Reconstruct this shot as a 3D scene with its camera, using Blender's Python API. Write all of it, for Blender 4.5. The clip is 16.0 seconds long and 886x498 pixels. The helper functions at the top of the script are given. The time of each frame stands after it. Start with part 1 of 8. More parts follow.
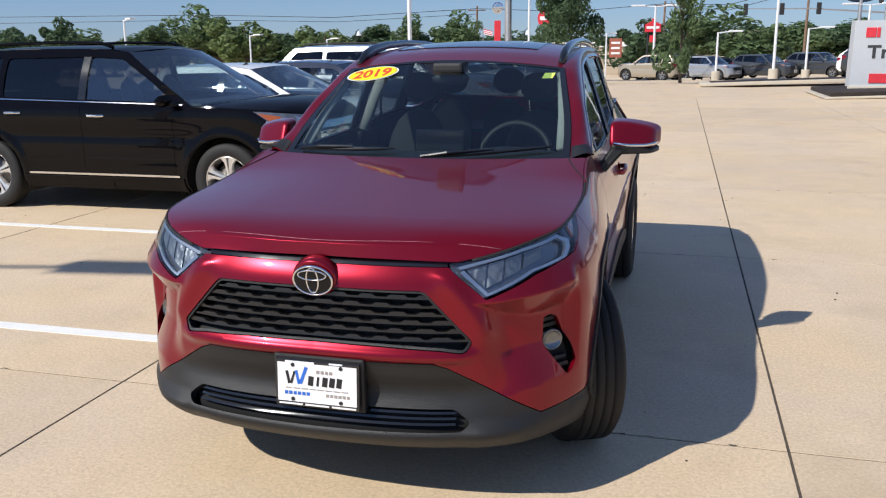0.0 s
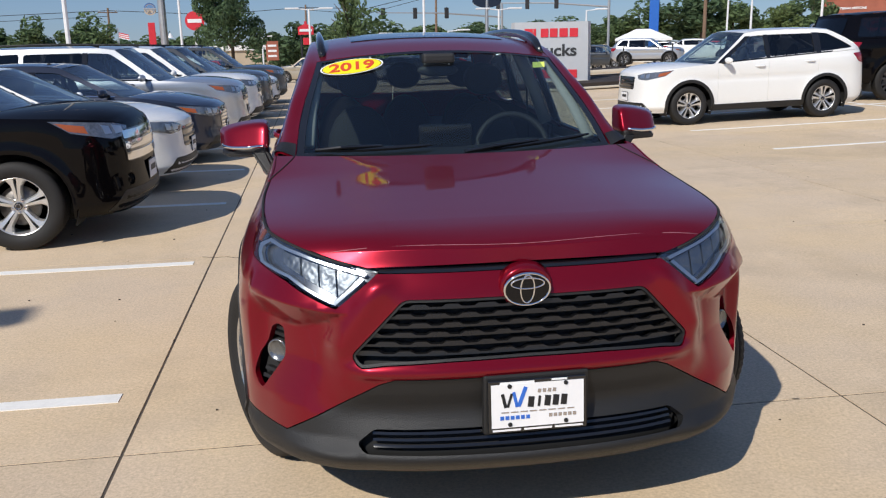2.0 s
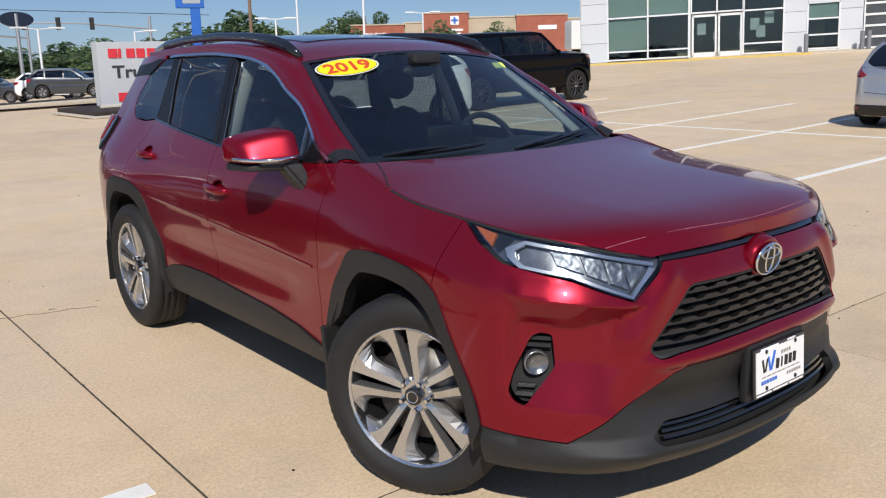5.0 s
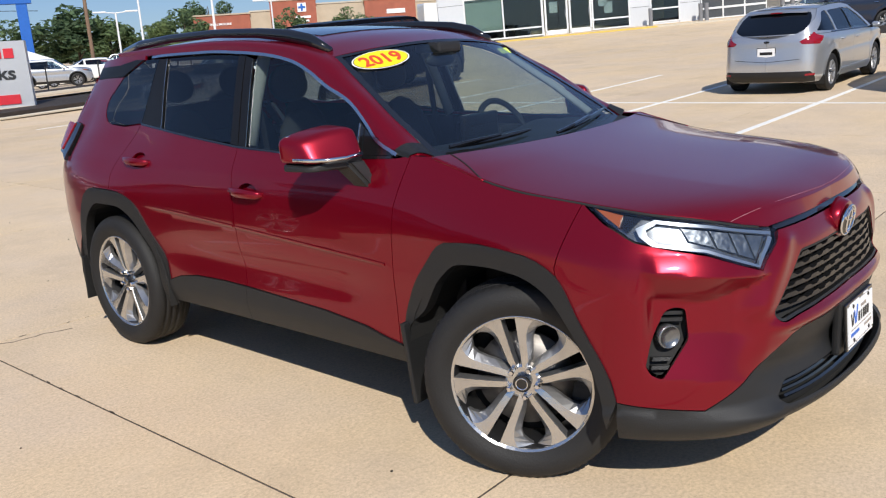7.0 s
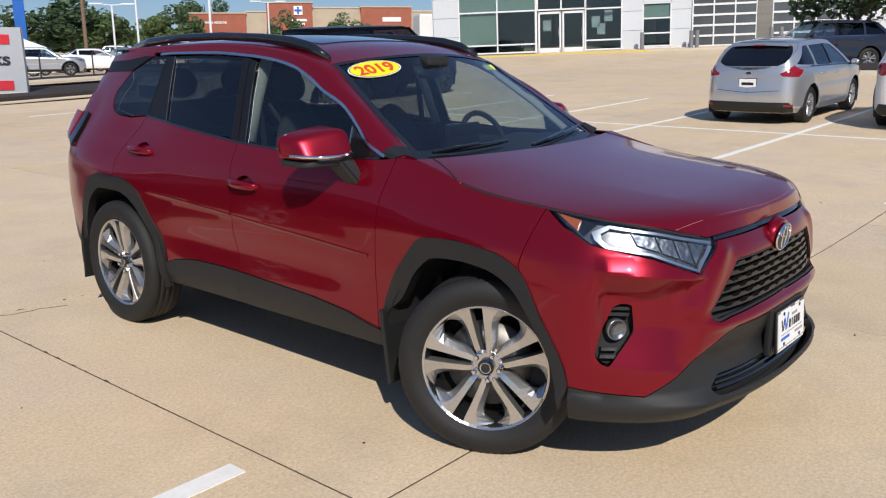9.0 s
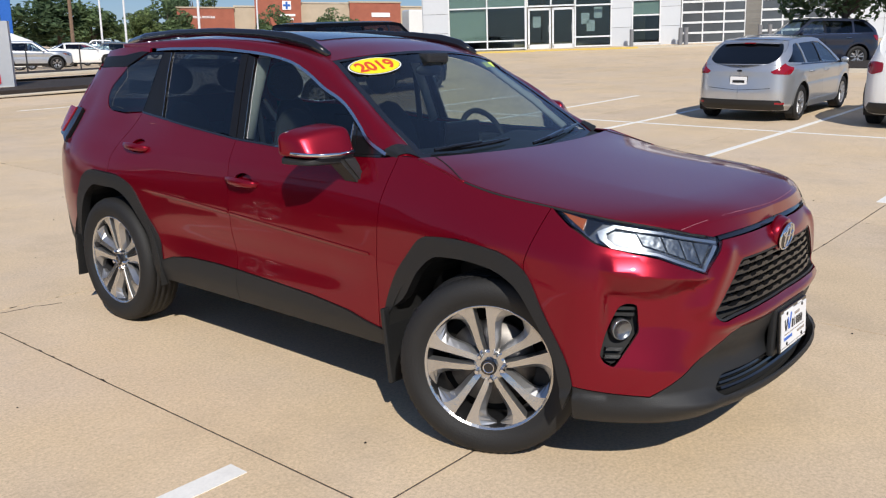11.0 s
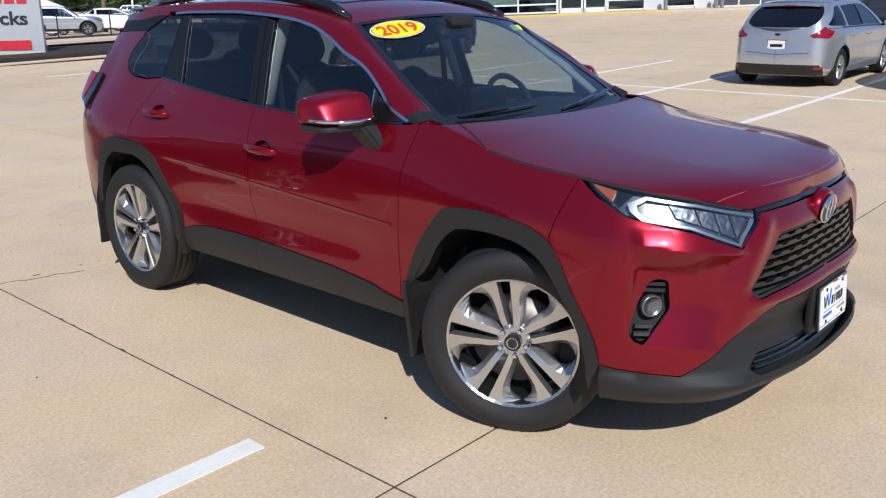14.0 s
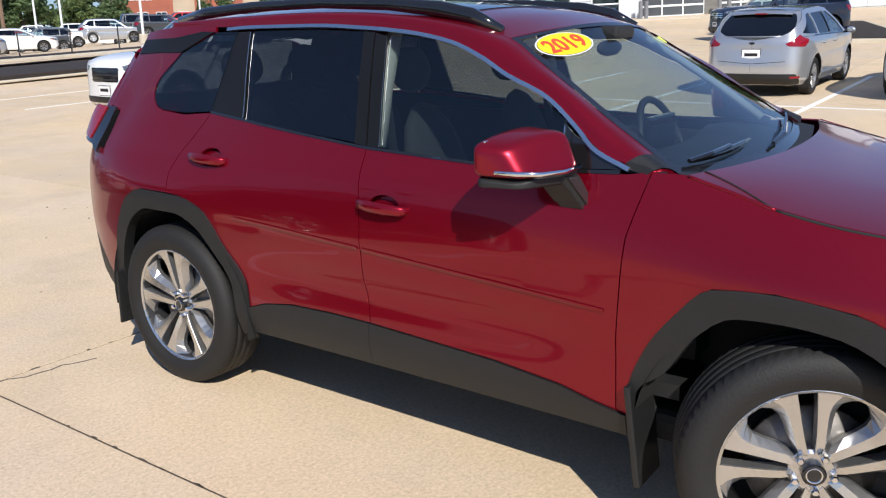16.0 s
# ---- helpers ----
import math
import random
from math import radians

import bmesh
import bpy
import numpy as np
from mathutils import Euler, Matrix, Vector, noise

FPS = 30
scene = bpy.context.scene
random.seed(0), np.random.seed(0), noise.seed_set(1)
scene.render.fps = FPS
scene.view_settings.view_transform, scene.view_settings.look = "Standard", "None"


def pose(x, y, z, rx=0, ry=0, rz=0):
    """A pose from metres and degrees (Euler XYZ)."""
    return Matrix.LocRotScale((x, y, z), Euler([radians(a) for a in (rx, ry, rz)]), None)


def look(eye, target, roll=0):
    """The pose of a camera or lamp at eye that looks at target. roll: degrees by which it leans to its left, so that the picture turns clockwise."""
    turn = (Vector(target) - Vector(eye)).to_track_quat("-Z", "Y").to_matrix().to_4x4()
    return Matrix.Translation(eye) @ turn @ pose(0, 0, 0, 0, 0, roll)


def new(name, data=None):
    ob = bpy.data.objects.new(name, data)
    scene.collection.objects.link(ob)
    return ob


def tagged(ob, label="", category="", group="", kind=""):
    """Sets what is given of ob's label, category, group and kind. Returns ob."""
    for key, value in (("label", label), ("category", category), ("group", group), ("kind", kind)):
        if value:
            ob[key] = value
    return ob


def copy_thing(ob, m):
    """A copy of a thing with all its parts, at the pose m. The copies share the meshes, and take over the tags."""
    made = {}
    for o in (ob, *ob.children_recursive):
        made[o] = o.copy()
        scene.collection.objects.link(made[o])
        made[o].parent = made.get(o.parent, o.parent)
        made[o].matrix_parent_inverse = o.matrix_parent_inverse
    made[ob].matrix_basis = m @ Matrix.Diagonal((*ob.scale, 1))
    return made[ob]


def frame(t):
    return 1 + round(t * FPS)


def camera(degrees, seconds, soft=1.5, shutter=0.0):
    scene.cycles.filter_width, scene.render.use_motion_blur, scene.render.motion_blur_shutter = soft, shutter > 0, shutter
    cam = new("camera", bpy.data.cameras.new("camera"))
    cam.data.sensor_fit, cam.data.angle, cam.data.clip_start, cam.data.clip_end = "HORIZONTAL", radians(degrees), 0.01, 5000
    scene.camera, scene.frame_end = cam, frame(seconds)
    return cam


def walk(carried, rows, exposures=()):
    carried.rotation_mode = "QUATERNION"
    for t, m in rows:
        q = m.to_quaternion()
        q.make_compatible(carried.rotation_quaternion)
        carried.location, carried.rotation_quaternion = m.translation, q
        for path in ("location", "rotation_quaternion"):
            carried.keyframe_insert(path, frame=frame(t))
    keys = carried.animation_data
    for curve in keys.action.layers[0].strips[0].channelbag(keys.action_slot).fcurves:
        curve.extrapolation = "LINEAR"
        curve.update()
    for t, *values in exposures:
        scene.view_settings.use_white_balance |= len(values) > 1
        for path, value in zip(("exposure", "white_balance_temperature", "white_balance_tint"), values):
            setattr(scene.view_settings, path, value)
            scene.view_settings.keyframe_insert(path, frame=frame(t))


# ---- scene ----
cam = camera(55.1, 16.0, 1.2)
PATH = [
    (0, (1.196, -3.458, 1.643), (0.678, -1.582, 1.179), -0.6),
    (0.5, (0.731, -3.512, 1.626), (0.386, -1.595, 1.171), -0.8),
    (1, (0.322, -3.497, 1.595), (0.151, -1.562, 1.119), -1.4),
    (1.5, (-0.133, -3.389, 1.61), (-0.114, -1.449, 1.125), -1.6),
    (2, (-0.613, -3.303, 1.598), (-0.33, -1.38, 1.131), -1.1),
    (2.5, (-0.987, -3.144, 1.554), (-0.451, -1.276, 1.079), -0.2),
    (3, (-1.364, -2.959, 1.564), (-0.634, -1.159, 1.085), 0.4),
    (3.5, (-1.758, -2.819, 1.565), (-0.876, -1.087, 1.093), -0.1),
    (4, (-2.035, -2.643, 1.529), (-1.013, -0.988, 1.065), -0.4),
    (4.5, (-2.315, -2.429, 1.542), (-1.179, -0.848, 1.082), -1.1),
    (4.7, (-2.412, -2.38, 1.525), (-1.239, -0.824, 1.076), -1.1),
    (6.8, (-3.076, -1.741, 1.576), (-1.641, -0.43, 1.101), -3.9),
    (7, (-3.138, -1.718, 1.579), (-1.687, -0.429, 1.096), -3.7),
    (7.5, (-3.244, -1.798, 1.576), (-1.767, -0.541, 1.09), -2.4),
    (8, (-3.259, -1.94, 1.575), (-1.773, -0.697, 1.078), -0.2),
    (8.5, (-3.339, -1.998, 1.591), (-1.857, -0.742, 1.116), 0.6),
    (9, (-3.382, -1.958, 1.597), (-1.9, -0.696, 1.137), -0.3),
    (9.5, (-3.398, -1.926, 1.597), (-1.909, -0.678, 1.122), -0.4),
    (11.8, (-3.404, -1.857, 1.606), (-1.899, -0.624, 1.144), 0.2),
    (12, (-3.431, -1.845, 1.584), (-1.922, -0.61, 1.137), 0.0),
    (12.5, (-3.428, -1.858, 1.588), (-1.937, -0.608, 1.125), -0.3),
    (13, (-3.395, -1.898, 1.588), (-1.917, -0.647, 1.087), -0.0),
    (13.5, (-3.313, -1.953, 1.594), (-1.868, -0.68, 1.054), 0.4),
    (14, (-3.294, -1.839, 1.593), (-1.856, -0.561, 1.048), -0.2),
    (14.5, (-3.325, -1.54, 1.608), (-1.815, -0.342, 1.077), -1.4),
    (15, (-3.266, -1.27, 1.602), (-1.715, -0.112, 1.098), -1.2),
    (15.5, (-3.181, -0.879, 1.6), (-1.647, 0.313, 1.122), -0.3),
    (16, (-3.143, -0.441, 1.584), (-1.578, 0.692, 1.068), -1.1),
]
walk(cam, [(t, look(eye, target, roll)) for t, eye, target, roll in PATH], ((0.0, 0.13, 6350, 10), (1.5, -0.06, 6380, 10), (2.5, -0.15, 6480, 10), (4.0, -0.13, 6500, 10), (7.0, 0.07, 6450, 10), (8.0, 0.0, 6500, 10), (9.0, -0.08, 6480, 10), (9.5, -0.05, 6500, 10), (12.5, -0.05, 6450, 10), (13.5, -0.04, 6150, 10), (14.5, 0.0, 6080, 10), (15.0, 0.06, 6350, 10), (16.0, 0.23, 6380, 10)))

# ---- world and sun ----
SUN_DIR = Vector((-0.77, -0.89, 1.0)).normalized()
SUN_UP = math.asin(SUN_DIR.z)
SUN_AZ = math.atan2(SUN_DIR.x, SUN_DIR.y)
world = bpy.data.worlds.new("sky")
scene.world = world
world.use_nodes = True
wt = world.node_tree
sky = wt.nodes.new("ShaderNodeTexSky")
sky.sky_type = "NISHITA"
sky.sun_disc = False
sky.sun_elevation = SUN_UP
sky.sun_rotation = SUN_AZ
sky.air_density, sky.dust_density, sky.ozone_density = 1.0, 0.0, 1.5
wt.nodes["Background"].inputs[1].default_value = 0.080
cool = wt.nodes.new("ShaderNodeMix")
cool.data_type, cool.blend_type = "RGBA", "MULTIPLY"
cool.inputs[0].default_value, cool.inputs[7].default_value = 1.0, (0.62, 0.82, 1.12, 1)
wt.links.new(sky.outputs[0], cool.inputs[6])
haze = wt.nodes.new("ShaderNodeMix")
haze.data_type = "RGBA"
haze.inputs[0].default_value, haze.inputs[7].default_value = 0.45, (2.5, 3.7, 6.8, 1)
wt.links.new(cool.outputs[2], haze.inputs[6])
wt.links.new(haze.outputs[2], wt.nodes["Background"].inputs[0])
sun_data = bpy.data.lights.new("sun", "SUN")
sun_data.energy, sun_data.angle, sun_data.color = 4.6, radians(0.55), (1.0, 0.95, 0.87)
sun = new("sun", sun_data)
sun.matrix_world = look(SUN_DIR * 60, (0, 0, 0))

# ---- materials ----
def nodes_of(name):
    m = bpy.data.materials.new(name)
    m.use_nodes = True
    nt = m.node_tree
    return m, nt, nt.nodes["Principled BSDF"]


def noise_tex(nt, scale, detail=4.0, rough=0.6, coord="Object"):
    tc = nt.nodes.new("ShaderNodeTexCoord")
    n = nt.nodes.new("ShaderNodeTexNoise")
    n.inputs["Scale"].default_value, n.inputs["Detail"].default_value, n.inputs["Roughness"].default_value = scale, detail, rough
    nt.links.new(tc.outputs[coord], n.inputs["Vector"])
    return n


def ramp(nt, src, stops):
    r = nt.nodes.new("ShaderNodeValToRGB")
    while len(r.color_ramp.elements) < len(stops):
        r.color_ramp.elements.new(0.5)
    for e, (p, c) in zip(r.color_ramp.elements, stops):
        e.position, e.color = p, (*c, 1) if len(c) == 3 else c
    nt.links.new(src, r.inputs[0])
    return r


def mix(nt, a, b, fac, mode="MIX"):
    n = nt.nodes.new("ShaderNodeMix")
    n.data_type, n.blend_type = "RGBA", mode
    for sock, v in ((n.inputs[0], fac), (n.inputs[6], a), (n.inputs[7], b)):
        if isinstance(v, (int, float)):
            sock.default_value = v
        elif isinstance(v, tuple):
            sock.default_value = (*v, 1)
        else:
            nt.links.new(v, sock)
    return n.outputs[2]


def bump(nt, bsdf, src, strength, dist=0.01):
    b = nt.nodes.new("ShaderNodeBump")
    b.inputs["Strength"].default_value, b.inputs["Distance"].default_value = strength, dist
    nt.links.new(src, b.inputs["Height"])
    nt.links.new(b.outputs[0], bsdf.inputs["Normal"])


def surface(name, col, rough=0.5, metal=0.0, vary=0.12, scale=6.0, relief=0.0, fine=60.0, coat=0.0, spec=0.5, between=0.0):
    """A plain material with grain at two scales; between: how much alike pieces differ."""
    m, nt, p = nodes_of(name)
    big, small = noise_tex(nt, scale), noise_tex(nt, fine, 3.0)
    dark = tuple(c * (1 - vary) for c in col)
    light = tuple(min(1, c * (1 + vary)) for c in col)
    c = ramp(nt, big.outputs[0], ((0.3, dark), (0.7, light))).outputs[0]
    c = mix(nt, c, ramp(nt, small.outputs[0], ((0.35, dark), (0.65, light))).outputs[0], 0.4)
    if between:
        info = nt.nodes.new("ShaderNodeObjectInfo")
        r = ramp(nt, info.outputs["Random"], ((0.0, (1 - between,) * 3), (1.0, (1 + between,) * 3)))
        c = mix(nt, c, r.outputs[0], 1.0, "MULTIPLY")
    nt.links.new(c, p.inputs["Base Color"])
    rr = nt.nodes.new("ShaderNodeMapRange")
    rr.inputs[3].default_value, rr.inputs[4].default_value = max(0.02, rough - 0.06), min(1, rough + 0.06)
    nt.links.new(big.outputs[0], rr.inputs[0])
    nt.links.new(rr.outputs[0], p.inputs["Roughness"])
    p.inputs["Metallic"].default_value = metal
    p.inputs["Specular IOR Level"].default_value = spec
    p.inputs["Coat Weight"].default_value = coat
    p.inputs["Coat Roughness"].default_value = 0.03
    if relief:
        bump(nt, p, small.outputs[0], relief)
    return m


def car_paint(name, col, metal=0.0, rough=0.35, dirt=0.03, coat=1.0):
    """Base coat with fine flake under a clear coat, and a thin uneven film of road dust."""
    m, nt, p = nodes_of(name)
    flake, dust = noise_tex(nt, 900.0, 2.0), noise_tex(nt, 2.2, 6.0)
    a, b = tuple(c * 0.86 for c in col), tuple(min(1, c * 1.14) for c in col)
    c = ramp(nt, flake.outputs[0], ((0.35, a), (0.65, b))).outputs[0]
    film = ramp(nt, dust.outputs[0], ((0.45, (0, 0, 0)), (0.85, (dirt,) * 3)))
    c = mix(nt, c, (0.45, 0.42, 0.38), film.outputs[0])
    nt.links.new(c, p.inputs["Base Color"])
    p.inputs["Metallic"].default_value, p.inputs["Roughness"].default_value = metal, rough
    p.inputs["Specular IOR Level"].default_value = 0.2 * max(0.0, 2 * coat - 1)
    p.inputs["Coat Weight"].default_value, p.inputs["Coat Roughness"].default_value = coat, 0.025
    return m


def glass(name, tint, base=0.075, rise_=4.5):
    """Thin automotive glass: clear tint seen through, mirror-like on the surface."""
    m = bpy.data.materials.new(name)
    m.use_nodes = True
    nt = m.node_tree
    nt.nodes.clear()
    out, add = nt.nodes.new("ShaderNodeOutputMaterial"), nt.nodes.new("ShaderNodeMixShader")
    tr, gl, fr = nt.nodes.new("ShaderNodeBsdfTransparent"), nt.nodes.new("ShaderNodeBsdfGlossy"), nt.nodes.new("ShaderNodeLayerWeight")
    tr.inputs[0].default_value = (*tint, 1)
    gl.inputs["Roughness"].default_value = 0.01
    fr.inputs[0].default_value = 0.5
    pw, ma = nt.nodes.new("ShaderNodeMath"), nt.nodes.new("ShaderNodeMath")
    pw.operation, ma.operation = "POWER", "MULTIPLY_ADD"
    pw.inputs[1].default_value = rise_
    ma.inputs[1].default_value, ma.inputs[2].default_value = 0.98 - base, base
    nt.links.new(fr.outputs["Facing"], pw.inputs[0])
    nt.links.new(pw.outputs[0], ma.inputs[0])
    nt.links.new(ma.outputs[0], add.inputs[0])
    nt.links.new(tr.outputs[0], add.inputs[1])
    nt.links.new(gl.outputs[0], add.inputs[2])
    nt.links.new(add.outputs[0], out.inputs[0])
    return m


def concrete(name, base, between=0.0):
    m, nt, p = nodes_of(name)
    pos = nt.nodes.new("ShaderNodeNewGeometry")
    def tex(scale, detail, rough=0.6):
        n = nt.nodes.new("ShaderNodeTexNoise")
        n.inputs["Scale"].default_value, n.inputs["Detail"].default_value, n.inputs["Roughness"].default_value = scale, detail, rough
        nt.links.new(pos.outputs["Position"], n.inputs["Vector"])
        return n.outputs[0]
    broad, blot, grain, pits = tex(0.22, 4), tex(1.7, 6, 0.65), tex(38, 5, 0.7), tex(7, 8, 0.75)
    sand, warm, pale = tex(70, 4, 0.8), tex(0.55, 5, 0.62), tex(2.6, 7, 0.7)
    k = lambda f: tuple(c * f for c in base)
    c = ramp(nt, broad, ((0.3, k(0.80)), (0.7, k(1.16)))).outputs[0]
    c = mix(nt, c, ramp(nt, blot, ((0.28, k(0.70)), (0.62, k(1.16)))).outputs[0], 0.5)
    c = mix(nt, c, ramp(nt, grain, ((0.3, k(0.66)), (0.7, k(1.28)))).outputs[0], 0.42)
    c = mix(nt, c, ramp(nt, sand, ((0.34, k(0.50)), (0.48, k(1.0)), (0.64, k(1.45)))).outputs[0], 0.36)
    # buff and grey tinges, washed-out patches, stains
    tinge = ramp(nt, warm, ((0.38, (0.98, 0.99, 1.04)), (0.62, (1.02, 1.0, 0.95))))
    c = mix(nt, c, tinge.outputs[0], 1.0, "MULTIPLY")
    wash = ramp(nt, pale, ((0.56, (0, 0, 0)), (0.70, (0.30,) * 3)))
    c = mix(nt, c, k(1.22), wash.outputs[0])
    stain = ramp(nt, tex(0.75, 7, 0.72), ((0.52, (0, 0, 0)), (0.72, (0.46,) * 3)))
    c = mix(nt, c, k(0.66), stain.outputs[0])
    spots = ramp(nt, pits, ((0.66, (0, 0, 0)), (0.76, (0.6,) * 3)))
    c = mix(nt, c, k(0.52), spots.outputs[0])
    if between:
        info = nt.nodes.new("ShaderNodeObjectInfo")
        r = ramp(nt, info.outputs["Random"], ((0.0, (1 - between,) * 3), (1.0, (1 + between,) * 3)))
        c = mix(nt, c, r.outputs[0], 1.0, "MULTIPLY")
    nt.links.new(c, p.inputs["Base Color"])
    p.inputs["Roughness"].default_value = 0.82
    p.inputs["Specular IOR Level"].default_value = 0.15
    bump(nt, p, grain, 0.25, 0.004)
    return m


M = {}
M["red"] = car_paint("ruby_paint", (0.205, 0.0015, 0.012), 0.55, 0.28, 0.004)
M["red"].node_tree.nodes["Principled BSDF"].inputs["Coat IOR"].default_value = 1.40
M["red"].node_tree.nodes["Principled BSDF"].inputs["Coat Weight"].default_value = 0.8
M["black_paint"] = car_paint("black_paint", (0.003, 0.0025, 0.003), 0.0, 0.4, 0.002, 0.4)
M["white_paint"] = car_paint("white_paint", (0.80, 0.80, 0.78), 0.0, 0.4)
M["silver_paint"] = car_paint("silver_paint", (0.54, 0.555, 0.575), 0.75, 0.32)
M["grey_paint"] = car_paint("grey_paint", (0.060, 0.066, 0.074), 0.5, 0.35)
M["blue_paint"] = car_paint("dark_blue_paint", (0.016, 0.022, 0.042), 0.35, 0.36, 0.008)
M["tan_paint"] = car_paint("tan_paint", (0.42, 0.37, 0.29), 0.5, 0.38)
M["brightred_paint"] = car_paint("bright_red_paint", (0.45, 0.02, 0.02), 0.1, 0.4)
M["plastic"] = surface("black_plastic_cladding", (0.011, 0.0113, 0.0118), 0.52, relief=0.25, fine=300.0)
M["pillar"] = surface("satin_black_trim", (0.008, 0.008, 0.009), 0.45, spec=0.25)
M["grille"] = surface("grille_plastic", (0.010, 0.010, 0.011), 0.28, spec=0.6)
M["gloss_black"] = surface("gloss_black", (0.01, 0.01, 0.011), 0.12, coat=0.6)
M["dark"] = surface("dark_cavity", (0.012, 0.012, 0.012), 0.8)
M["rubber"] = surface("tyre_rubber", (0.0105, 0.010, 0.0098), 0.70, relief=0.2, fine=120.0)
M["alloy"] = surface("machined_alloy", (0.70, 0.69, 0.67), 0.30, 0.75, vary=0.08)
M["alloy_dark"] = surface("dark_alloy", (0.10, 0.10, 0.105), 0.38, 0.9)
M["alloy_twin"] = surface("machined_spoke_alloy", (0.62, 0.615, 0.605), 0.20, 0.92, vary=0.06)
# darker copy of the spoke alloy: puts the facets' shading into the colour
M["alloy_shade"] = surface("shaded_spoke_alloy", (0.42, 0.42, 0.425), 0.30, 0.85)
M["bowl"] = surface("lamp_bowl", (0.22, 0.23, 0.24), 0.25, 0.8, vary=0.25, scale=25.0)
M["alloy_grey"] = surface("painted_alloy", (0.48, 0.48, 0.49), 0.35, 0.8)
M["chrome"] = surface("chrome", (0.78, 0.78, 0.79), 0.08, 1.0, vary=0.03)
M["satin"] = surface("satin_trim", (0.62, 0.63, 0.66), 0.25, 1.0, vary=0.05)
M["steel"] = surface("brake_steel", (0.17, 0.16, 0.15), 0.50, 1.0, vary=0.2)
M["lens"] = glass("lamp_lens", (0.93, 0.95, 0.97))
M["amber"] = surface("amber_reflector", (0.36, 0.085, 0.015), 0.18, coat=1.0)
M["redlens"] = surface("red_lamp_lens", (0.24, 0.004, 0.012), 0.15, coat=0.5)
M["lampwhite"] = surface("lamp_reflector", (0.52, 0.55, 0.58), 0.30, 0.9, vary=0.05)
M["windshield"] = glass("windshield_glass", (0.66, 0.76, 0.75), 0.075, 3.6)
M["glass_front"] = glass("front_door_glass", (0.62, 0.70, 0.69))
M["glass_rear"] = glass("privacy_glass", (0.16, 0.175, 0.185))
m_, nt_, p_ = nodes_of("faceted_reflector")
p_.inputs["Base Color"].default_value, p_.inputs["Metallic"].default_value, p_.inputs["Roughness"].default_value = (0.22, 0.24, 0.26, 1), 1.0, 0.48
bump(nt_, p_, noise_tex(nt_, 34.0, 1.0).outputs[0], 0.4, 0.02)
M["reflector"] = m_
M["film"] = surface("film_edge", (0.36, 0.14, 0.17), 0.5, vary=0.5, scale=40.0)
M["seat"] = surface("seat_cloth", (0.020, 0.020, 0.022), 0.85, relief=0.2, fine=200.0)
M["dash"] = surface("dash_vinyl", (0.016, 0.016, 0.017), 0.6, relief=0.1)
M["liner"] = surface("grey_headliner", (0.36, 0.35, 0.33), 0.9)
M["white"] = surface("white_card", (0.80, 0.80, 0.80), 0.55, vary=0.03)
M["ink"] = surface("black_ink", (0.012, 0.012, 0.013), 0.5)
M["blue_ink"] = surface("blue_ink", (0.03, 0.14, 0.55), 0.5)
M["yellow"] = surface("yellow_vinyl", (0.86, 0.72, 0.01), 0.5, vary=0.02)
M["red_ink"] = surface("red_ink", (0.62, 0.06, 0.02), 0.5, vary=0.03)
M["lime"] = surface("lime_note", (0.66, 0.74, 0.14), 0.6)
M["concrete"] = concrete("parking_concrete", (0.632, 0.496, 0.340), 0.045)
M["concrete_far"] = concrete("lot_concrete", (0.632, 0.496, 0.340))
M["kerb"] = concrete("kerb_concrete", (0.52, 0.47, 0.38))
M["tar"] = surface("joint_sealant", (0.085, 0.066, 0.050), 0.9, vary=0.35)
M["line"] = surface("white_road_paint", (0.84, 0.82, 0.76), 0.7, vary=0.08, scale=9.0)
M["kerb_yellow"] = surface("yellow_kerb_paint", (0.62, 0.45, 0.10), 0.7)
M["mulch"] = surface("dark_mulch", (0.030, 0.022, 0.018), 0.95, vary=0.5, relief=0.8, fine=30.0)
M["grass"] = surface("grass", (0.075, 0.115, 0.030), 0.9, vary=0.35, scale=0.7, fine=12.0)
M["pole_white"] = surface("white_pole", (0.74, 0.75, 0.76), 0.45)
M["galv"] = surface("galvanised_steel", (0.45, 0.46, 0.47), 0.45, 0.7)
M["wood"] = surface("weathered_pole_wood", (0.20, 0.13, 0.085), 0.85, vary=0.3)
M["bark"] = surface("bark", (0.10, 0.075, 0.055), 0.9, vary=0.35, relief=0.5)
M["panel"] = surface("white_metal_panel", (0.62, 0.64, 0.66), 0.42, 0.15, vary=0.03, between=0.03)
M["seam"] = surface("panel_backing", (0.20, 0.20, 0.21), 0.7)
M["mullion"] = surface("white_mullion", (0.72, 0.73, 0.73), 0.4)
M["shopglass"] = glass("shop_glass", (0.70, 0.76, 0.75))
M["door_pane"] = surface("service_door_glass", (0.085, 0.092, 0.10), 0.12, coat=0.6, vary=0.25, scale=0.8)
M["blind"] = surface("pale_green_blind", (0.50, 0.57, 0.50), 0.7)
M["brick"] = surface("red_brick", (0.33, 0.105, 0.065), 0.85, vary=0.2, scale=1.2)
M["stone"] = surface("tan_stone", (0.46, 0.38, 0.28), 0.85, vary=0.12, scale=1.0)
M["siding"] = surface("grey_siding", (0.20, 0.19, 0.17), 0.7, between=0.08)
M["sign_grey"] = surface("silver_sign_panel", (0.56, 0.58, 0.60), 0.4, 0.3, vary=0.04)
M["sign_red"] = surface("sign_red", (0.62, 0.03, 0.045), 0.45)
M["sign_ink"] = surface("sign_charcoal", (0.03, 0.033, 0.036), 0.5)
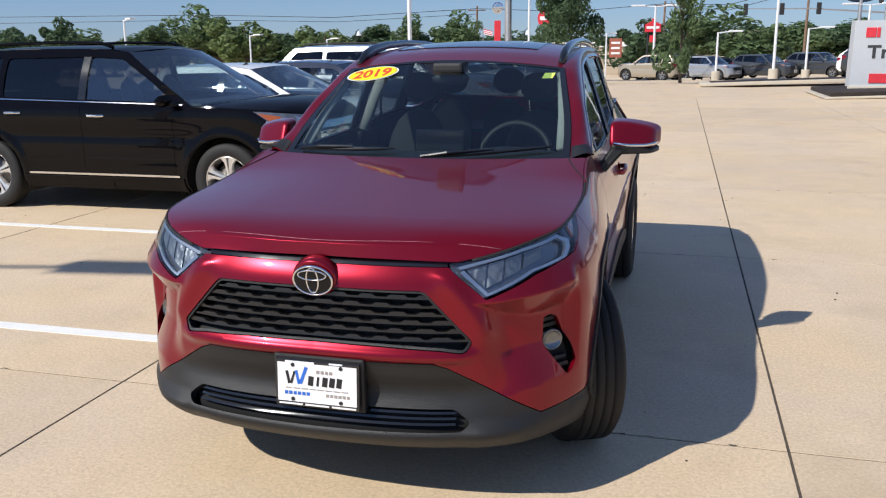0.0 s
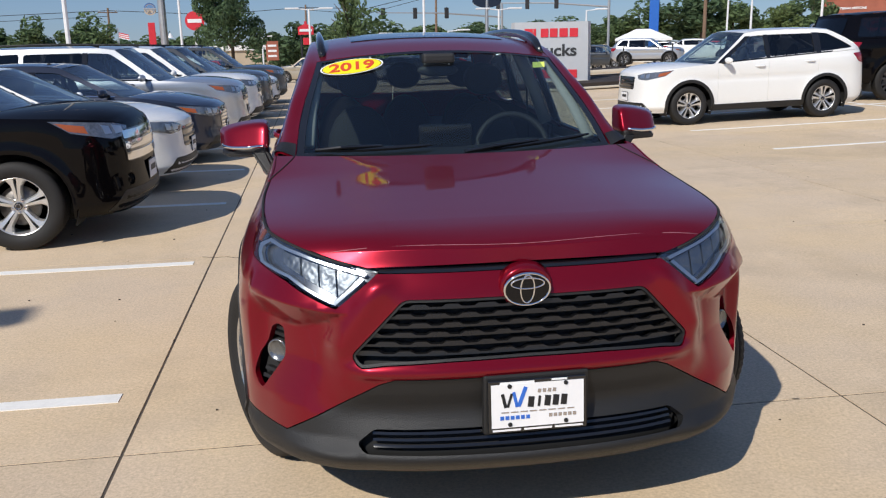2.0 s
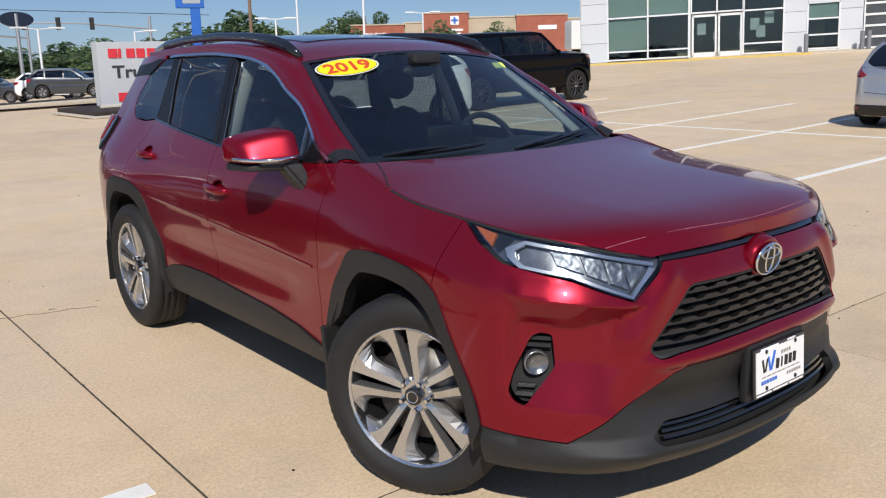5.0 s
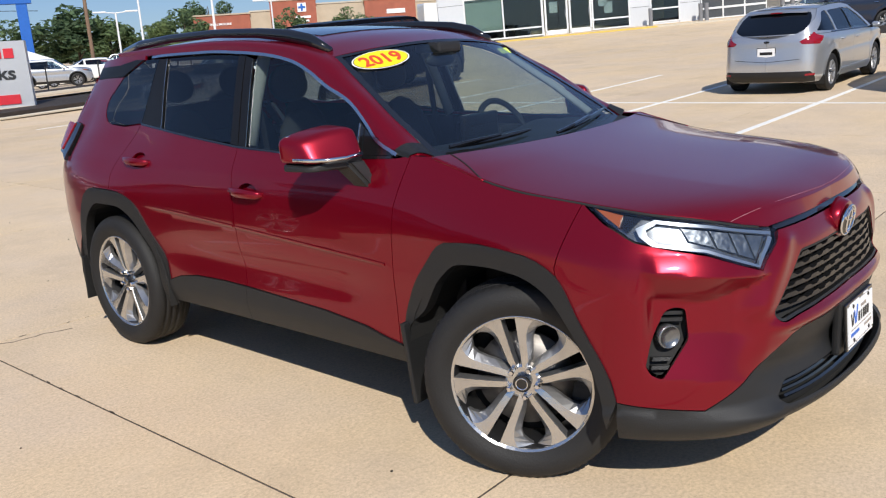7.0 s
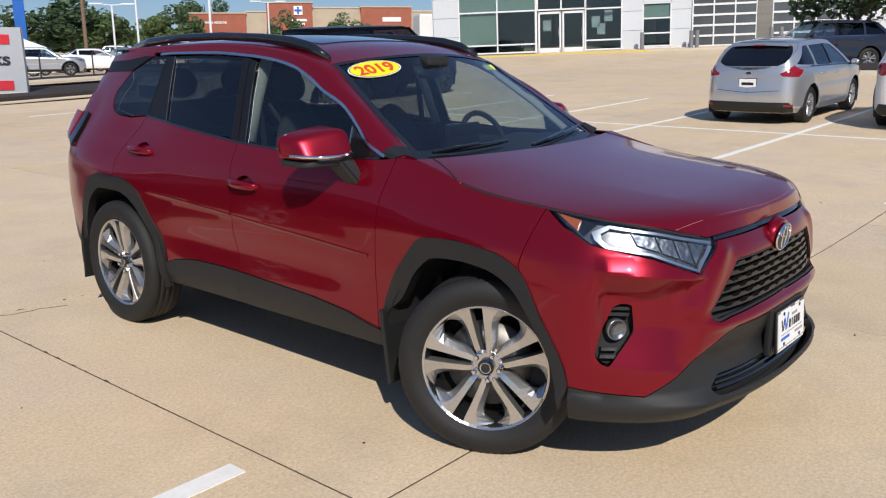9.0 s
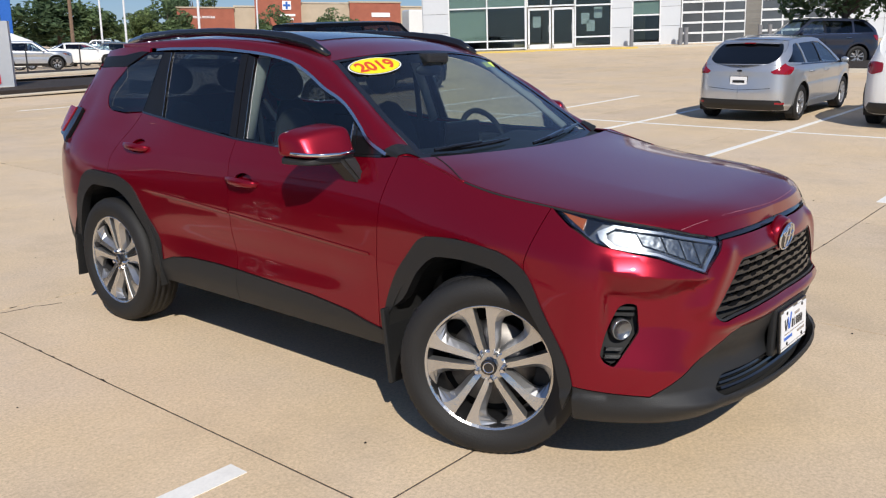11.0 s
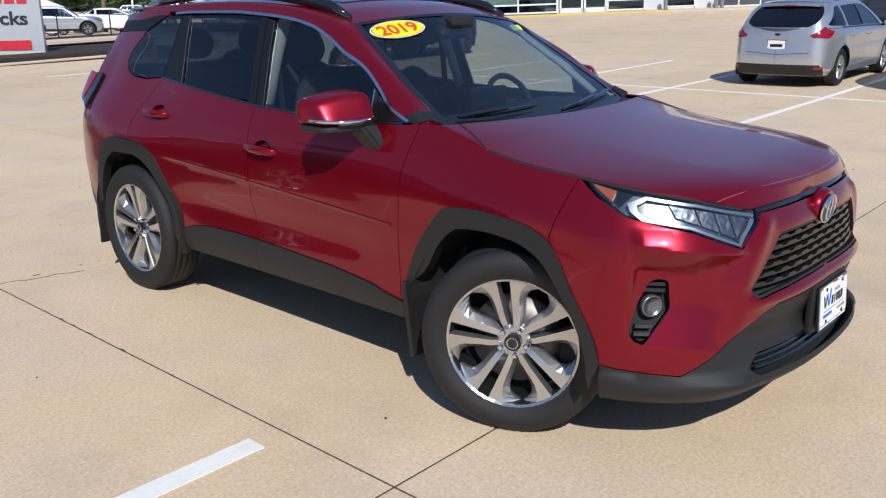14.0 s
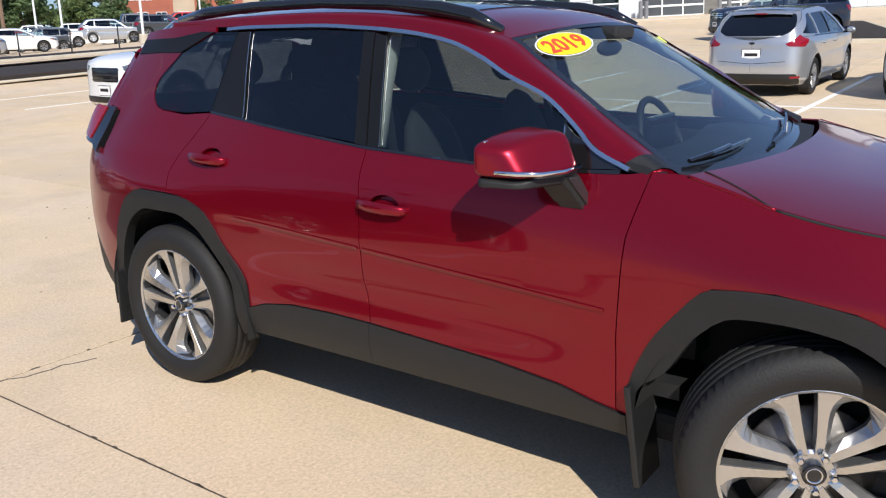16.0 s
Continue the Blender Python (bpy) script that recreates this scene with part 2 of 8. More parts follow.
M["sign_blue"] = surface("sign_blue", (0.02, 0.12, 0.45), 0.4)
M["bag_green"] = surface("green_vinyl", (0.05, 0.13, 0.06), 0.6, vary=0.3, relief=0.5, fine=14.0)
M["tent"] = surface("white_canvas", (0.78, 0.78, 0.76), 0.7)
M["roof_brown"] = surface("brown_roofing", (0.14, 0.10, 0.075), 0.85)
M["signal"] = surface("signal_black", (0.02, 0.02, 0.022), 0.6)


def leaf_material(name, col):
    """Leaves that differ one by one and let some light through."""
    m, nt, p = nodes_of(name)
    geo = nt.nodes.new("ShaderNodeNewGeometry")
    k = lambda f: tuple(c * f for c in col)
    r = ramp(nt, geo.outputs["Random Per Island"], ((0.0, k(0.6)), (0.5, k(1.0)), (1.0, k(1.5))))
    nt.links.new(r.outputs[0], p.inputs["Base Color"])
    p.inputs["Roughness"].default_value = 0.6
    p.inputs["Specular IOR Level"].default_value = 0.25
    tl, mx = nt.nodes.new("ShaderNodeBsdfTranslucent"), nt.nodes.new("ShaderNodeMixShader")
    mx.inputs[0].default_value = 0.45
    nt.links.new(r.outputs[0], tl.inputs[0])
    nt.links.new(p.outputs[0], mx.inputs[1])
    nt.links.new(tl.outputs[0], mx.inputs[2])
    nt.links.new(mx.outputs[0], nt.nodes["Material Output"].inputs[0])
    return m


M["leaf"] = leaf_material("leaf_mid_green", (0.140, 0.200, 0.090))
M["leaf_dark"] = leaf_material("leaf_dark_green", (0.100, 0.155, 0.078))
M["leaf_lime"] = leaf_material("leaf_yellow_green", (0.165, 0.220, 0.085))

# ---- mesh helpers ----
from mathutils.geometry import delaunay_2d_cdt


def part(name, bm, material, parent, label="", smooth=False):
    me = bpy.data.meshes.new(name)
    bm.to_mesh(me)
    bm.free()
    return mesh_part(name, me, material, parent, label, smooth)


def mesh_part(name, me, material, parent, label="", smooth=False):
    if material is not None:
        me.materials.append(material)
    if smooth:
        me.polygons.foreach_set("use_smooth", [True] * len(me.polygons))
    ob = new(name, me)
    ob.parent = parent
    if label:
        tagged(ob, label)
    return ob


def thing(name, label, category, m=None, group="", kind=""):
    ob = new(name)
    ob.empty_display_size = 0.2
    if m is not None:
        ob.matrix_basis = m
    return tagged(ob, label, category, group, kind)


def box(sx, sy, sz, at=(0, 0, 0), bevel=0.0, bm=None, turn=None, taper=1.0):
    """A box of full sizes round its centre; taper shrinks its top."""
    bm = bm or bmesh.new()
    vs = []
    for k in (-0.5, 0.5):
        f = taper if k > 0 else 1.0
        for i, j in ((-0.5, -0.5), (0.5, -0.5), (0.5, 0.5), (-0.5, 0.5)):
            v = Vector((i * sx * f, j * sy * f, k * sz))
            if turn is not None:
                v = turn @ v
            vs.append(bm.verts.new(v + Vector(at)))
    fs = [bm.faces.new([vs[i] for i in q]) for q in ((3, 2, 1, 0), (4, 5, 6, 7), (0, 1, 5, 4), (1, 2, 6, 5), (2, 3, 7, 6), (3, 0, 4, 7))]
    if bevel:
        es = list({e for f in fs for e in f.edges})
        bmesh.ops.bevel(bm, geom=es, offset=bevel, segments=2, affect="EDGES", profile=0.6)
    return bm


def lathe(profile, n=32, axis="z", bm=None, at=(0, 0, 0)):
    """Turns (radius, height) points about an axis."""
    bm = bm or bmesh.new()
    rings = []
    for r, h in profile:
        ring = []
        for i in range(n):
            a = 2 * math.pi * i / n
            c, s = r * math.cos(a), r * math.sin(a)
            p = {"z": (c, s, h), "x": (h, c, s), "y": (c, h, s)}[axis]
            ring.append(bm.verts.new(Vector(p) + Vector(at)))
        rings.append(ring)
    for a, b in zip(rings, rings[1:]):
        for i in range(n):
            bm.faces.new((a[i], a[(i + 1) % n], b[(i + 1) % n], b[i]))
    if profile[0][0] > 1e-6:
        bm.faces.new(rings[0][::-1])
    if profile[-1][0] > 1e-6:
        bm.faces.new(rings[-1])
    return bm


def tube(points, radius, n=8, bm=None, closed=False, squash=(1, 1)):
    """A tube along 3D points; radius may be one number or one a point."""
    bm = bm or bmesh.new()
    ps = [Vector(p) for p in points]
    rs = radius if isinstance(radius, (list, tuple)) else [radius] * len(ps)
    rings = []
    for i, p in enumerate(ps):
        a = ps[i - 1] if (i > 0 or closed) else ps[i]
        b = ps[(i + 1) % len(ps)] if (i < len(ps) - 1 or closed) else ps[i]
        d = (b - a).normalized()
        up = Vector((0, 0, 1)) if abs(d.z) < 0.9 else Vector((1, 0, 0))
        e1 = d.cross(up).normalized()
        e2 = e1.cross(d)
        rings.append([bm.verts.new(p + rs[i] * (math.cos(2 * math.pi * k / n) * e1 * squash[0] + math.sin(2 * math.pi * k / n) * e2 * squash[1])) for k in range(n)])
    pairs = list(zip(rings, rings[1:])) + ([(rings[-1], rings[0])] if closed else [])
    for a, b in pairs:
        for k in range(n):
            bm.faces.new((a[k], a[(k + 1) % n], b[(k + 1) % n], b[k]))
    if not closed:
        bm.faces.new(rings[0][::-1])
        bm.faces.new(rings[-1])
    return bm


def rounded(bm, levels=1):
    """Catmull-Clark rounding of a small cage."""
    me = bpy.data.meshes.new("cage")
    bm.to_mesh(me)
    bm.free()
    ob = bpy.data.objects.new("cage", me)
    scene.collection.objects.link(ob)
    mod = ob.modifiers.new("round", "SUBSURF")
    mod.levels = mod.render_levels = levels
    out = bpy.data.meshes.new_from_object(ob.evaluated_get(bpy.context.evaluated_depsgraph_get()))
    bpy.data.objects.remove(ob)
    bm = bmesh.new()
    bm.from_mesh(out)
    return bm


def smooth_curve(xs, vs):
    """Monotone cubic through knots, for arrays."""
    xs, vs = np.asarray(xs, float), np.asarray(vs, float)
    h = np.diff(xs)
    d = np.diff(vs) / h
    m = np.zeros(len(xs))
    m[0], m[-1] = d[0], d[-1]
    for i in range(1, len(xs) - 1):
        if d[i - 1] * d[i] > 0:
            w1, w2 = 2 * h[i] + h[i - 1], h[i] + 2 * h[i - 1]
            m[i] = (w1 + w2) / (w1 / d[i - 1] + w2 / d[i])
    def f(x):
        x = np.clip(np.asarray(x, float), xs[0], xs[-1])
        i = np.clip(np.searchsorted(xs, x) - 1, 0, len(h) - 1)
        t = (x - xs[i]) / h[i]
        return ((1 + 2 * t) * (1 - t) ** 2 * vs[i] + t * (1 - t) ** 2 * h[i] * m[i] + t * t * (3 - 2 * t) * vs[i + 1] + t * t * (t - 1) * h[i] * m[i + 1])
    return f


def step(a, b, x):
    t = np.clip((np.asarray(x, float) - a) / (b - a), 0, 1)
    return t * t * (3 - 2 * t)


class Shell:
    """The skin of a car below its roof: a plan outline from the nose's middle to the tail's middle, pushed inwards by
    profiles over the height. Places are (s, z): the way along the outline (minus on the other side) and the height."""

    def __init__(self, plan, heights, stations, extra=None):
        pts = np.array(plan, float)
        mir = np.vstack([(pts[2:0:-1] * (-1, 1)), pts, (pts[-2:-4:-1] * (-1, 1))])
        d = np.r_[0, np.cumsum(np.linalg.norm(np.diff(mir, axis=0), axis=1))]
        t = []
        for i in range(2, len(mir) - 3):
            t.append(np.linspace(d[i], d[i + 1], 40, endpoint=False))
        t = np.r_[np.concatenate(t), d[-3]]
        def cr(t):
            i = np.clip(np.searchsorted(d, t, side="right") - 1, 1, len(mir) - 3)
            p0, p1, p2, p3 = mir[i - 1], mir[i], mir[i + 1], mir[i + 2]
            t0, t1, t2, t3 = d[i - 1], d[i], d[i + 1], d[i + 2]
            m1 = (p2 - p0) / (t2 - t0)[:, None]
            m2 = (p3 - p1) / (t3 - t1)[:, None]
            h = (t2 - t1)[:, None]
            u = ((t - t1) / (t2 - t1))[:, None]
            return (1 + 2 * u) * (1 - u) ** 2 * p1 + u * (1 - u) ** 2 * h * m1 + u * u * (3 - 2 * u) * p2 + u * u * (u - 1) * h * m2
        self.xy = cr(t)
        self.s = np.r_[0, np.cumsum(np.linalg.norm(np.diff(self.xy, axis=0), axis=1))]
        self.end = self.s[-1]
        tan = np.gradient(self.xy, self.s, axis=0)
        self.n = np.stack([tan[:, 1], -tan[:, 0]], 1)
        self.n /= np.linalg.norm(self.n, axis=1)[:, None]
        self.heights = heights
        st = [self.s[40 * i] if 40 * i < len(self.s) else self.end for i, _ in stations]
        prof = [smooth_curve(heights, v) for _, v in stations]
        self.zg = np.linspace(heights[0], heights[-1], 160)
        table = np.array([p(self.zg) for p in prof])
        self.sg = np.linspace(0, self.end, 400)
        self.d = np.stack([smooth_curve(st, table[:, j])(self.sg) for j in range(160)], 1)
        self.extra = extra

    def inward(self, a, z):
        i = np.clip(a / self.end * 399, 0, 398.999)
        j = np.clip((z - self.zg[0]) / (self.zg[-1] - self.zg[0]) * 159, 0, 158.999)
        i0, j0 = i.astype(int), j.astype(int)
        u, v = i - i0, j - j0
        D = self.d
        return (D[i0, j0] * (1 - u) + D[i0 + 1, j0] * u) * (1 - v) + (D[i0, j0 + 1] * (1 - u) + D[i0 + 1, j0 + 1] * u) * v

    def at(self, s, z, lift=0.0):
        s, z = np.atleast_1d(np.asarray(s, float)), np.atleast_1d(np.asarray(z, float))
        s, z = np.broadcast_arrays(s, z)
        a = np.abs(s)
        x, y = np.interp(a, self.s, self.xy[:, 0]), np.interp(a, self.s, self.xy[:, 1])
        nx, ny = np.interp(a, self.s, self.n[:, 0]), np.interp(a, self.s, self.n[:, 1])
        q = self.inward(a, z) - lift
        if self.extra is not None:
            q = q + self.extra(a, x, y, z)
        sg = np.where(s < 0, -1.0, 1.0)
        return np.stack([sg * (x - nx * q), y - ny * q, z + 0 * x], -1)

    def normal(self, s, z):
        e = 0.004
        a = self.at(np.asarray(s) + e, z) - self.at(np.asarray(s) - e, z)
        b = self.at(s, np.asarray(z) + e) - self.at(s, np.asarray(z) - e)
        n = np.cross(a, b)
        return n / np.maximum(np.linalg.norm(n, axis=-1, keepdims=True), 1e-9)

    def find(self, axis, value, z, a=0.0, b=1.0):
        """s where the skin at height z has x or y of that value, between the fractions a and b of the outline."""
        s = np.linspace(a * self.end, b * self.end, 600)
        p = self.at(s, np.full(600, z))[:, axis]
        k = np.argsort(p)
        return float(np.interp(value, p[k], s[k]))

    def fx(self, x, z):
        return self.find(0, x, z, 0.0, 0.23)

    def sy(self, y, z):
        return self.find(1, y, z, 0.06, 0.92)

    def rx(self, x, z):
        s = np.linspace(0.8 * self.end, self.end, 300)
        p = self.at(s, np.full(300, z))[:, 0]
        return float(np.interp(-x, -p, s))


def even(loop, d, closed=True):
    """The loop with no edge longer than d."""
    out = []
    n = len(loop)
    for i in range(n if closed else n - 1):
        a, b = np.array(loop[i], float), np.array(loop[(i + 1) % n], float)
        k = max(1, int(math.ceil(np.linalg.norm(b - a) / d)))
        out += [a + (b - a) * j / k for j in range(k)]
    if not closed:
        out.append(np.array(loop[-1], float))
    return np.array(out)


def soften(loop, r):
    """Rounds the corners of a closed loop by cutting them back r."""
    out, n = [], len(loop)
    for i in range(n):
        p, a, b = (np.array(loop[k % n], float) for k in (i, i - 1, i + 1))
        da, db = np.linalg.norm(a - p), np.linalg.norm(b - p)
        qa, qb = p + (a - p) * min(0.45, r / da), p + (b - p) * min(0.45, r / db)
        out += [(1 - t) ** 2 * qa + 2 * t * (1 - t) * p + t * t * qb for t in (0, 0.33, 0.67, 1)]
    return out


def inset(loop, g):
    p = np.asarray(loop, float)
    a, b = np.roll(p, 1, 0), np.roll(p, -1, 0)
    area = np.sum(p[:, 0] * b[:, 1] - b[:, 0] * p[:, 1])
    t1, t2 = p - a, b - p
    t1 /= np.maximum(np.linalg.norm(t1, axis=1), 1e-9)[:, None]
    t2 /= np.maximum(np.linalg.norm(t2, axis=1), 1e-9)[:, None]
    t = t1 + t2
    n = np.stack([-t[:, 1], t[:, 0]], 1) * (1 if area > 0 else -1)
    n /= np.maximum(np.linalg.norm(n, axis=1), 1e-6)[:, None]
    return p + n * g


def inside(poly, q):
    x, y = q[:, 0], q[:, 1]
    hit = np.zeros(len(q), bool)
    for (x1, y1), (x2, y2) in zip(poly, np.roll(poly, -1, 0)):
        if y1 != y2:
            hit ^= ((y1 > y) != (y2 > y)) & (x < (x2 - x1) * (y - y1) / (y2 - y1) + x1)
    return hit


def near(poly, q, d):
    ok = np.ones(len(q), bool)
    for p in even(poly, d):
        ok &= np.abs(q - p).max(1) > d * 0.55
    return ok


def panel_mesh(name, surf, loop, holes=(), grid=0.03, gap=0.002, lift=0.0, depth=0.012, lines=()):
    """A piece of a surface within a loop of (s, z), less its holes, with its edges turned in."""
    loops = [inset(even(loop, grid), gap)] + [inset(even(h, grid), -gap) for h in holes]
    lo, hi = loops[0].min(0), loops[0].max(0)
    gx, gz = np.arange(lo[0], hi[0], grid), np.arange(lo[1], hi[1], grid)
    q = np.stack(np.meshgrid(gx, gz), -1).reshape(-1, 2)
    if len(q):
        keep = inside(loops[0], q)
        for h in loops[1:]:
            keep &= ~inside(h, q)
        q = q[keep]
        for l in loops:
            q = q[near(l, q, grid)] if len(q) else q
    vs, es = [], []
    for l in loops:
        k = len(vs)
        vs += [tuple(p) for p in l]
        es += [(k + i, k + (i + 1) % len(l)) for i in range(len(l))]
    for ln in lines:
        p = even(ln, grid, closed=False)
        p = p[inside(inset(loops[0], grid * 0.4), p)]
        if len(p) > 1:
            if len(q):
                q = q[np.array([np.hypot(*(p - a).T).min() > grid * 0.5 for a in q])]
            k = len(vs)
            vs += [tuple(a) for a in p]
            es += [(k + i, k + i + 1) for i in range(len(p) - 1)]
    vs += [tuple(p) for p in q]
    v2, _, faces, *_ = delaunay_2d_cdt([Vector(v) for v in vs], es, [], 0, 1e-7)
    v2 = np.array([tuple(v) for v in v2])
    f = np.array([t for t in faces if len(t) == 3])
    c = v2[f].mean(1)
    keep = inside(loops[0], c)
    for h in loops[1:]:
        keep &= ~inside(h, c)
    f = f[keep]
    P, N = surf.at(v2[:, 0], v2[:, 1], lift), surf.normal(v2[:, 0], v2[:, 1])
    tri = np.cross(P[f[:, 1]] - P[f[:, 0]], P[f[:, 2]] - P[f[:, 0]])
    flip = (tri * N[f[:, 0]]).sum(1) < 0
    f[flip] = f[flip][:, ::-1]
    ed = np.sort(np.concatenate([f[:, [0, 1]], f[:, [1, 2]], f[:, [2, 0]]]), axis=1)
    raw = np.concatenate([f[:, [0, 1]], f[:, [1, 2]], f[:, [2, 0]]])
    _, first, count = np.unique(ed, axis=0, return_index=True, return_counts=True)
    rim = raw[first[count == 1]]
    n0 = len(P)
    verts, norms, tris = [P], [N], [f]
    if depth > 0:
        a, b = rim[:, 0], rim[:, 1]
        side = np.cross(P[b] - P[a], N[a])
        side /= np.maximum(np.linalg.norm(side, axis=1), 1e-9)[:, None]
        k = len(a)
        verts += [P[a], P[b], P[b] - N[b] * depth, P[a] - N[a] * depth]
        norms += [side] * 4
        i = np.arange(k)
        tris += [np.stack([n0 + k + i, n0 + i, n0 + 3 * k + i], 1), np.stack([n0 + k + i, n0 + 3 * k + i, n0 + 2 * k + i], 1)]
    V, NN, F = np.vstack(verts), np.vstack(norms), np.vstack(tris)
    me = bpy.data.meshes.new(name)
    me.from_pydata(V.tolist(), [], F.tolist())
    me.polygons.foreach_set("use_smooth", [True] * len(F))
    me.normals_split_custom_set_from_vertices(NN.tolist())
    return me


def panel(name, surf, loop, material, parent, label="", **kw):
    return mesh_part(name, panel_mesh(name, surf, loop, **kw), material, parent, label)


def sheet(name, fn, nu, nv, material, parent, label="", depth=0.0, flip=False, u=(0, 1), v=(0, 1)):
    """A sheet through fn(u, v) -> places, smooth, with its edges turned back by depth."""
    U, V = np.meshgrid(np.linspace(*u, nu), np.linspace(*v, nv))
    U, V = U.ravel(), V.ravel()
    P = fn(U, V)
    e = 1e-3
    N = np.cross(fn(U + e, V) - fn(U - e, V), fn(U, V + e) - fn(U, V - e))
    N /= np.maximum(np.linalg.norm(N, axis=1), 1e-12)[:, None]
    if flip:
        N = -N
    idx = np.arange(nu * nv).reshape(nv, nu)
    q = np.stack([idx[:-1, :-1], idx[:-1, 1:], idx[1:, 1:], idx[1:, :-1]], -1).reshape(-1, 4)
    if flip:
        q = q[:, ::-1]
    verts, norms, faces = P.tolist(), N.tolist(), q.tolist()
    if depth:
        rim = list(idx[0]) + list(idx[1:, -1]) + list(idx[-1, -2::-1]) + list(idx[-2:0:-1, 0])
        k = len(verts)
        for i in rim:
            verts.append(P[i].tolist())
            verts.append((P[i] - N[i] * depth).tolist())
            norms += [N[i].tolist()] * 2
        m = len(rim)
        for i in range(m):
            j = (i + 1) % m
            faces.append([k + 2 * i, k + 2 * i + 1, k + 2 * j + 1, k + 2 * j])
    me = bpy.data.meshes.new(name)
    me.from_pydata(verts, [], faces)
    me.polygons.foreach_set("use_smooth", [True] * len(faces))
    me.normals_split_custom_set_from_vertices(norms)
    return mesh_part(name, me, material, parent, label)


def path3(points):
    """A smooth 3D curve through points, over 0 to 1."""
    p = np.array(points, float)
    t = np.r_[0, np.cumsum(np.linalg.norm(np.diff(p, axis=0), axis=1))]
    t /= t[-1]
    c = [smooth_curve(t, p[:, i]) for i in range(3)]
    return lambda u: np.stack([f(u) for f in c], -1)

# ---- ground ----
def rise(x):
    """The lot climbs gently towards the showroom."""
    q = np.clip(np.asarray(x, float), 4, 46) - 4
    return 0.02 * q + 0.0006 * q * q


def lie(x, y):
    """Height of the lot: level round the red car, falling away to the road behind it."""
    return float(rise(x)) - 0.0007 * max(0.0, min(y, 70.0) - 25.0) ** 2


JX, JY, SX, SY = -1.46, 0.02, 3.17, 3.40

xs = np.r_[-900, -300, -100, np.arange(-40, 61, 2.0), 120, 350, 900]
ys = np.r_[-900, -200, -60, -20, 20, np.arange(26, 72, 4.0), 110, 200, 420, 900]
me = bpy.data.meshes.new("ground")
gx, gy = np.meshgrid(xs, ys)
pts = np.stack([gx, gy, rise(gx) - 0.0007 * np.clip(gy - 25, 0, 45) ** 2 - 0.020], -1).reshape(-1, 3)
idx = np.arange(len(pts)).reshape(gx.shape)
me.from_pydata(pts.tolist(), [], np.stack([idx[:-1, :-1], idx[:-1, 1:], idx[1:, 1:], idx[1:, :-1]], -1).reshape(-1, 4).tolist())
ground = tagged(mesh_part("ground", me, M["concrete_far"], None), "pale tan concrete lot reaching the horizon", "ground", kind="structure")


def strip(name, x0, x1, y0, y1, z, material, parent=None, n=1, thick=0.004):
    """A flat band over the ground, along x in n steps."""
    bm = bmesh.new()
    rows = []
    for i in range(n + 1):
        x = x0 + (x1 - x0) * i / n
        h = float(rise(x)) + z
        rows.append([bm.verts.new((x, y, h + k)) for y, k in ((y0, -thick), (y0, 0), (y1, 0), (y1, -thick))])
    for a, b in zip(rows, rows[1:]):
        for k in range(3):
            bm.faces.new((a[k], b[k], b[k + 1], a[k + 1]))
    for r in (rows[0][::-1], rows[-1]):
        bm.faces.new(r)
    bmesh.ops.recalc_face_normals(bm, faces=bm.faces)
    return part(name, bm, material, parent)


tagged(strip("joint_sealant", JX - 5 * SX, JX + 12 * SX, JY - 3 * SY, JY + 7 * SY, -0.004, M["tar"], None, 51), "dark sealant in the joints between the slabs", "ground", kind="structure")


# ---- painted lines ----
def line(x0, x1, y, w=0.10):
    ob = strip("parking_line", x0, x1, y - w / 2, y + w / 2, 0.004, M["line"], None, max(2, int(abs(x1 - x0))))
    return tagged(ob, "worn white painted parking stall line", "road marking", "parking lines", "structure")


for k in range(-1, 8):
    line(-7.3, -1.59, 0.63 + 2.615 * k)
for y in (-2.6, 0.08, 2.78, 5.53, 8.15, 10.95, 13.75, 16.45, 19.1):
    line(5.95, 16.45, y)
for y0, y1 in ((-2.6, 19.1),):
    ob = strip("parking_line", 11.17, 11.27, y0, y1, 0.006, M["line"])
    tagged(ob, "worn white line between facing stalls", "road marking", "parking lines", "structure")

bm = bmesh.new()
random.seed(4)
tube([(-0.95 - 0.055 * k + random.uniform(-0.012, 0.012), 3.30 + 0.012 * k + random.uniform(-0.02, 0.02), 0.0) for k in range(12)], 0.006, 4, bm, squash=(1, 0.3))
tagged(part("crack", bm, M["tar"], None), "thin dark crack in the concrete slab", "crack", kind="structure")

bm = bmesh.new()
rng = random.Random(21)
for k in range(520):
    along = rng.uniform(-9, 12)
    if rng.random() < 0.55:
        x, y, ex, ey = along, JY + SY * rng.randrange(-1, 4), rng.uniform(0.006, 0.028), rng.uniform(0.003, 0.008)
    else:
        x, y, ex, ey = JX + SX * rng.randrange(-1, 4), along, rng.uniform(0.003, 0.008), rng.uniform(0.006, 0.028)
    x, y = (x, y + rng.uniform(-0.006, 0.006)) if ex > ey else (x + rng.uniform(-0.006, 0.006), y)
    z = float(rise(x)) + 0.0015
    n_ = rng.randrange(5, 8)
    bm.faces.new([bm.verts.new((x + ex * math.cos(2 * math.pi * i / n_) * rng.uniform(0.6, 1.2), y + ey * math.sin(2 * math.pi * i / n_) * rng.uniform(0.6, 1.2), z)) for i in range(n_)])
tagged(part("joint_chips", bm, M["tar"], None), "broken dark edges along the slab joints", "ground", kind="stuff")
bm = bmesh.new()
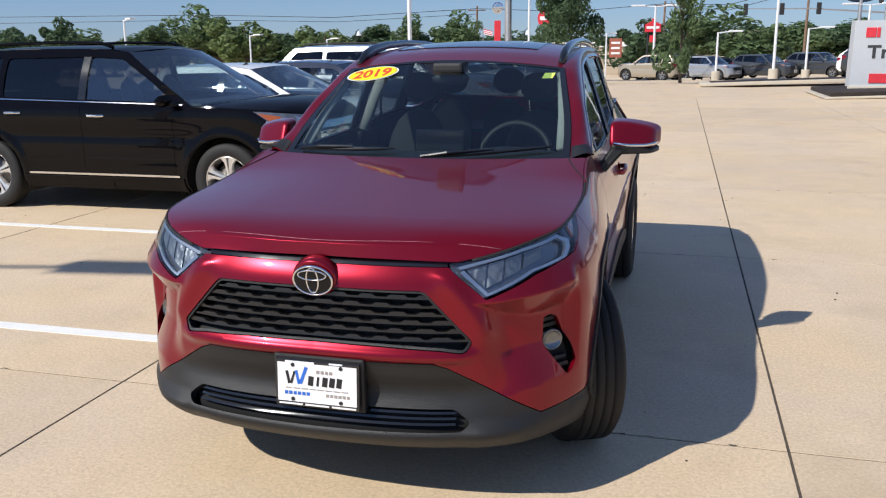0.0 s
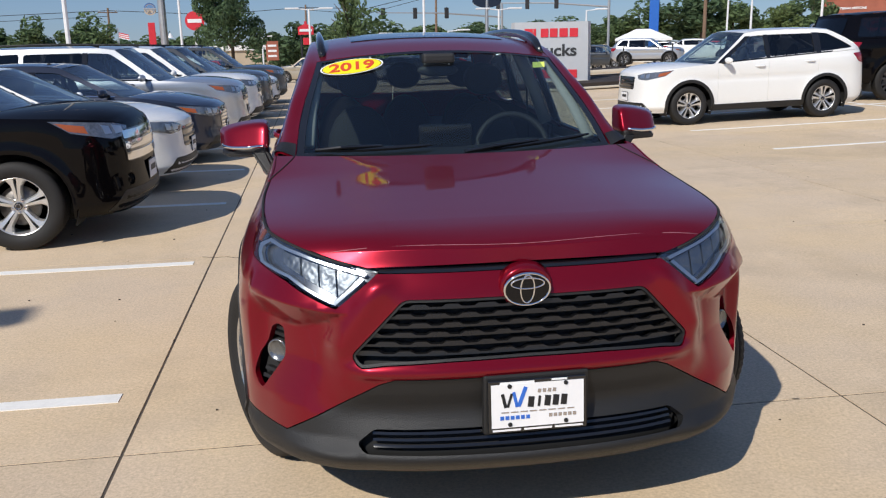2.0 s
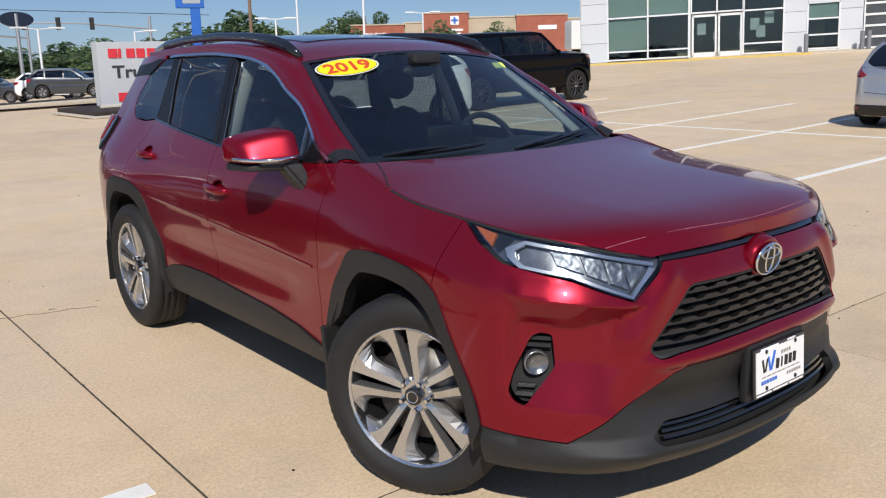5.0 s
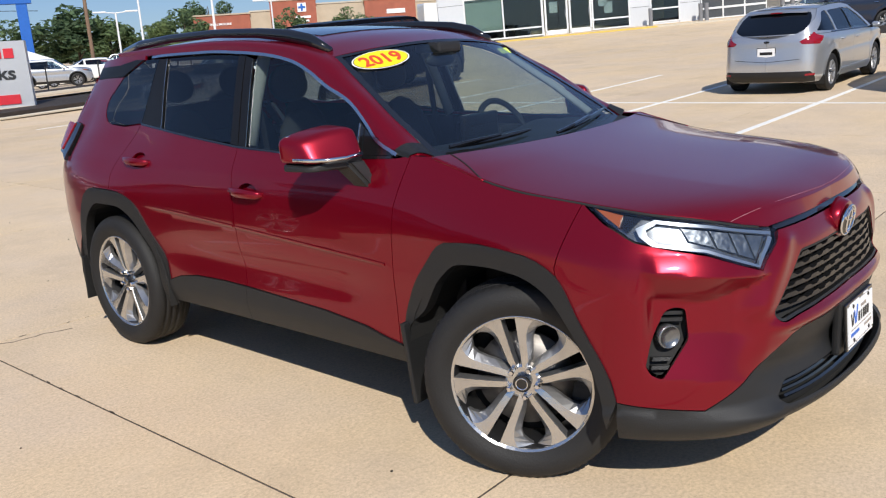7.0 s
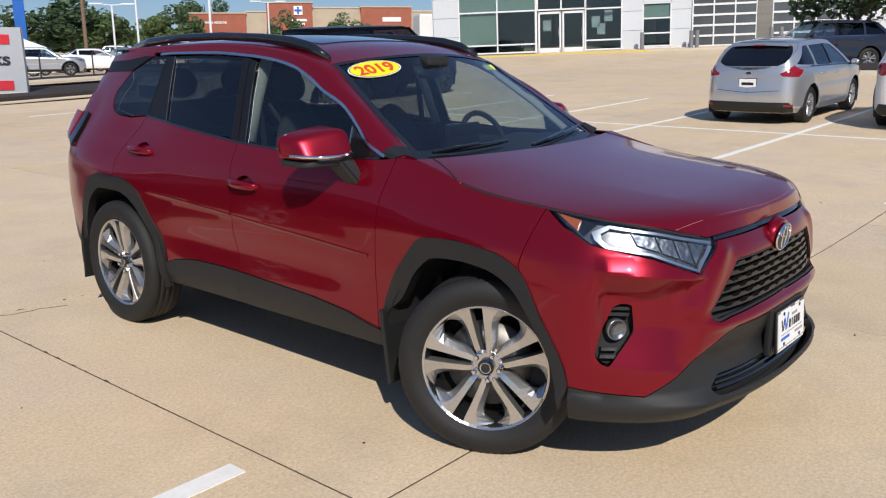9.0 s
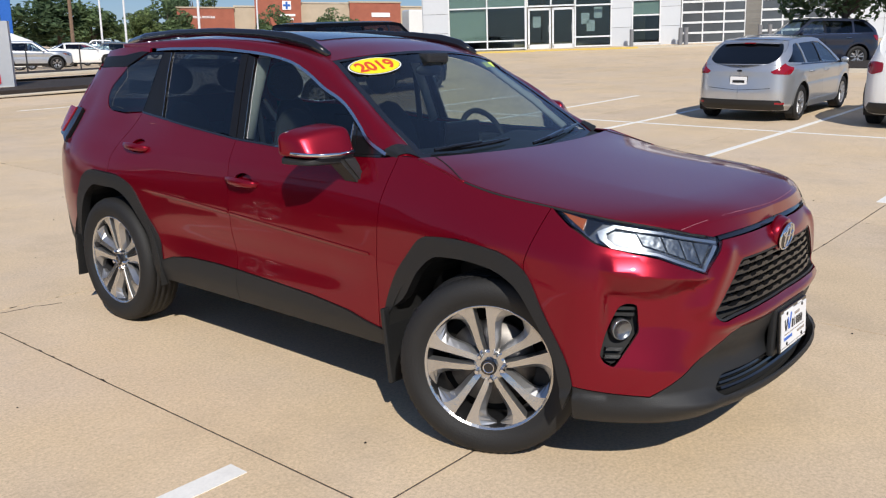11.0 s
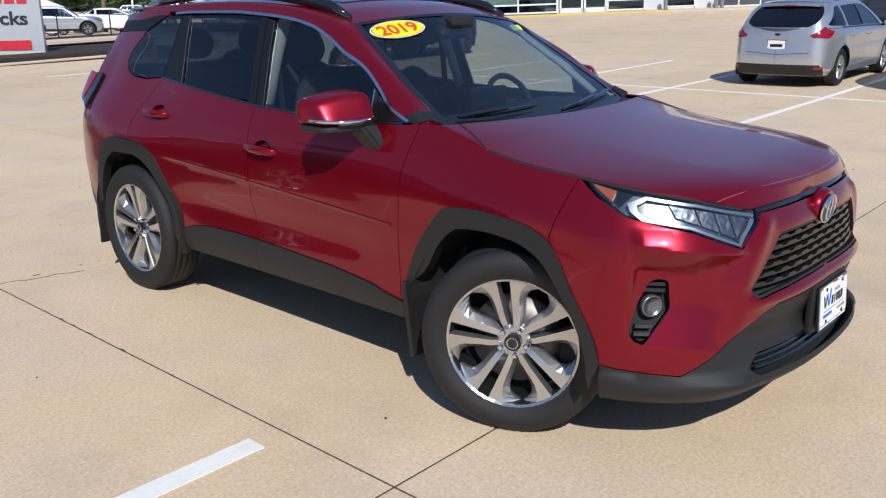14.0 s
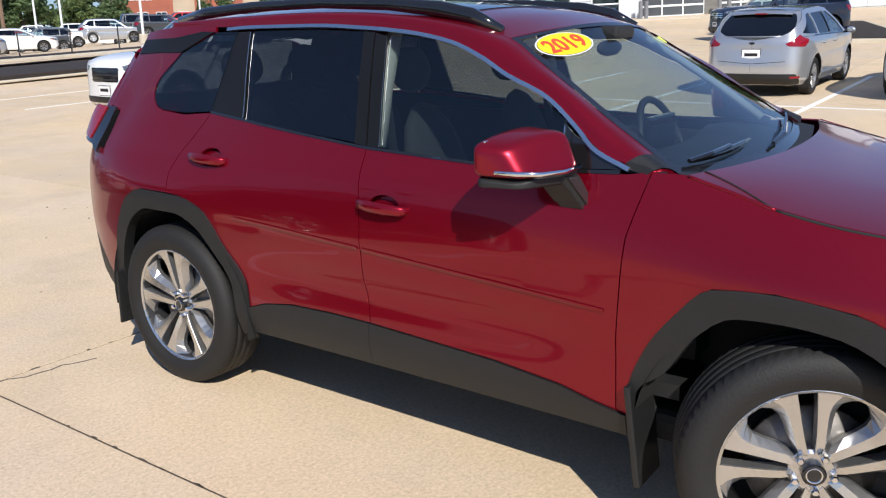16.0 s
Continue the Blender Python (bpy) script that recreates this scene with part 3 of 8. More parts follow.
for k in range(150):
    x, y = rng.uniform(-6.5, 6.0), rng.uniform(-5.0, 9.0)
    if abs(x) < 1.0 and -0.9 < y < 3.7:
        continue
    r_ = rng.uniform(0.003, 0.009)
    lathe([(0.0, 0.0), (r_, 0.001), (r_ * 0.8, r_ * 0.7), (0.0, r_ * 0.8)], 6, at=(x, y, float(rise(x))), bm=bm)
tagged(part("grit", bm, M["mulch"], None), "scattered dark grit and bits of leaf on the concrete", "debris", kind="stuff")

# ---- wheels ----
SPOKES = {
    "twin": ((0.19, 0.028, 0.105, 0.118), (0.30, 0.042, 0.138, 0.180), (0.45, 0.058, 0.158, 0.222), (0.60, 0.070, 0.178, 0.250), (0.72, 0.078, 0.202, 0.285), (0.81, 0.084, 0.238, 0.345), (0.875, 0.088, 0.280, 0.440), (0.915, 0.091, 0.315, 0.520), (0.972, 0.094, 0.372, 0.568)),
    "fat": ((0.19, 0.0, 0.080, 0.105), (0.35, 0.008, 0.105, 0.150), (0.55, 0.020, 0.125, 0.165), (0.72, 0.035, 0.155, 0.200), (0.86, 0.045, 0.230, 0.290), (0.972, 0.050, 0.330, 0.395)),
}


def wheel(parent, centre, r, rim_r, width, style, side, steer=0.0, alloy="alloy", spin=0.0):
    """side: +1 when the outer face looks to +x."""
    m = pose(*centre, 0, 0, steer) @ pose(0, 0, 0, 0, 0, 0 if side > 0 else 180)
    h = width / 2
    bm = lathe([(rim_r * 0.955, h * 0.76), (rim_r * 0.93, h * 0.55), (rim_r * 0.90, -h * 0.2), (rim_r * 0.93, -h * 0.8)], 40, "x")
    for f in [f for f in bm.faces if len(f.verts) > 4]:
        bm.faces.remove(f)
    w = part("wheel", bm, M["alloy_dark"] if style == "twin" else M[alloy], parent, smooth=True)
    w.matrix_basis = m
    bm = lathe([(rim_r, h * 0.70), (rim_r, h * 0.83), (rim_r * 0.985, h * 0.845), (rim_r * 0.955, h * 0.80), (rim_r * 0.95, h * 0.70)], 48, "x")
    for f in [f for f in bm.faces if len(f.verts) > 4]:
        bm.faces.remove(f)
    if style != "plain":
        part("rim_lip", bm, M[alloy], w)
    # tyre with grooved tread
    prof = [(rim_r * 0.99, -h * 0.8), (rim_r + 0.02, -h * 0.95), ((rim_r + r) / 2, -h * 1.02), (r - 0.025, -h * 0.93), (r - 0.006, -h * 0.80)]
    for k in (-0.48, -0.16, 0.16, 0.48):
        prof += [(r, (k - 0.13) * h), (r, (k - 0.035) * h), (r - 0.007, (k - 0.03) * h), (r - 0.007, (k + 0.03) * h), (r, (k + 0.035) * h)]
    prof += [(r, 0.66 * h), (r - 0.006, h * 0.80), (r - 0.025, h * 0.93), ((rim_r + r) / 2, h * 1.02), (rim_r + 0.022, h * 0.96), (rim_r + 0.012, h * 0.90), (rim_r * 0.99, h * 0.84)]
    segs = 144 if style == "twin" else 56
    bm = lathe(prof, segs, "x")
    for f in [f for f in bm.faces if len(f.verts) > 4]:
        bm.faces.remove(f)
    if style == "twin":
        bm.verts.ensure_lookup_table()
        for i, v in enumerate(bm.verts):
            rad = math.hypot(v.co.y, v.co.z)
            if abs(v.co.x) > h * 0.55 and rad > r - 0.0075 and (i % segs) % 2 == 0:
                v.co.y *= (r - 0.0095) / rad
                v.co.z *= (r - 0.0095) / rad
    part("tyre", bm, M["rubber"], w, "black grooved rubber tyre", True)
    # brake disc behind the spokes
    if style != "plain":
        part("brake_disc", lathe([(0.05, 0.0), (rim_r * 0.68, 0.0), (rim_r * 0.68, 0.02), (0.05, 0.02)], 32, "x"), M["steel"], w, "bare steel brake disc", True)
    part("brake_backing", lathe([(rim_r * 0.88, -h * 0.32), (0.02, -h * 0.32)], 24, "x"), M["dark"], w)
    n = {"twin": 5, "fat": 5, "five": 5, "black": 6, "plain": 5}[style]
    joined = bmesh.new() if style == "plain" else None
    face = h * 0.80
    for k in range(n):
        for s in (-1, 1):
            a0 = 2 * math.pi * k / n + math.pi / 2 + radians(spin)
            bm = joined or bmesh.new()
            rows = []
            cdir, t = Vector((0, math.cos(a0), math.sin(a0))), Vector((0, -math.sin(a0), math.cos(a0)))
            if style in SPOKES:
                # slot edge, face edge and window edge of one spoke, at fractions of the rim's radius
                for rf, i_, cr, o_ in SPOKES[style]:
                    rr, i_, cr, o_ = rf * rim_r, i_ * rim_r, cr * rim_r, o_ * rim_r
                    f = (rf - 0.17) / 0.80
                    ax = face - 0.030 + 0.028 * f ** 0.7
                    rows.append([bm.verts.new(cdir * ((math.sqrt(rr * rr - q * q) - rr) * f + rr) + t * (s * q) + Vector((ax + e, 0, 0))) for q, e in ((i_, -0.045), (i_, -0.003), (i_ + 0.0015, 0.0), (cr, -0.004), (o_, -0.030), (o_ * 0.99, -0.050))])
            else:
                for f, rr, wd, off in ((0.0, 0.055, 0.020, 0.010), (0.35, rim_r * 0.42, 0.017, 0.022), (1.0, rim_r * 0.96, 0.028, rim_r * 0.23)):
                    ax = face - 0.024 + 0.024 * f
                    c = cdir * rr + t * (s * off)
                    rows.append([bm.verts.new(c + t * wd * q + Vector((ax + e, 0, 0))) for q, e in ((-1.0, -0.034), (-1.0, -0.008), (-0.78, 0.0), (0.78, 0.0), (1.0, -0.008), (1.0, -0.034))])
            for a_, b_ in zip(rows, rows[1:]):
                for q in range(6):
                    bm.faces.new((a_[q], a_[(q + 1) % 6], b_[(q + 1) % 6], b_[q])).material_index = int(style == "twin" and q in (0, 3, 4, 5))
            bm.faces.new(rows[0][::-1])
            bm.faces.new(rows[-1])
            if style != "plain":
                bmesh.ops.recalc_face_normals(bm, faces=bm.faces)
                part("spoke", bm, M[alloy], w).data.materials.append(M["alloy_shade"])
    if style == "plain":
        bmesh.ops.recalc_face_normals(joined, faces=joined.faces)
        part("spokes", joined, M[alloy], w)
        return w
    part("hub", lathe([(0.068, face - 0.07), (0.066, face - 0.036), (0.056, face - 0.030), (0.0, face - 0.030)], 28, "x"), M[alloy], w, smooth=False)
    part("hub_cap", lathe([(0.033, face - 0.03), (0.033, face - 0.013), (0.029, face - 0.009), (0.0, face - 0.007)], 24, "x"), M["gloss_black"], w, "black centre cap")
    part("cap_ring", lathe([(0.024, face - 0.0085), (0.0225, face - 0.006), (0.0205, face - 0.006), (0.019, face - 0.0085)], 24, "x"), M["chrome"], w, smooth=True)
    for k in range(5):
        a = 2 * math.pi * (k + 0.5) / 5 + math.pi / 2 + radians(spin)
        part("lug_nut", lathe([(0.0115, face - 0.04), (0.0115, face - 0.012), (0.008, face - 0.008), (0.0, face - 0.008)], 6, "x", at=(0, 0.054 * math.cos(a), 0.054 * math.sin(a))), M["chrome"], w)
    return w


def oval(bm, cx, cz, rx, rz, t, y, n=36, dy=0.006):
    """A flat oval ring in the xz plane, facing -y."""
    prof = []
    for i in range(n):
        a = 2 * math.pi * i / n
        c, s = math.cos(a), math.sin(a)
        prof.append([bm.verts.new((cx + (rx + q) * c, y + e, cz + (rz + q) * s)) for q, e in ((-t, dy), (-t * 0.6, 0), (t * 0.6, 0), (t, dy))])
    for i in range(n):
        a, b = prof[i], prof[(i + 1) % n]
        for k in range(3):
            bm.faces.new((a[k], a[k + 1], b[k + 1], b[k]))


def disc(bm, cx, cz, rx, rz, y, n=36, bulge=0.0):
    mid = bm.verts.new((cx, y - bulge, cz))
    r1 = [bm.verts.new((cx + 0.6 * rx * math.cos(2 * math.pi * i / n), y - bulge * 0.7, cz + 0.6 * rz * math.sin(2 * math.pi * i / n))) for i in range(n)]
    r2 = [bm.verts.new((cx + rx * math.cos(2 * math.pi * i / n), y, cz + rz * math.sin(2 * math.pi * i / n))) for i in range(n)]
    for i in range(n):
        j = (i + 1) % n
        bm.faces.new((mid, r1[i], r1[j]))
        bm.faces.new((r1[i], r2[i], r2[j], r1[j]))


M["emblem"] = surface("emblem_black", (0.006, 0.006, 0.007), 0.25, spec=0.3)


# ---- the red crossover ----
def wing_line(x):
    return 0.797 + 0.13 * np.clip(np.asarray(x) - 0.60, 0, 0.3)


def wedge(x):
    """Height of the hollow under the wing: nothing at its tip, widening outwards."""
    return 0.008 + 0.046 * step(0.590, 0.66, x) + 0.042 * step(0.64, 0.78, x)


def ledge_line(x):
    return 0.580 + 0.17 * np.clip(np.asarray(x) - 0.513, 0, 0.4)


def crossover_extra(a, x, y, z):
    """Creases and hollows pressed into the skin, in metres inwards."""
    q = np.zeros_like(z)
    # door crease, rising to the rear
    zc = 0.727 + 0.058 * (y - 0.6)
    w = step(0.52, 0.75, y) * (1 - step(2.15, 2.4, y)) * step(0.7, 0.85, x)
    up, dn = z - zc, zc - z
    q -= w * 0.004 * np.where(up > 0, np.exp(-(up / 0.07) ** 2), 1 - step(0, 0.012, dn))
    q += w * 0.003 * np.where(dn > 0, step(0.0, 0.012, dn) * np.exp(-(dn / 0.10) ** 2), 0)
    # lower door scoop
    q += 0.014 * step(0.6, 0.9, y) * (1 - step(1.9, 2.3, y)) * np.exp(-((z - 0.60) / 0.08) ** 2) * step(0.7, 0.85, x)
    # shoulder line over the doors
    q -= 0.006 * step(0.7, 0.85, x) * step(0.4, 0.9, y) * np.exp(-((z - 1.035) / 0.035) ** 2)
    # wide rear haunch and front fender bulge over the arches
    q -= 0.014 * np.exp(-((y - 2.72) / 0.42) ** 2) * np.exp(-((z - 0.90) / 0.10) ** 2) * step(0.6, 0.8, x)
    q -= 0.012 * np.exp(-((y - 0.05) / 0.38) ** 2) * np.exp(-((z - 0.90) / 0.09) ** 2) * step(0.6, 0.8, x)
    # nose: the red bar under the grille, the shelf under the lamps
    front = 1 - step(-0.62, -0.40, y)
    q -= 0.022 * np.exp(-((z - 0.615) / 0.025) ** 2) * (1 - step(0.50, 0.62, x)) * front
    # wing under the lamps that ends in a point, hollow below it, then a flat face and a ledge that slopes out to the lower corner
    zw, zl, hw_ = wing_line(x), ledge_line(x), wedge(x)
    side = 1 - step(-0.555, -0.505, y)
    proud, deep = 0.022 * step(0.56, 0.64, x), 0.050 * step(0.580, 0.70, x)
    d_ = zw - z
    fold = np.where(d_ < 0, -proud * np.clip(1 + d_ / 0.065, 0, 1), -proud + (deep + proud) * np.clip(d_ / hw_, 0, 1))
    base_ = zw - hw_
    below = deep * (1 - 0.15 * np.clip((base_ - z) / np.maximum(base_ - zl, 0.01), 0, 1) - 0.85 * np.clip((zl - z) / 0.15, 0, 1))
    q += np.where(z > base_, fold, below) * side
    # rib beside the grille
    rib = np.abs((x - 0.47) * 0.85 + (z - 0.90) * 0.52)
    q -= 0.016 * np.exp(-(rib / 0.042) ** 2) * step(0.63, 0.70, z) * (1 - step(0.88, 0.92, z)) * front
    # lip along the foot of the bumper
    q -= 0.014 * (1 - step(0.350, 0.382, z)) * (1 - step(-0.34, -0.28, y)) * step(0.50, 0.60, x)
    # black lower bumper: hollow over a projecting lip
    q += 0.030 * np.exp(-((z - 0.475) / 0.06) ** 2) * (1 - step(0.50, 0.75, x)) * front
    q -= 0.018 * np.exp(-((z - 0.335) / 0.022) ** 2) * (1 - step(0.62, 0.80, x)) * front
    return q


def build_crossover():
    car = thing("crossover_suv", "deep red compact crossover parked on concrete, front wheels turned", "car", pose(0.012, 0, 0))
    plan = [(0, -0.905), (0.30, -0.893), (0.52, -0.845), (0.70, -0.748), (0.828, -0.603), (0.920, -0.425), (0.926, -0.05), (0.905, 0.55), (0.897, 1.5), (0.900, 2.1), (0.915, 2.70), (0.893, 3.15), (0.80, 3.44), (0.60, 3.58), (0.30, 3.65), (0, 3.67)]
    heights = [0.22, 0.32, 0.42, 0.58, 0.72, 0.84, 0.95, 1.05, 1.14, 1.24, 1.40, 1.58, 1.66]
    st = [
        (0, [0.13, 0.00, 0.030, 0.035, 0.050, 0.065, 0.130, 0.26, 0.40, 0.6, 0.8, 1.0, 1.1]),
        (2, [0.13, 0.01, 0.025, 0.030, 0.045, 0.060, 0.115, 0.24, 0.40, 0.6, 0.8, 1.0, 1.1]),
        (4, [0.09, 0.01, 0.008, 0.012, 0.010, 0.022, 0.060, 0.13, 0.25, 0.35, 0.45, 0.5, 0.5]),
        (5, [0.07, 0.025, 0.010, 0.010, 0.008, 0.022, 0.068, 0.138, 0.25, 0.32, 0.4, 0.45, 0.5]),
        (6, [0.07, 0.035, 0.016, 0.010, 0.006, 0.008, 0.040, 0.096, 0.18, 0.22, 0.30, 0.38, 0.42]),
        (7, [0.09, 0.045, 0.022, 0.022, 0.014, 0.014, 0.028, 0.060, 0.098, 0.135, 0.195, 0.275, 0.33]),
        (8, [0.09, 0.045, 0.022, 0.024, 0.014, 0.010, 0.020, 0.052, 0.092, 0.128, 0.185, 0.262, 0.32]),
        (9, [0.09, 0.045, 0.022, 0.022, 0.014, 0.010, 0.020, 0.055, 0.095, 0.135, 0.190, 0.268, 0.32]),
        (10, [0.08, 0.04, 0.012, 0.008, 0.004, 0.004, 0.020, 0.070, 0.130, 0.182, 0.235, 0.290, 0.33]),
        (11, [0.09, 0.05, 0.020, 0.010, 0.004, 0.004, 0.014, 0.060, 0.125, 0.190, 0.260, 0.330, 0.38]),
        (13, [0.14, 0.08, 0.04, 0.02, 0.01, 0.02, 0.03, 0.05, 0.07, 0.12, 0.24, 0.38, 0.42]),
        (15, [0.16, 0.09, 0.05, 0.03, 0.05, 0.06, 0.06, 0.07, 0.09, 0.15, 0.28, 0.42, 0.46]),
    ]
    S = Shell(plan, heights, st, crossover_extra)
    red, pl = M["red"], M["plastic"]
    Y = lambda y, z: (S.sy(y, z), z)
    X = lambda x, z: (S.fx(x, z), z)
    flip = lambda pts: [(-s, z) for s, z in pts]
    both = lambda half: half + [(-s, z) for s, z in half[::-1]]

    def crease(f):
        ys_ = np.linspace(0.58, 2.36, 60)
        return [f([Y(y, 0.727 + 0.058 * (y - 0.6) - d) for y in ys_]) for d in (0.0, 0.006, 0.012)]

    # shared cut lines on one half
    lamp_top = [X(0.46, 0.924), X(0.58, 0.948), X(0.70, 0.982), Y(-0.45, 1.012), Y(-0.27, 1.030)]
    hood_side = [Y(-0.27, 1.030), Y(-0.05, 1.050), Y(0.13, 1.078), Y(0.27, 1.115), Y(0.40, 1.150)]
    lamp_low = [Y(-0.27, 1.030), Y(-0.36, 0.975), Y(-0.47, 0.925), X(0.74, 0.880), X(0.592, 0.812), X(0.47, 0.905)]
    arch_f = [Y(-0.395, 0.30), Y(-0.373, 0.436), Y(-0.27, 0.63), Y(-0.175, 0.74), Y(-0.06, 0.785), Y(0.06, 0.795), Y(0.20, 0.785), Y(0.30, 0.715), Y(0.40, 0.57), Y(0.487, 0.484), Y(0.495, 0.30)]
    flare_f = [Y(-0.43, 0.410), Y(-0.414, 0.468), Y(-0.314, 0.645), Y(-0.22, 0.800), Y(-0.10, 0.855), Y(0.10, 0.872), Y(0.27, 0.855), Y(0.377, 0.755), Y(0.464, 0.629), Y(0.510, 0.498), Y(0.515, 0.40)]
    arch_r = [Y(2.29, 0.30), Y(2.302, 0.513), Y(2.40, 0.665), Y(2.50, 0.765), Y(2.62, 0.808), Y(2.80, 0.808), Y(2.92, 0.755), Y(3.01, 0.640), Y(3.06, 0.50), Y(3.08, 0.30)]
    flare_r = [Y(2.212, 0.44), Y(2.219, 0.532), Y(2.33, 0.69), Y(2.45, 0.845), Y(2.57, 0.885), Y(2.83, 0.893), Y(2.95, 0.845), Y(3.065, 0.690), Y(3.125, 0.50), Y(3.14, 0.42)]
    blk_top = [X(0.0, 0.592), X(0.42, 0.592), X(0.47, 0.572), X(0.768, 0.378), Y(-0.57, 0.386), Y(-0.43, 0.400)]
    low_lip = [(0.0, 0.262), X(0.45, 0.262), X(0.72, 0.266), Y(-0.42, 0.268)]
    grille = both([X(0.385, 0.838), X(0.552, 0.662), X(0.530, 0.628), X(0.45, 0.638), X(0.25, 0.646), (0.0, 0.648)])
    fog = [Y(-0.608, 0.610), Y(-0.594, 0.705), Y(-0.568, 0.710), Y(-0.545, 0.698), Y(-0.520, 0.60), Y(-0.516, 0.53), Y(-0.530, 0.503), Y(-0.560, 0.488)]
    slot = [X(0.455, 0.923), X(0.455, 0.916), (0.0, 0.916), (-X(0.455, 0.916)[0], 0.916), (-X(0.455, 0.923)[0], 0.923), (0.0, 0.923)]

    # red bumper cover across the nose
    xw = [0.56 + 0.012 * k for k in range(22)]
    foot_line = lambda x: wing_line(x) - wedge(x)
    wing = [[(sg * S.fx(x, float(ln(x)) - d), float(ln(x)) - d) for x in xw if (0.60 if ln is foot_line else 0.55) < x < (0.80 if ln is wing_line else 0.735)] for ln, d in ((wing_line, -0.004), (wing_line, 0.004), (foot_line, -0.004), (foot_line, 0.004), (ledge_line, -0.005), (ledge_line, 0.005)) for sg in (1, -1)]
    half = lamp_low[::-1][1:] + [Y(-0.215, 0.825)] + flare_f[3:0:-1] + [Y(-0.43, 0.400)]
    cover = [X(0.46, 0.916)] + half + blk_top[::-1][1:]
    loop = cover + [(-s, z) for s, z in cover[::-1][1:]]
    panel("bumper_cover", S, loop, red, car, holes=[soften(grille, 0.02), soften(fog, 0.012), soften(flip(fog), 0.012)], grid=0.014, depth=0.02, lines=wing)
    # black lower bumper with its intake
    intake = both([X(0.49, 0.418), X(0.545, 0.376), X(0.52, 0.352), (0.0, 0.350)])
    low = blk_top[1:] + [Y(-0.425, 0.268)] + low_lip[::-1][1:]
    loop = low + [(-s, z) for s, z in low[::-1][1:]]
    panel("lower_bumper", S, loop, pl, car, "matt black plastic lower bumper", holes=[soften(intake, 0.015)], grid=0.022, depth=0.03)
    panel("intake_backing", S, intake, M["dark"], car, grid=0.05, lift=-0.05, depth=0, gap=-0.07)
    for k in range(3):
        z0 = 0.362 + 0.018 * k
        bar = [X(0.50, z0), X(0.50, z0 + 0.008)]
        panel("intake_bar", S, [(-bar[0][0], z0), (bar[0][0], z0), (bar[1][0], z0 + 0.008), (-bar[1][0], z0 + 0.008)], M["gloss_black"], car, grid=0.04, lift=-0.018, depth=0.02, gap=0)

    # grille: backing and staggered honeycomb bars
    panel("grille_backing", S, grille, M["dark"], car, grid=0.04, lift=-0.055, depth=0, gap=-0.012)
    zr = [0.665 + 0.029 * k for k in range(6)]
    for k, z0 in enumerate(zr):
        xe = float(np.interp(z0, [0.63, 0.662, 0.838], [0.530, 0.547, 0.387])) - 0.004
        pts_t, pts_b = [], []
        n = 64
        for i in range(n + 1):
            x = -xe + 2 * xe * i / n
            ph = ((x / 0.105 + 0.5 * (k % 2)) % 1.0)
            dz = 0.0065 if ph < 0.55 else -0.0015
            pts_t.append((math.copysign(S.fx(abs(x), z0), x), z0 + 0.005 + dz))
            pts_b.append((math.copysign(S.fx(abs(x), z0), x), z0 - 0.0035))
        panel("grille_bar", S, pts_t + pts_b[::-1], M["grille"], car, grid=0.03, lift=-0.012, depth=0.03, gap=0)
    panel("grille_frame", S, soften(grille, 0.02), pl, car, holes=[inset(np.array(even(soften(grille, 0.02), 0.05)), 0.008)], grid=0.03, lift=-0.004, depth=0.03, gap=0.0)
    panel("grille_slot", S, slot, M["gloss_black"], car, "narrow black slot under the bonnet", grid=0.03, lift=-0.018, depth=0.0, gap=-0.004)
    # emblem: plain crossing ovals on a red boss
    bm = lathe([(0.103, 0.050), (0.099, 0.026), (0.095, 0.012), (0.090, 0.005), (0.085, 0.004), (0.0, 0.004)], 40, "y")
    bmesh.ops.scale(bm, vec=(1, 1, 0.79), verts=bm.verts)
    for v in bm.verts:
        v.co.z *= 1.08 if v.co.z > 0 and v.co.y > -0.004 else 1.0
    boss = part("emblem_boss", bm, red, car, "red boss round the emblem", True)
    boss.matrix_basis = pose(-0.004, -0.845, 0.862, 8) @ Matrix.Scale(0.87, 4)
    bm = bmesh.new()
    disc(bm, 0, 0, 0.083, 0.061, 0, bulge=0.004)
    em = part("emblem", bm, M["emblem"], boss, "dark oval emblem with chrome rings", True)
    em.matrix_basis = pose(0, -0.008, 0)
    bm = bmesh.new()
    oval(bm, 0, 0, 0.083, 0.061, 0.0042, -0.004)
    oval(bm, 0, 0.002, 0.025, 0.053, 0.0030, -0.007)
    oval(bm, 0, 0.024, 0.060, 0.020, 0.0030, -0.007)
    rg = part("emblem_ring", bm, M["chrome"], boss, smooth=True)
    rg.matrix_basis = pose(0, -0.008, 0)

    def cup_loop(sd, hy, hz):
        return [(sd * (S.sy(hy, hz) + 0.066 * math.cos(t)), hz + 0.004 + 0.034 * math.sin(t)) for t in np.linspace(0, 2 * math.pi, 24, endpoint=False)]

    for sd in (1, -1):
        f = (lambda p: p) if sd > 0 else flip
        # fender
        fender = f(hood_side + [Y(0.50, 1.150), Y(0.545, 0.96), Y(0.56, 0.637), Y(0.552, 0.405), Y(0.515, 0.40)] + flare_f[9:2:-1] + [Y(-0.215, 0.825)] + lamp_low[0:1])
        panel("fender", S, fender, red, car, grid=0.03)
        belt = [Y(0.575, 1.138), Y(0.78, 1.128), Y(1.05, 1.124), Y(1.60, 1.143)]
        belt_r = [Y(1.60, 1.143), Y(2.0, 1.178), Y(2.30, 1.208), Y(2.52, 1.227)]
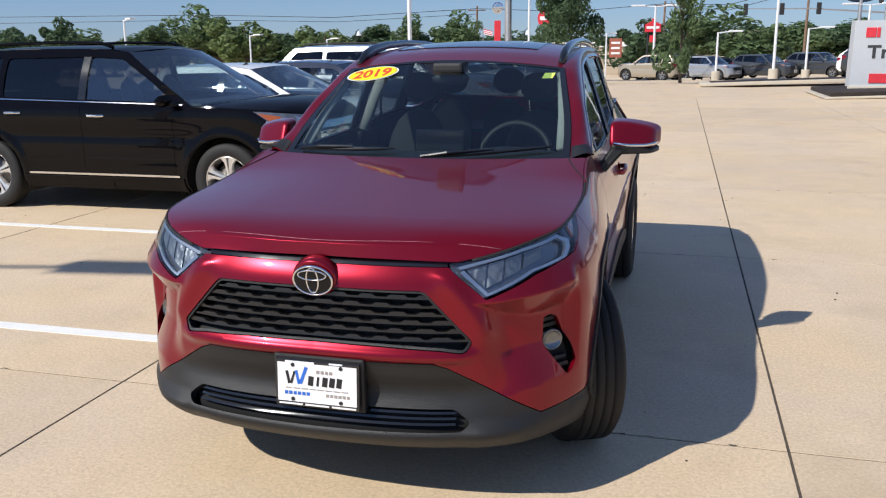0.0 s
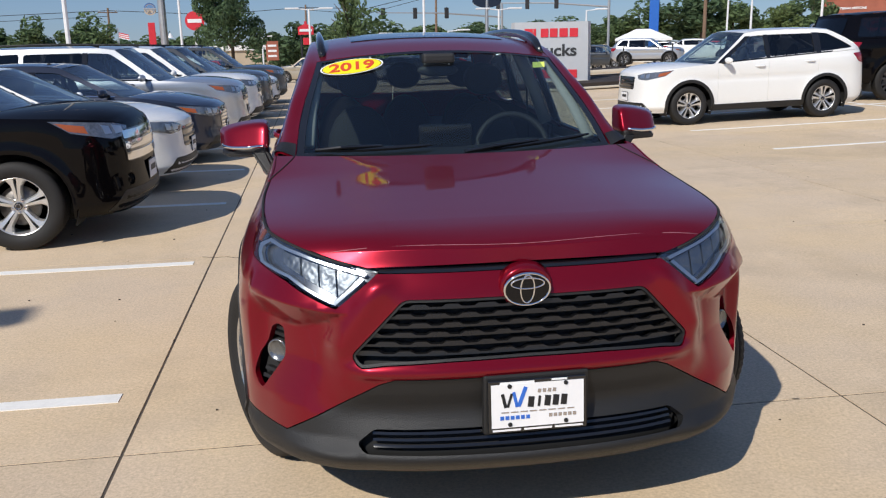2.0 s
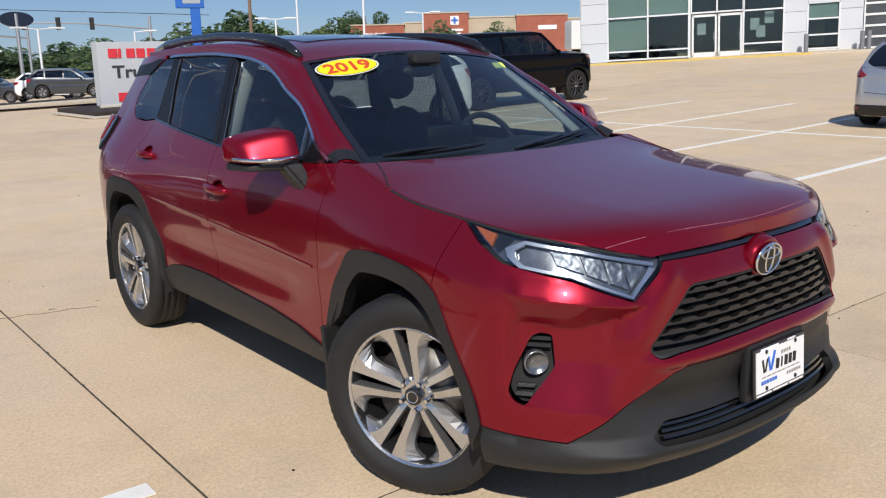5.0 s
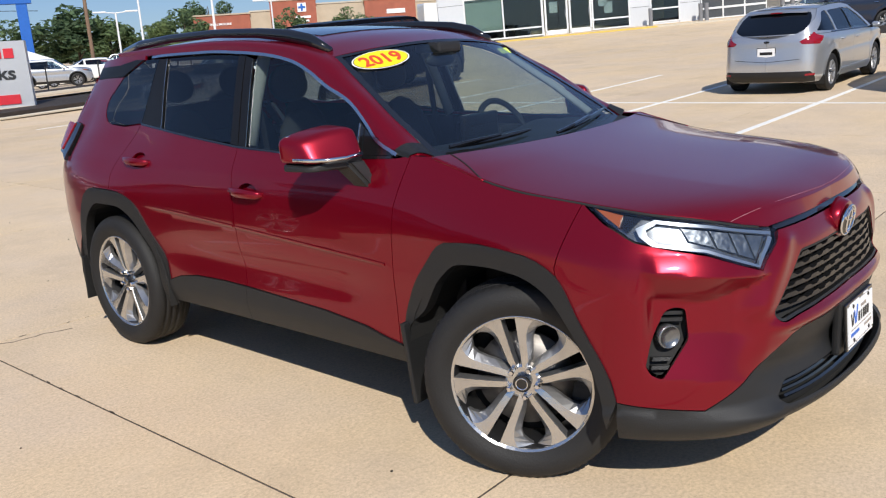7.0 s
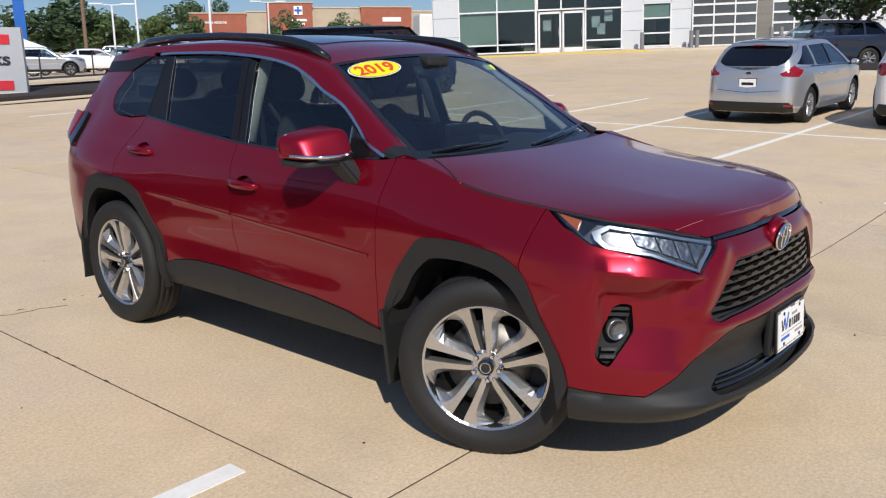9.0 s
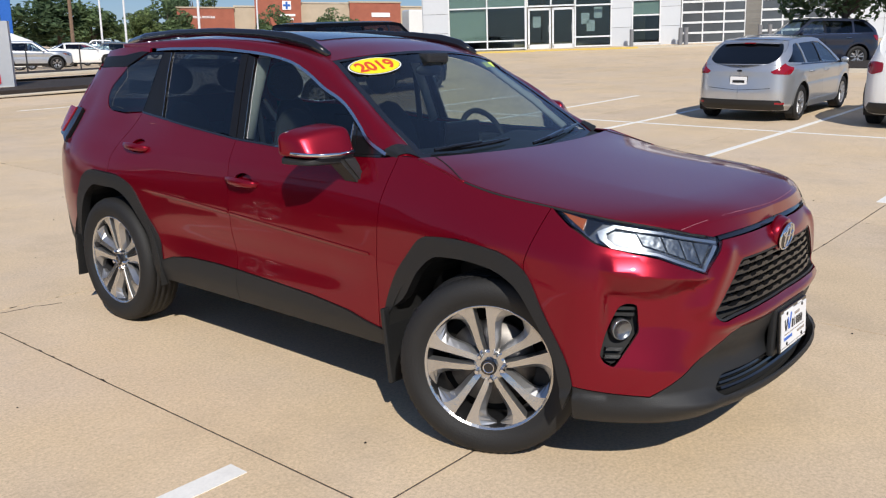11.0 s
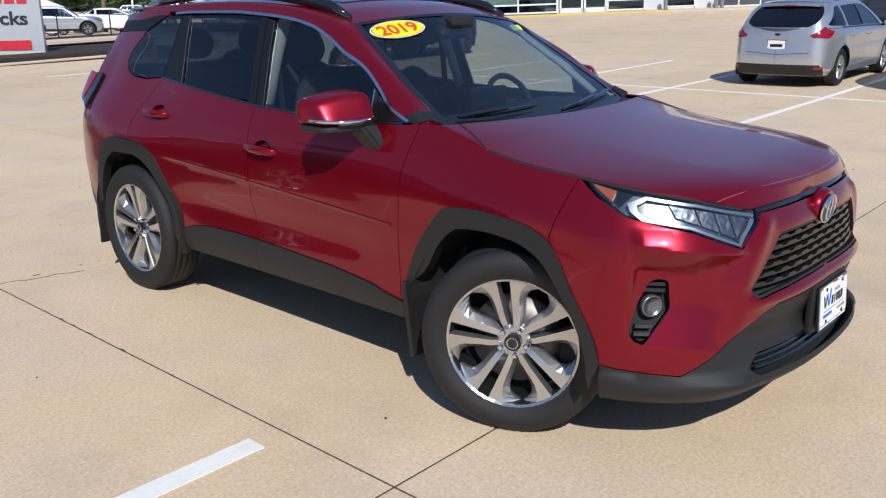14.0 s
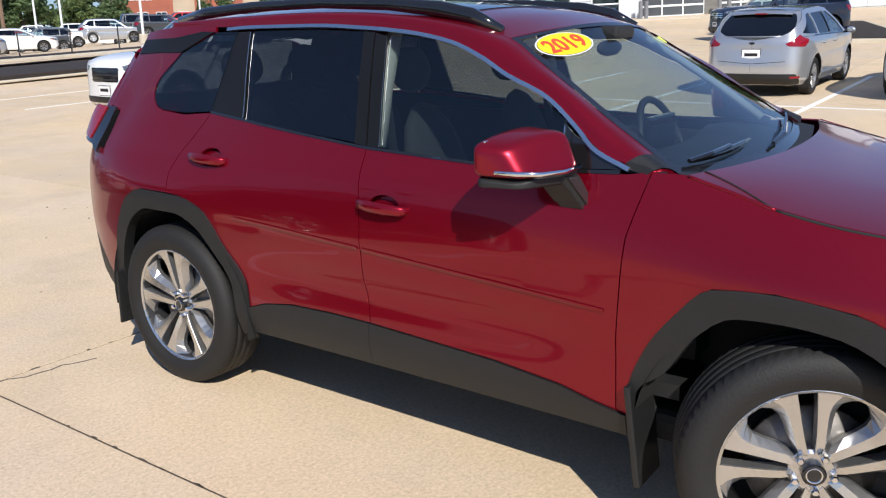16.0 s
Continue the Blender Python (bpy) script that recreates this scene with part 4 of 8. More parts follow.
        split = [Y(1.60, 1.075), Y(1.578, 0.868), Y(1.582, 0.65), Y(1.556, 0.494)]
        clad_f = [Y(1.556, 0.494), Y(1.0, 0.470), Y(0.75, 0.445), Y(0.63, 0.418), Y(0.552, 0.405)]
        door_edge = [Y(0.552, 0.405), Y(0.56, 0.637), Y(0.545, 0.96), Y(0.50, 1.150)]
        door = panel("front_door", S, f(belt + split + clad_f[1:] + door_edge[1:]), red, car, grid=0.025, lines=crease(f), holes=[cup_loop(sd, 1.467, 0.953)])
        clad_r = [Y(2.214, 0.440), Y(2.12, 0.470), Y(1.97, 0.492), Y(1.75, 0.497), Y(1.556, 0.494)]
        rdoor = panel("rear_door", S, f(belt_r + [Y(2.61, 1.09), Y(2.655, 0.985), Y(2.655, 0.892)] + flare_r[4:0:-1] + clad_r + split[::-1][1:]), red, car, grid=0.025, lines=crease(f), holes=[cup_loop(sd, 2.43, 1.051)])
        mz = lambda y: 0.727 + 0.058 * (y - 0.6)
        for y0_, y1_, d_ in ((0.60, 1.570, door), (1.590, 2.25, rdoor)):
            yy_ = np.linspace(y0_, y1_, 24)
            panel("side_moulding", S, f([Y(y, mz(y) + 0.006) for y in yy_] + [Y(y, mz(y) - 0.005) for y in yy_[::-1]]), red, d_, "narrow red strip along the door", grid=0.03, lift=0.0045, depth=0.006, gap=0)
        # quarter panel up to the roof, and tail
        qtr = [Y(2.52, 1.227), Y(2.70, 1.212), Y(2.86, 1.222), Y(2.918, 1.237), Y(2.952, 1.262), Y(2.970, 1.296), Y(2.968, 1.330), Y(2.945, 1.365), Y(2.80, 1.475), Y(2.573, 1.560), Y(2.58, 1.585), Y(2.90, 1.585), Y(3.14, 1.565), Y(3.22, 1.44), Y(3.32, 1.225), Y(3.225, 1.20), Y(3.21, 1.035), Y(3.36, 1.07), Y(3.36, 0.60), Y(3.20, 0.42), Y(3.14, 0.42)]
        panel("quarter_panel", S, f(qtr + flare_r[8:4:-1] + [Y(2.655, 0.892), Y(2.655, 0.985), Y(2.61, 1.09)]), red, car, grid=0.03)
        # flares and sill cladding
        run = lambda q: [tuple(v) for v in path3([(a_, b_, 0.0) for a_, b_ in q])(np.linspace(0, 1, 40))[:, :2]]
        panel("front_flare", S, f([Y(-0.43, 0.400)] + run(flare_f) + [Y(0.515, 0.30)] + run(arch_f[::-1])[1:]), pl, car, "matt black wheel arch flare", grid=0.03, lift=0.008, depth=0.05, gap=0)
        panel("rear_flare", S, f([Y(2.205, 0.30)] + run(flare_r) + [Y(3.14, 0.30)] + run(arch_r[::-1])), pl, car, "matt black wheel arch flare", grid=0.03, lift=0.008, depth=0.05, gap=0)
        panel("sill_cladding", S, f([Y(0.515, 0.325), Y(0.515, 0.40)] + clad_f[::-1] + [Y(1.556, 0.325)]), pl, car, "matt black sill cladding", grid=0.03, lift=0.010, depth=0.04, gap=0.001)
        panel("sill_cladding", S, f([Y(1.556, 0.325)] + clad_r[::-1] + [Y(2.205, 0.325)]), pl, car, "matt black sill cladding", grid=0.03, lift=0.010, depth=0.04, gap=0.001)
        # windows, pillars, bright strip
        top = [Y(0.575, 1.145), Y(0.70, 1.195), Y(0.765, 1.25), Y(0.90, 1.345), Y(1.06, 1.408), Y(1.17, 1.462), Y(1.31, 1.512), Y(1.50, 1.545), Y(1.70, 1.562)]
        top_r = [Y(1.70, 1.562), Y(2.0, 1.575), Y(2.35, 1.573), Y(2.50, 1.566)]
        panel("door_glass", S, f([Y(0.80, 1.133), Y(1.05, 1.129), Y(1.54, 1.147), Y(1.60, 1.535), Y(1.50, 1.540), Y(1.31, 1.507), Y(1.17, 1.457), Y(1.06, 1.400), Y(0.90, 1.335), Y(0.81, 1.27)]), M["glass_front"], car, "clear front door window", grid=0.05, lift=-0.012, depth=0.004, gap=0.0)
        panel("quarter_light", S, f([Y(0.60, 1.145), Y(0.775, 1.135), Y(0.785, 1.245), Y(0.74, 1.222)]), M["gloss_black"], car, grid=0.04, lift=-0.006, depth=0.006)
        panel("window_divider", S, f([Y(0.772, 1.135), Y(0.806, 1.135), Y(0.816, 1.275), Y(0.782, 1.248)]), M["gloss_black"], car, grid=0.03, lift=-0.002, depth=0.012)
        panel("pillar_trim", S, f([Y(1.545, 1.147), Y(1.60, 1.146), Y(1.665, 1.553), Y(1.605, 1.540)]), M["pillar"], car, "black door pillar trim", grid=0.03, lift=-0.002)
        panel("pillar_trim", S, f([Y(1.605, 1.148), Y(1.665, 1.155), Y(1.725, 1.558), Y(1.668, 1.555)]), M["pillar"], car, "black door pillar trim", grid=0.03, lift=-0.002)
        panel("bright_post", S, f([Y(1.541, 1.15), Y(1.545, 1.15), Y(1.605, 1.54), Y(1.601, 1.535)]), M["satin"], car, "thin bright window post", grid=0.03, lift=0.000, depth=0.003)
        panel("bright_post", S, f([Y(0.799, 1.136), Y(0.803, 1.136), Y(0.812, 1.265), Y(0.808, 1.262)]), M["satin"], car, grid=0.03, lift=0.001, depth=0.003, gap=0)
        panel("rear_door_glass", S, f([Y(1.668, 1.158), Y(2.0, 1.183), Y(2.295, 1.212), Y(2.325, 1.40), Y(2.345, 1.562), Y(2.0, 1.567), Y(1.73, 1.555)]), M["glass_rear"], car, "dark tinted rear window", grid=0.05, lift=-0.012, depth=0.004, gap=0)
        panel("pillar_trim", S, f([Y(2.30, 1.212), Y(2.532, 1.230), Y(2.478, 1.40), Y(2.438, 1.562), Y(2.352, 1.562), Y(2.332, 1.40)]), M["pillar"], car, "black rear door pillar trim", grid=0.03, lift=-0.003)
        panel("bright_post", S, f([Y(2.299, 1.212), Y(2.302, 1.213), Y(2.354, 1.562), Y(2.351, 1.562)]), M["satin"], car, grid=0.03, lift=-0.002, depth=0.002, gap=0)
        panel("quarter_window", S, f([Y(2.525, 1.232), Y(2.70, 1.218), Y(2.86, 1.223), Y(2.917, 1.238), Y(2.951, 1.263), Y(2.969, 1.296), Y(2.967, 1.330), Y(2.944, 1.365), Y(2.799, 1.474), Y(2.572, 1.559), Y(2.43, 1.561), Y(2.47, 1.40)]), M["glass_rear"], car, "dark tinted quarter window", grid=0.04, lift=-0.002, depth=0.004, gap=0)
        panel("window_seal", S, f([Y(0.60, 1.135), Y(0.80, 1.125), Y(1.05, 1.121), Y(1.60, 1.141), Y(2.0, 1.176), Y(2.30, 1.206), Y(2.52, 1.225), Y(2.52, 1.235), Y(2.30, 1.216), Y(2.0, 1.186), Y(1.60, 1.150), Y(1.05, 1.131), Y(0.80, 1.135), Y(0.60, 1.146)]), M["gloss_black"], car, grid=0.03, lift=0.003, gap=0)
        strip_in = top + top_r[1:]
        si = path3([(a_, b_, 0.0) for a_, b_ in strip_in])(np.linspace(0, 1, 70))[:, :2]
        tg_ = np.gradient(si, axis=0)
        tg_ /= np.linalg.norm(tg_, axis=1)[:, None]
        out = si + np.stack([-tg_[:, 1], tg_[:, 0]], 1) * 0.013
        band = [tuple(p) for p in si] + [tuple(p) for p in out[::-1]]
        panel("bright_strip", S, f(band), M["satin"], car, "bright metal strip round the windows", grid=0.02, lift=0.005, depth=0.010, gap=0)
        # roof side and front pillar, from the window line to the roof's edge
        win = [Y(0.50, 1.150), Y(0.66, 1.215), Y(0.735, 1.272), Y(0.872, 1.367), Y(1.035, 1.432), Y(1.15, 1.486), Y(1.297, 1.534), Y(1.49, 1.563), Y(1.70, 1.578), Y(2.0, 1.590), Y(2.35, 1.588), Y(2.90, 1.583)]
        edge_ = si + np.stack([-tg_[:, 1], tg_[:, 0]], 1) * 0.012
        win = [win[0]] + [(s, float(np.interp(s, edge_[:, 0], edge_[:, 1]))) for s, z in win[1:-1]] + [win[-1]]
        A = path3([S.at(s, z)[0] * (1, 1, 1) for s, z in win])
        B = path3([(0.715, 0.455, 1.133), (0.702, 0.60, 1.225), (0.690, 0.69, 1.278), (0.662, 0.83, 1.365), (0.630, 0.97, 1.448), (0.600, 1.11, 1.528), (0.590, 1.30, 1.580), (0.585, 1.55, 1.612), (0.582, 1.80, 1.628), (0.580, 2.05, 1.632), (0.575, 2.40, 1.624), (0.565, 2.92, 1.596)])
        def side(u, v, A=A, B=B, sd=sd):
            a, b = A(v), B(v)
            p = a + (b - a) * u[:, None]
            lift = 0.022 * np.sin(np.pi * np.clip(u, 0, 1))
            p = p + np.stack([lift * 0.75, -lift * 0.35 * (1 - step(0.3, 0.6, v)), lift * 0.7], -1)
            return p * (sd, 1, 1)
        sheet("roof_side", side, 8, 70, red, car, "red windscreen pillar and roof side", depth=0.01, flip=sd > 0)
        sheet("pillar_foot", lambda u, v, side=side, sd=sd: side(u, v) + np.array((sd * 0.003, -0.003, 0.003)), 8, 5, pl, car, "black plastic foot of the windscreen pillar", depth=0.02, flip=sd > 0, v=(-0.004, 0.034), u=(-0.02, 1.0))
        # lamp: bowl, reflectors, bright bar, amber corner, lens
        lamp_loop = f(lamp_top + lamp_low[1:])
        lamp = panel("headlamp", S, lamp_loop, M["bowl"], car, "clear headlamp with chrome reflectors", grid=0.03, lift=-0.032, depth=0.0, gap=-0.003)
        panel("lens", S, lamp_loop, M["lens"], lamp, grid=0.025, lift=0.001, depth=0.02, gap=0.003)
        cells = ((0.520, 0.590, 0.0), (0.594, 0.646, 0.0), (0.650, 0.704, 0.0), (0.708, 0.764, 0.0))
        for a_, b_, _ in cells:
            lo_ = lambda x: 0.826 + (x - 0.59) * 0.47 if x > 0.59 else 0.826 + (0.59 - x) * 0.9
            hi_ = lambda x: 0.898 + (x - 0.50) * 0.235
            panel("reflector", S, f([X(a_, lo_(a_) + 0.012), X(b_, lo_(b_) + 0.012), X(b_, hi_(b_)), X(a_, hi_(a_))]), M["reflector"], lamp, grid=0.012, lift=-0.020, depth=0.012)
        panel("light_guide", S, f([X(0.49, 0.913), X(0.60, 0.938), X(0.70, 0.965), Y(-0.505, 0.988), Y(-0.508, 0.979), X(0.70, 0.956), X(0.60, 0.929), X(0.50, 0.905)]), M["lampwhite"], lamp, grid=0.02, lift=-0.006, depth=0.01, gap=0)
        panel("light_guide", S, f([Y(-0.505, 0.986), Y(-0.462, 0.964), Y(-0.478, 0.940), Y(-0.52, 0.912), Y(-0.532, 0.918), Y(-0.500, 0.942), Y(-0.492, 0.960), Y(-0.514, 0.975)]), M["lampwhite"], lamp, "ribbed white light guide", grid=0.012, lift=-0.006, depth=0.012, gap=0)
        panel("light_guide", S, f([X(0.592, 0.819), X(0.74, 0.888), Y(-0.52, 0.912), Y(-0.53, 0.919), X(0.735, 0.896), X(0.594, 0.828)]), M["lampwhite"], lamp, grid=0.02, lift=-0.006, depth=0.01, gap=0)
        panel("light_guide", S, f([X(0.50, 0.897), X(0.592, 0.822), X(0.596, 0.832), X(0.512, 0.903)]), M["lampwhite"], lamp, grid=0.02, lift=-0.006, depth=0.01, gap=0)
        panel("lamp_bezel", S, f([Y(-0.44, 0.945), Y(-0.36, 0.982), Y(-0.295, 1.018), Y(-0.45, 1.002), Y(-0.475, 0.985)]), M["gloss_black"], lamp, "black corner of the headlamp", grid=0.02, lift=-0.022)
        panel("side_marker", S, f([Y(-0.41, 0.962), Y(-0.345, 0.995), Y(-0.305, 1.017), Y(-0.41, 1.000)]), M["amber"], lamp, "amber side reflector", grid=0.02, lift=-0.012)
        # fog lamp pocket
        panel("fog_pocket", S, soften(f(fog), 0.012), M["dark"], car, grid=0.03, lift=-0.045, depth=0, gap=-0.006)
        for k in range(4):
            z0 = 0.512 + 0.026 * k if k < 2 else 0.660 + 0.022 * (k - 2)
            panel("pocket_slat", S, f([Y(-0.592 if k > 1 else -0.572, z0), Y(-0.530, z0), Y(-0.530, z0 + 0.012), Y(-0.592 if k > 1 else -0.576, z0 + 0.012)]), pl, car, grid=0.03, lift=-0.018, depth=0.03, gap=0)
        c = S.at(sd * S.sy(-0.563, 0.612), 0.612, -0.012)[0]
        nrm = S.normal(sd * S.sy(-0.563, 0.612), 0.612)[0]
        fl_ = part("fog_lamp", lathe([(0.040, -0.03), (0.040, 0.0), (0.035, 0.004), (0.034, -0.004), (0.0, 0.002)], 28, "z"), M["bowl"], car, "round fog lamp", True)
        fl_.matrix_basis = Matrix.Translation(c) @ Vector(nrm * (1, 1, 0) * 0.6 + np.array((0, -0.4, 0))).to_track_quat("Z", "Y").to_matrix().to_4x4()
        # tail lamp
        tl = panel("tail_lamp", S, f([Y(3.262, 1.222), Y(3.36, 1.230), Y(3.46, 1.165), Y(3.43, 1.090), Y(3.300, 1.075)]), M["redlens"], car, "red tail lamp with black surround", grid=0.03, lift=0.020, depth=0.16)
        tl.location.y = 0.052
        panel("lamp_surround", S, f([Y(3.195, 1.222), Y(3.275, 1.226), Y(3.300, 1.085), Y(3.42, 1.090), Y(3.40, 1.065), Y(3.26, 1.050), Y(3.190, 1.020)]), M["gloss_black"], tl, "gloss black surround", grid=0.03, lift=0.012, depth=0.10)
        # handles
        for hy, hz, d_ in ((2.43, 1.051, rdoor), (1.467, 0.953, door)):
            q = S.at(sd * S.sy(hy, hz), hz)[0]
            cup = cup_loop(sd, hy, hz)
            panel("handle_cup", S, cup, M["red"], d_, grid=0.012, lift=-0.024, depth=0, gap=-0.014)
            hb = tube([(q[0] - sd * 0.012, hy - 0.118, hz - 0.006), (q[0] + sd * 0.024, hy - 0.09, hz - 0.004), (q[0] + sd * 0.036, hy - 0.02, hz), (q[0] + sd * 0.034, hy + 0.05, hz + 0.002), (q[0] + sd * 0.022, hy + 0.10, hz + 0.003), (q[0] - sd * 0.012, hy + 0.125, hz + 0.003)], [0.010, 0.018, 0.021, 0.021, 0.017, 0.010], 10, squash=(0.55, 1.0))
            part("handle", hb, red, d_, "body-coloured door handle", True)
        # mirror
        mx = 0.022 + 0.014 * sd
        def shell_cage(w, d, h, z0, edges_in):
            """A rounded mirror shell: raked nose, outer end swept back and lower."""
            bm = box(w, d, h)
            bmesh.ops.subdivide_edges(bm, edges=list(bm.edges), cuts=2, use_grid_fill=True)
            for v in bm.verts:
                o, fr, up = 0.5 + v.co.x / w * sd, 0.5 - v.co.y / d, 0.5 + v.co.z / h
                v.co.x -= sd * 0.040 * o * fr
                v.co.y += 0.100 * o + edges_in * fr * up + 0.040 * (1 - o) * (1 - fr)
                v.co.z -= 0.040 * o * o * up + 0.012 * fr * up
                v.co += Vector((sd * 0.955, 0.775, z0))
            return rounded(bm, 2)
        mir = part("wing_mirror", shell_cage(0.250, 0.165, 0.142, 1.212, 0.060), red, car, "red wing mirror with black base", True)
        mir.matrix_basis = pose(sd * mx, 0, 0.002 + 0.010 * sd)
        part("mirror_base", shell_cage(0.236, 0.150, 0.070, 1.146, 0.0), pl, mir, "black mirror underside", True)
        bm = bmesh.new()
        vs = [bm.verts.new((sd * (x_ - (mx if z_ < 1.1 else 0)), y_, z_)) for z_, ring_ in ((1.022, ((0.795, 0.665), (0.852, 0.672), (0.852, 0.775), (0.795, 0.795))), (1.150, ((0.845, 0.705), (0.925, 0.730), (0.925, 0.850), (0.845, 0.835)))) for x_, y_ in ring_]
        for q in ((3, 2, 1, 0), (4, 5, 6, 7), (0, 1, 5, 4), (1, 2, 6, 5), (2, 3, 7, 6), (3, 0, 4, 7)):
            bm.faces.new([vs[i] for i in q])
        bmesh.ops.recalc_face_normals(bm, faces=bm.faces)
        bmesh.ops.bevel(bm, geom=list(bm.edges), offset=0.014, segments=3, affect="EDGES")
        part("mirror_arm", bm, pl, mir)
        tb = tube([(sd * 0.855, 0.700, 1.168), (sd * 0.93, 0.712, 1.160), (sd * 1.0, 0.752, 1.158), (sd * 1.042, 0.81, 1.160), (sd * 1.058, 0.88, 1.162)], 0.0075, 8, squash=(0.6, 1))
        part("turn_signal", tb, M["chrome"], mir, "chrome turn signal strip", True)
        bm = box(0.15, 0.006, 0.085, (sd * 0.975, 0.897, 1.208), 0.002, turn=Matrix.Rotation(sd * 0.42, 3, "Z"))
        part("mirror_glass", bm, M["chrome"], mir)
        # roof rail
        rr = tube([(sd * 0.570, 1.16, 1.550), (sd * 0.572, 1.28, 1.602), (sd * 0.574, 1.42, 1.630), (sd * 0.574, 1.65, 1.653), (sd * 0.572, 2.0, 1.667), (sd * 0.567, 2.4, 1.662), (sd * 0.56, 2.72, 1.642), (sd * 0.553, 2.92, 1.612)], [0.020, 0.030, 0.030, 0.024, 0.022, 0.022, 0.026, 0.018], 10, squash=(0.75, 1.0))
        part("roof_rail", rr, M["gloss_black"], car, "black roof rail", True)
        # floating roof patch and spoiler side
        panel("spoiler_side", S, f([Y(2.578, 1.562), Y(2.805, 1.473), Y(3.00, 1.470), Y(3.185, 1.462), Y(3.155, 1.530), Y(2.86, 1.540), Y(2.66, 1.566)]), M["pillar"], car, "black trim behind the quarter window", grid=0.03, lift=0.005)
        # mud flaps and wheel wells
        bm = box(0.17, 0.022, 0.33, (sd * 0.835, 0.482, 0.345), 0.006, turn=Matrix.Rotation(-0.14, 3, "X"))
        part("mud_flap", bm, pl, car, "black mud flap")
        bm = box(0.19, 0.012, 0.26, (sd * 0.825, 3.105, 0.335), 0.004, turn=Matrix.Rotation(0.05, 3, "X"))
        part("mud_flap", bm, pl, car, "black mud flap")
        for cy in (0.02, 2.69):
            bm = bmesh.new()
            a_ = [(cy + 0.47 * math.cos(t), 0.36 + 0.455 * math.sin(t)) for t in np.linspace(-0.15, math.pi + 0.15, 24)]
            ra = [bm.verts.new((sd * 0.90, y, z)) for y, z in a_]
            rb = [bm.verts.new((sd * 0.52, y, z)) for y, z in a_]
            for i in range(len(a_) - 1):
                bm.faces.new((ra[i], ra[i + 1], rb[i + 1], rb[i]))
            bm.faces.new(rb)
            part("wheel_well", bm, M["dark"], car)
        # wheels
        wheel(car, (sd * 0.803, 0.0, 0.365), 0.368, 0.262, 0.235, "twin", sd, steer=24, alloy="alloy_twin", spin=9)
        wheel(car, (sd * 0.803, 2.69, 0.365), 0.368, 0.262, 0.235, "twin", sd, alloy="alloy_twin", spin=4)
        # door shut lines stand on a dark liner
        panel("inner_liner", S, f([Y(-0.60, 0.92), Y(-0.2, 0.98), Y(0.3, 1.05), Y(0.6, 1.12), Y(1.6, 1.13), Y(2.5, 1.20), Y(3.1, 1.20), Y(3.3, 0.8), Y(3.1, 0.86), Y(2.9, 0.93), Y(2.5, 0.92), Y(2.15, 0.60), Y(2.15, 0.36), Y(0.60, 0.36), Y(0.58, 0.5), Y(0.35, 0.90), Y(-0.2, 0.90), Y(-0.4, 0.6)]), M["dark"], car, grid=0.05, lift=-0.04, depth=0, gap=0)

    # bonnet
    E = path3([S.at(s, z)[0] for s, z in lamp_top[0:] + hood_side[1:]])
    fs = S.fx(0.46, 0.924)
    ce = E(np.array([1.0]))[0]
    def bonnet(u, v):
        w = (u + 1) / 2
        uu, vv = np.clip(u, -1, 1), np.clip(v, 0, 1)
        vc = 0.018 + 0.14 * np.abs(uu) ** 3
        vv = np.where(vv < 0.12, vc * vv / 0.12, vc + (1 - vc) * np.clip((vv - 0.12) / 0.88, 0, 1) ** 1.25)
        c0 = S.at(uu * fs, np.full(len(u), 0.924) + 0.004 * (1 - uu * uu))
        c1 = np.stack([uu * ce[0], ce[1] - 0.110 * (1 - uu * uu), ce[2] - 0.007 * (1 - uu * uu)], -1)
        R = E(vv)
        L = R * (-1, 1, 1)
        a00, a01 = S.at(np.array([-fs]), 0.924)[0], S.at(np.array([fs]), 0.924)[0]
        b00, b01 = ce * (-1, 1, 1), ce
        W, V = w[:, None], vv[:, None]
        p = (1 - V) * c0 + V * c1 + (1 - W) * L + W * R - ((1 - V) * ((1 - W) * a00 + W * a01) + V * ((1 - W) * b00 + W * b01))
        ar = np.abs(uu)
        # flat middle, a crease on either side, and flanks that fall to the wings
        inner, flank = 1 - 0.08 * (ar / 0.53) ** 2, 0.92 * (1 - ar) / 0.47
        shape = 0.60 * (1 - ar ** 4) - 0.40 * np.log(np.exp(-90 * inner) + np.exp(-90 * flank)) / 90
        w_ = step(0.14, 0.40, vv)
        shape = (1 - ar ** 4) * (1 - w_) + shape * w_
        lip = 0.050 * np.where(vv < vc, vv / vc, np.clip(1 - (vv - vc) / (1 - vc) * 0.96, 0.01, 1) ** 1.6)
        crown = 0.018 * np.where(vv < 0.3, step(-0.3, 0.3, vv) * 2 - 1, (1 - vv) / 0.7)
        sag = R[:, 2] - (a01[2] + (ce[2] - a01[2]) * vv)
        p[:, 2] += (crown + lip) * shape - sag * (1 - ar ** 2.6)
        return p
    sheet("bonnet", bonnet, 121, 126, red, car, "red bonnet", depth=0.012, u=(-0.990, 0.990), v=(0.02, 0.997))
    hook = 0.80
    for sd in (1, -1):
        # added dark tube draws the shade of the bonnet's shut line
        run_ = [tuple(v * (sd, 1, 1) - (0, 0, 0.004)) for v in E(np.linspace(0.06, hook, 44))]
        part("bonnet_seal", tube(run_, 0.0050, 6), M["dark"], car, "dark strip standing in for the shade in the bonnet gap", True)
        run_ = [tuple(v * (sd, 1, 1) - (0, 0, 0.003)) for v in E(np.linspace(hook, 0.995, 16))]
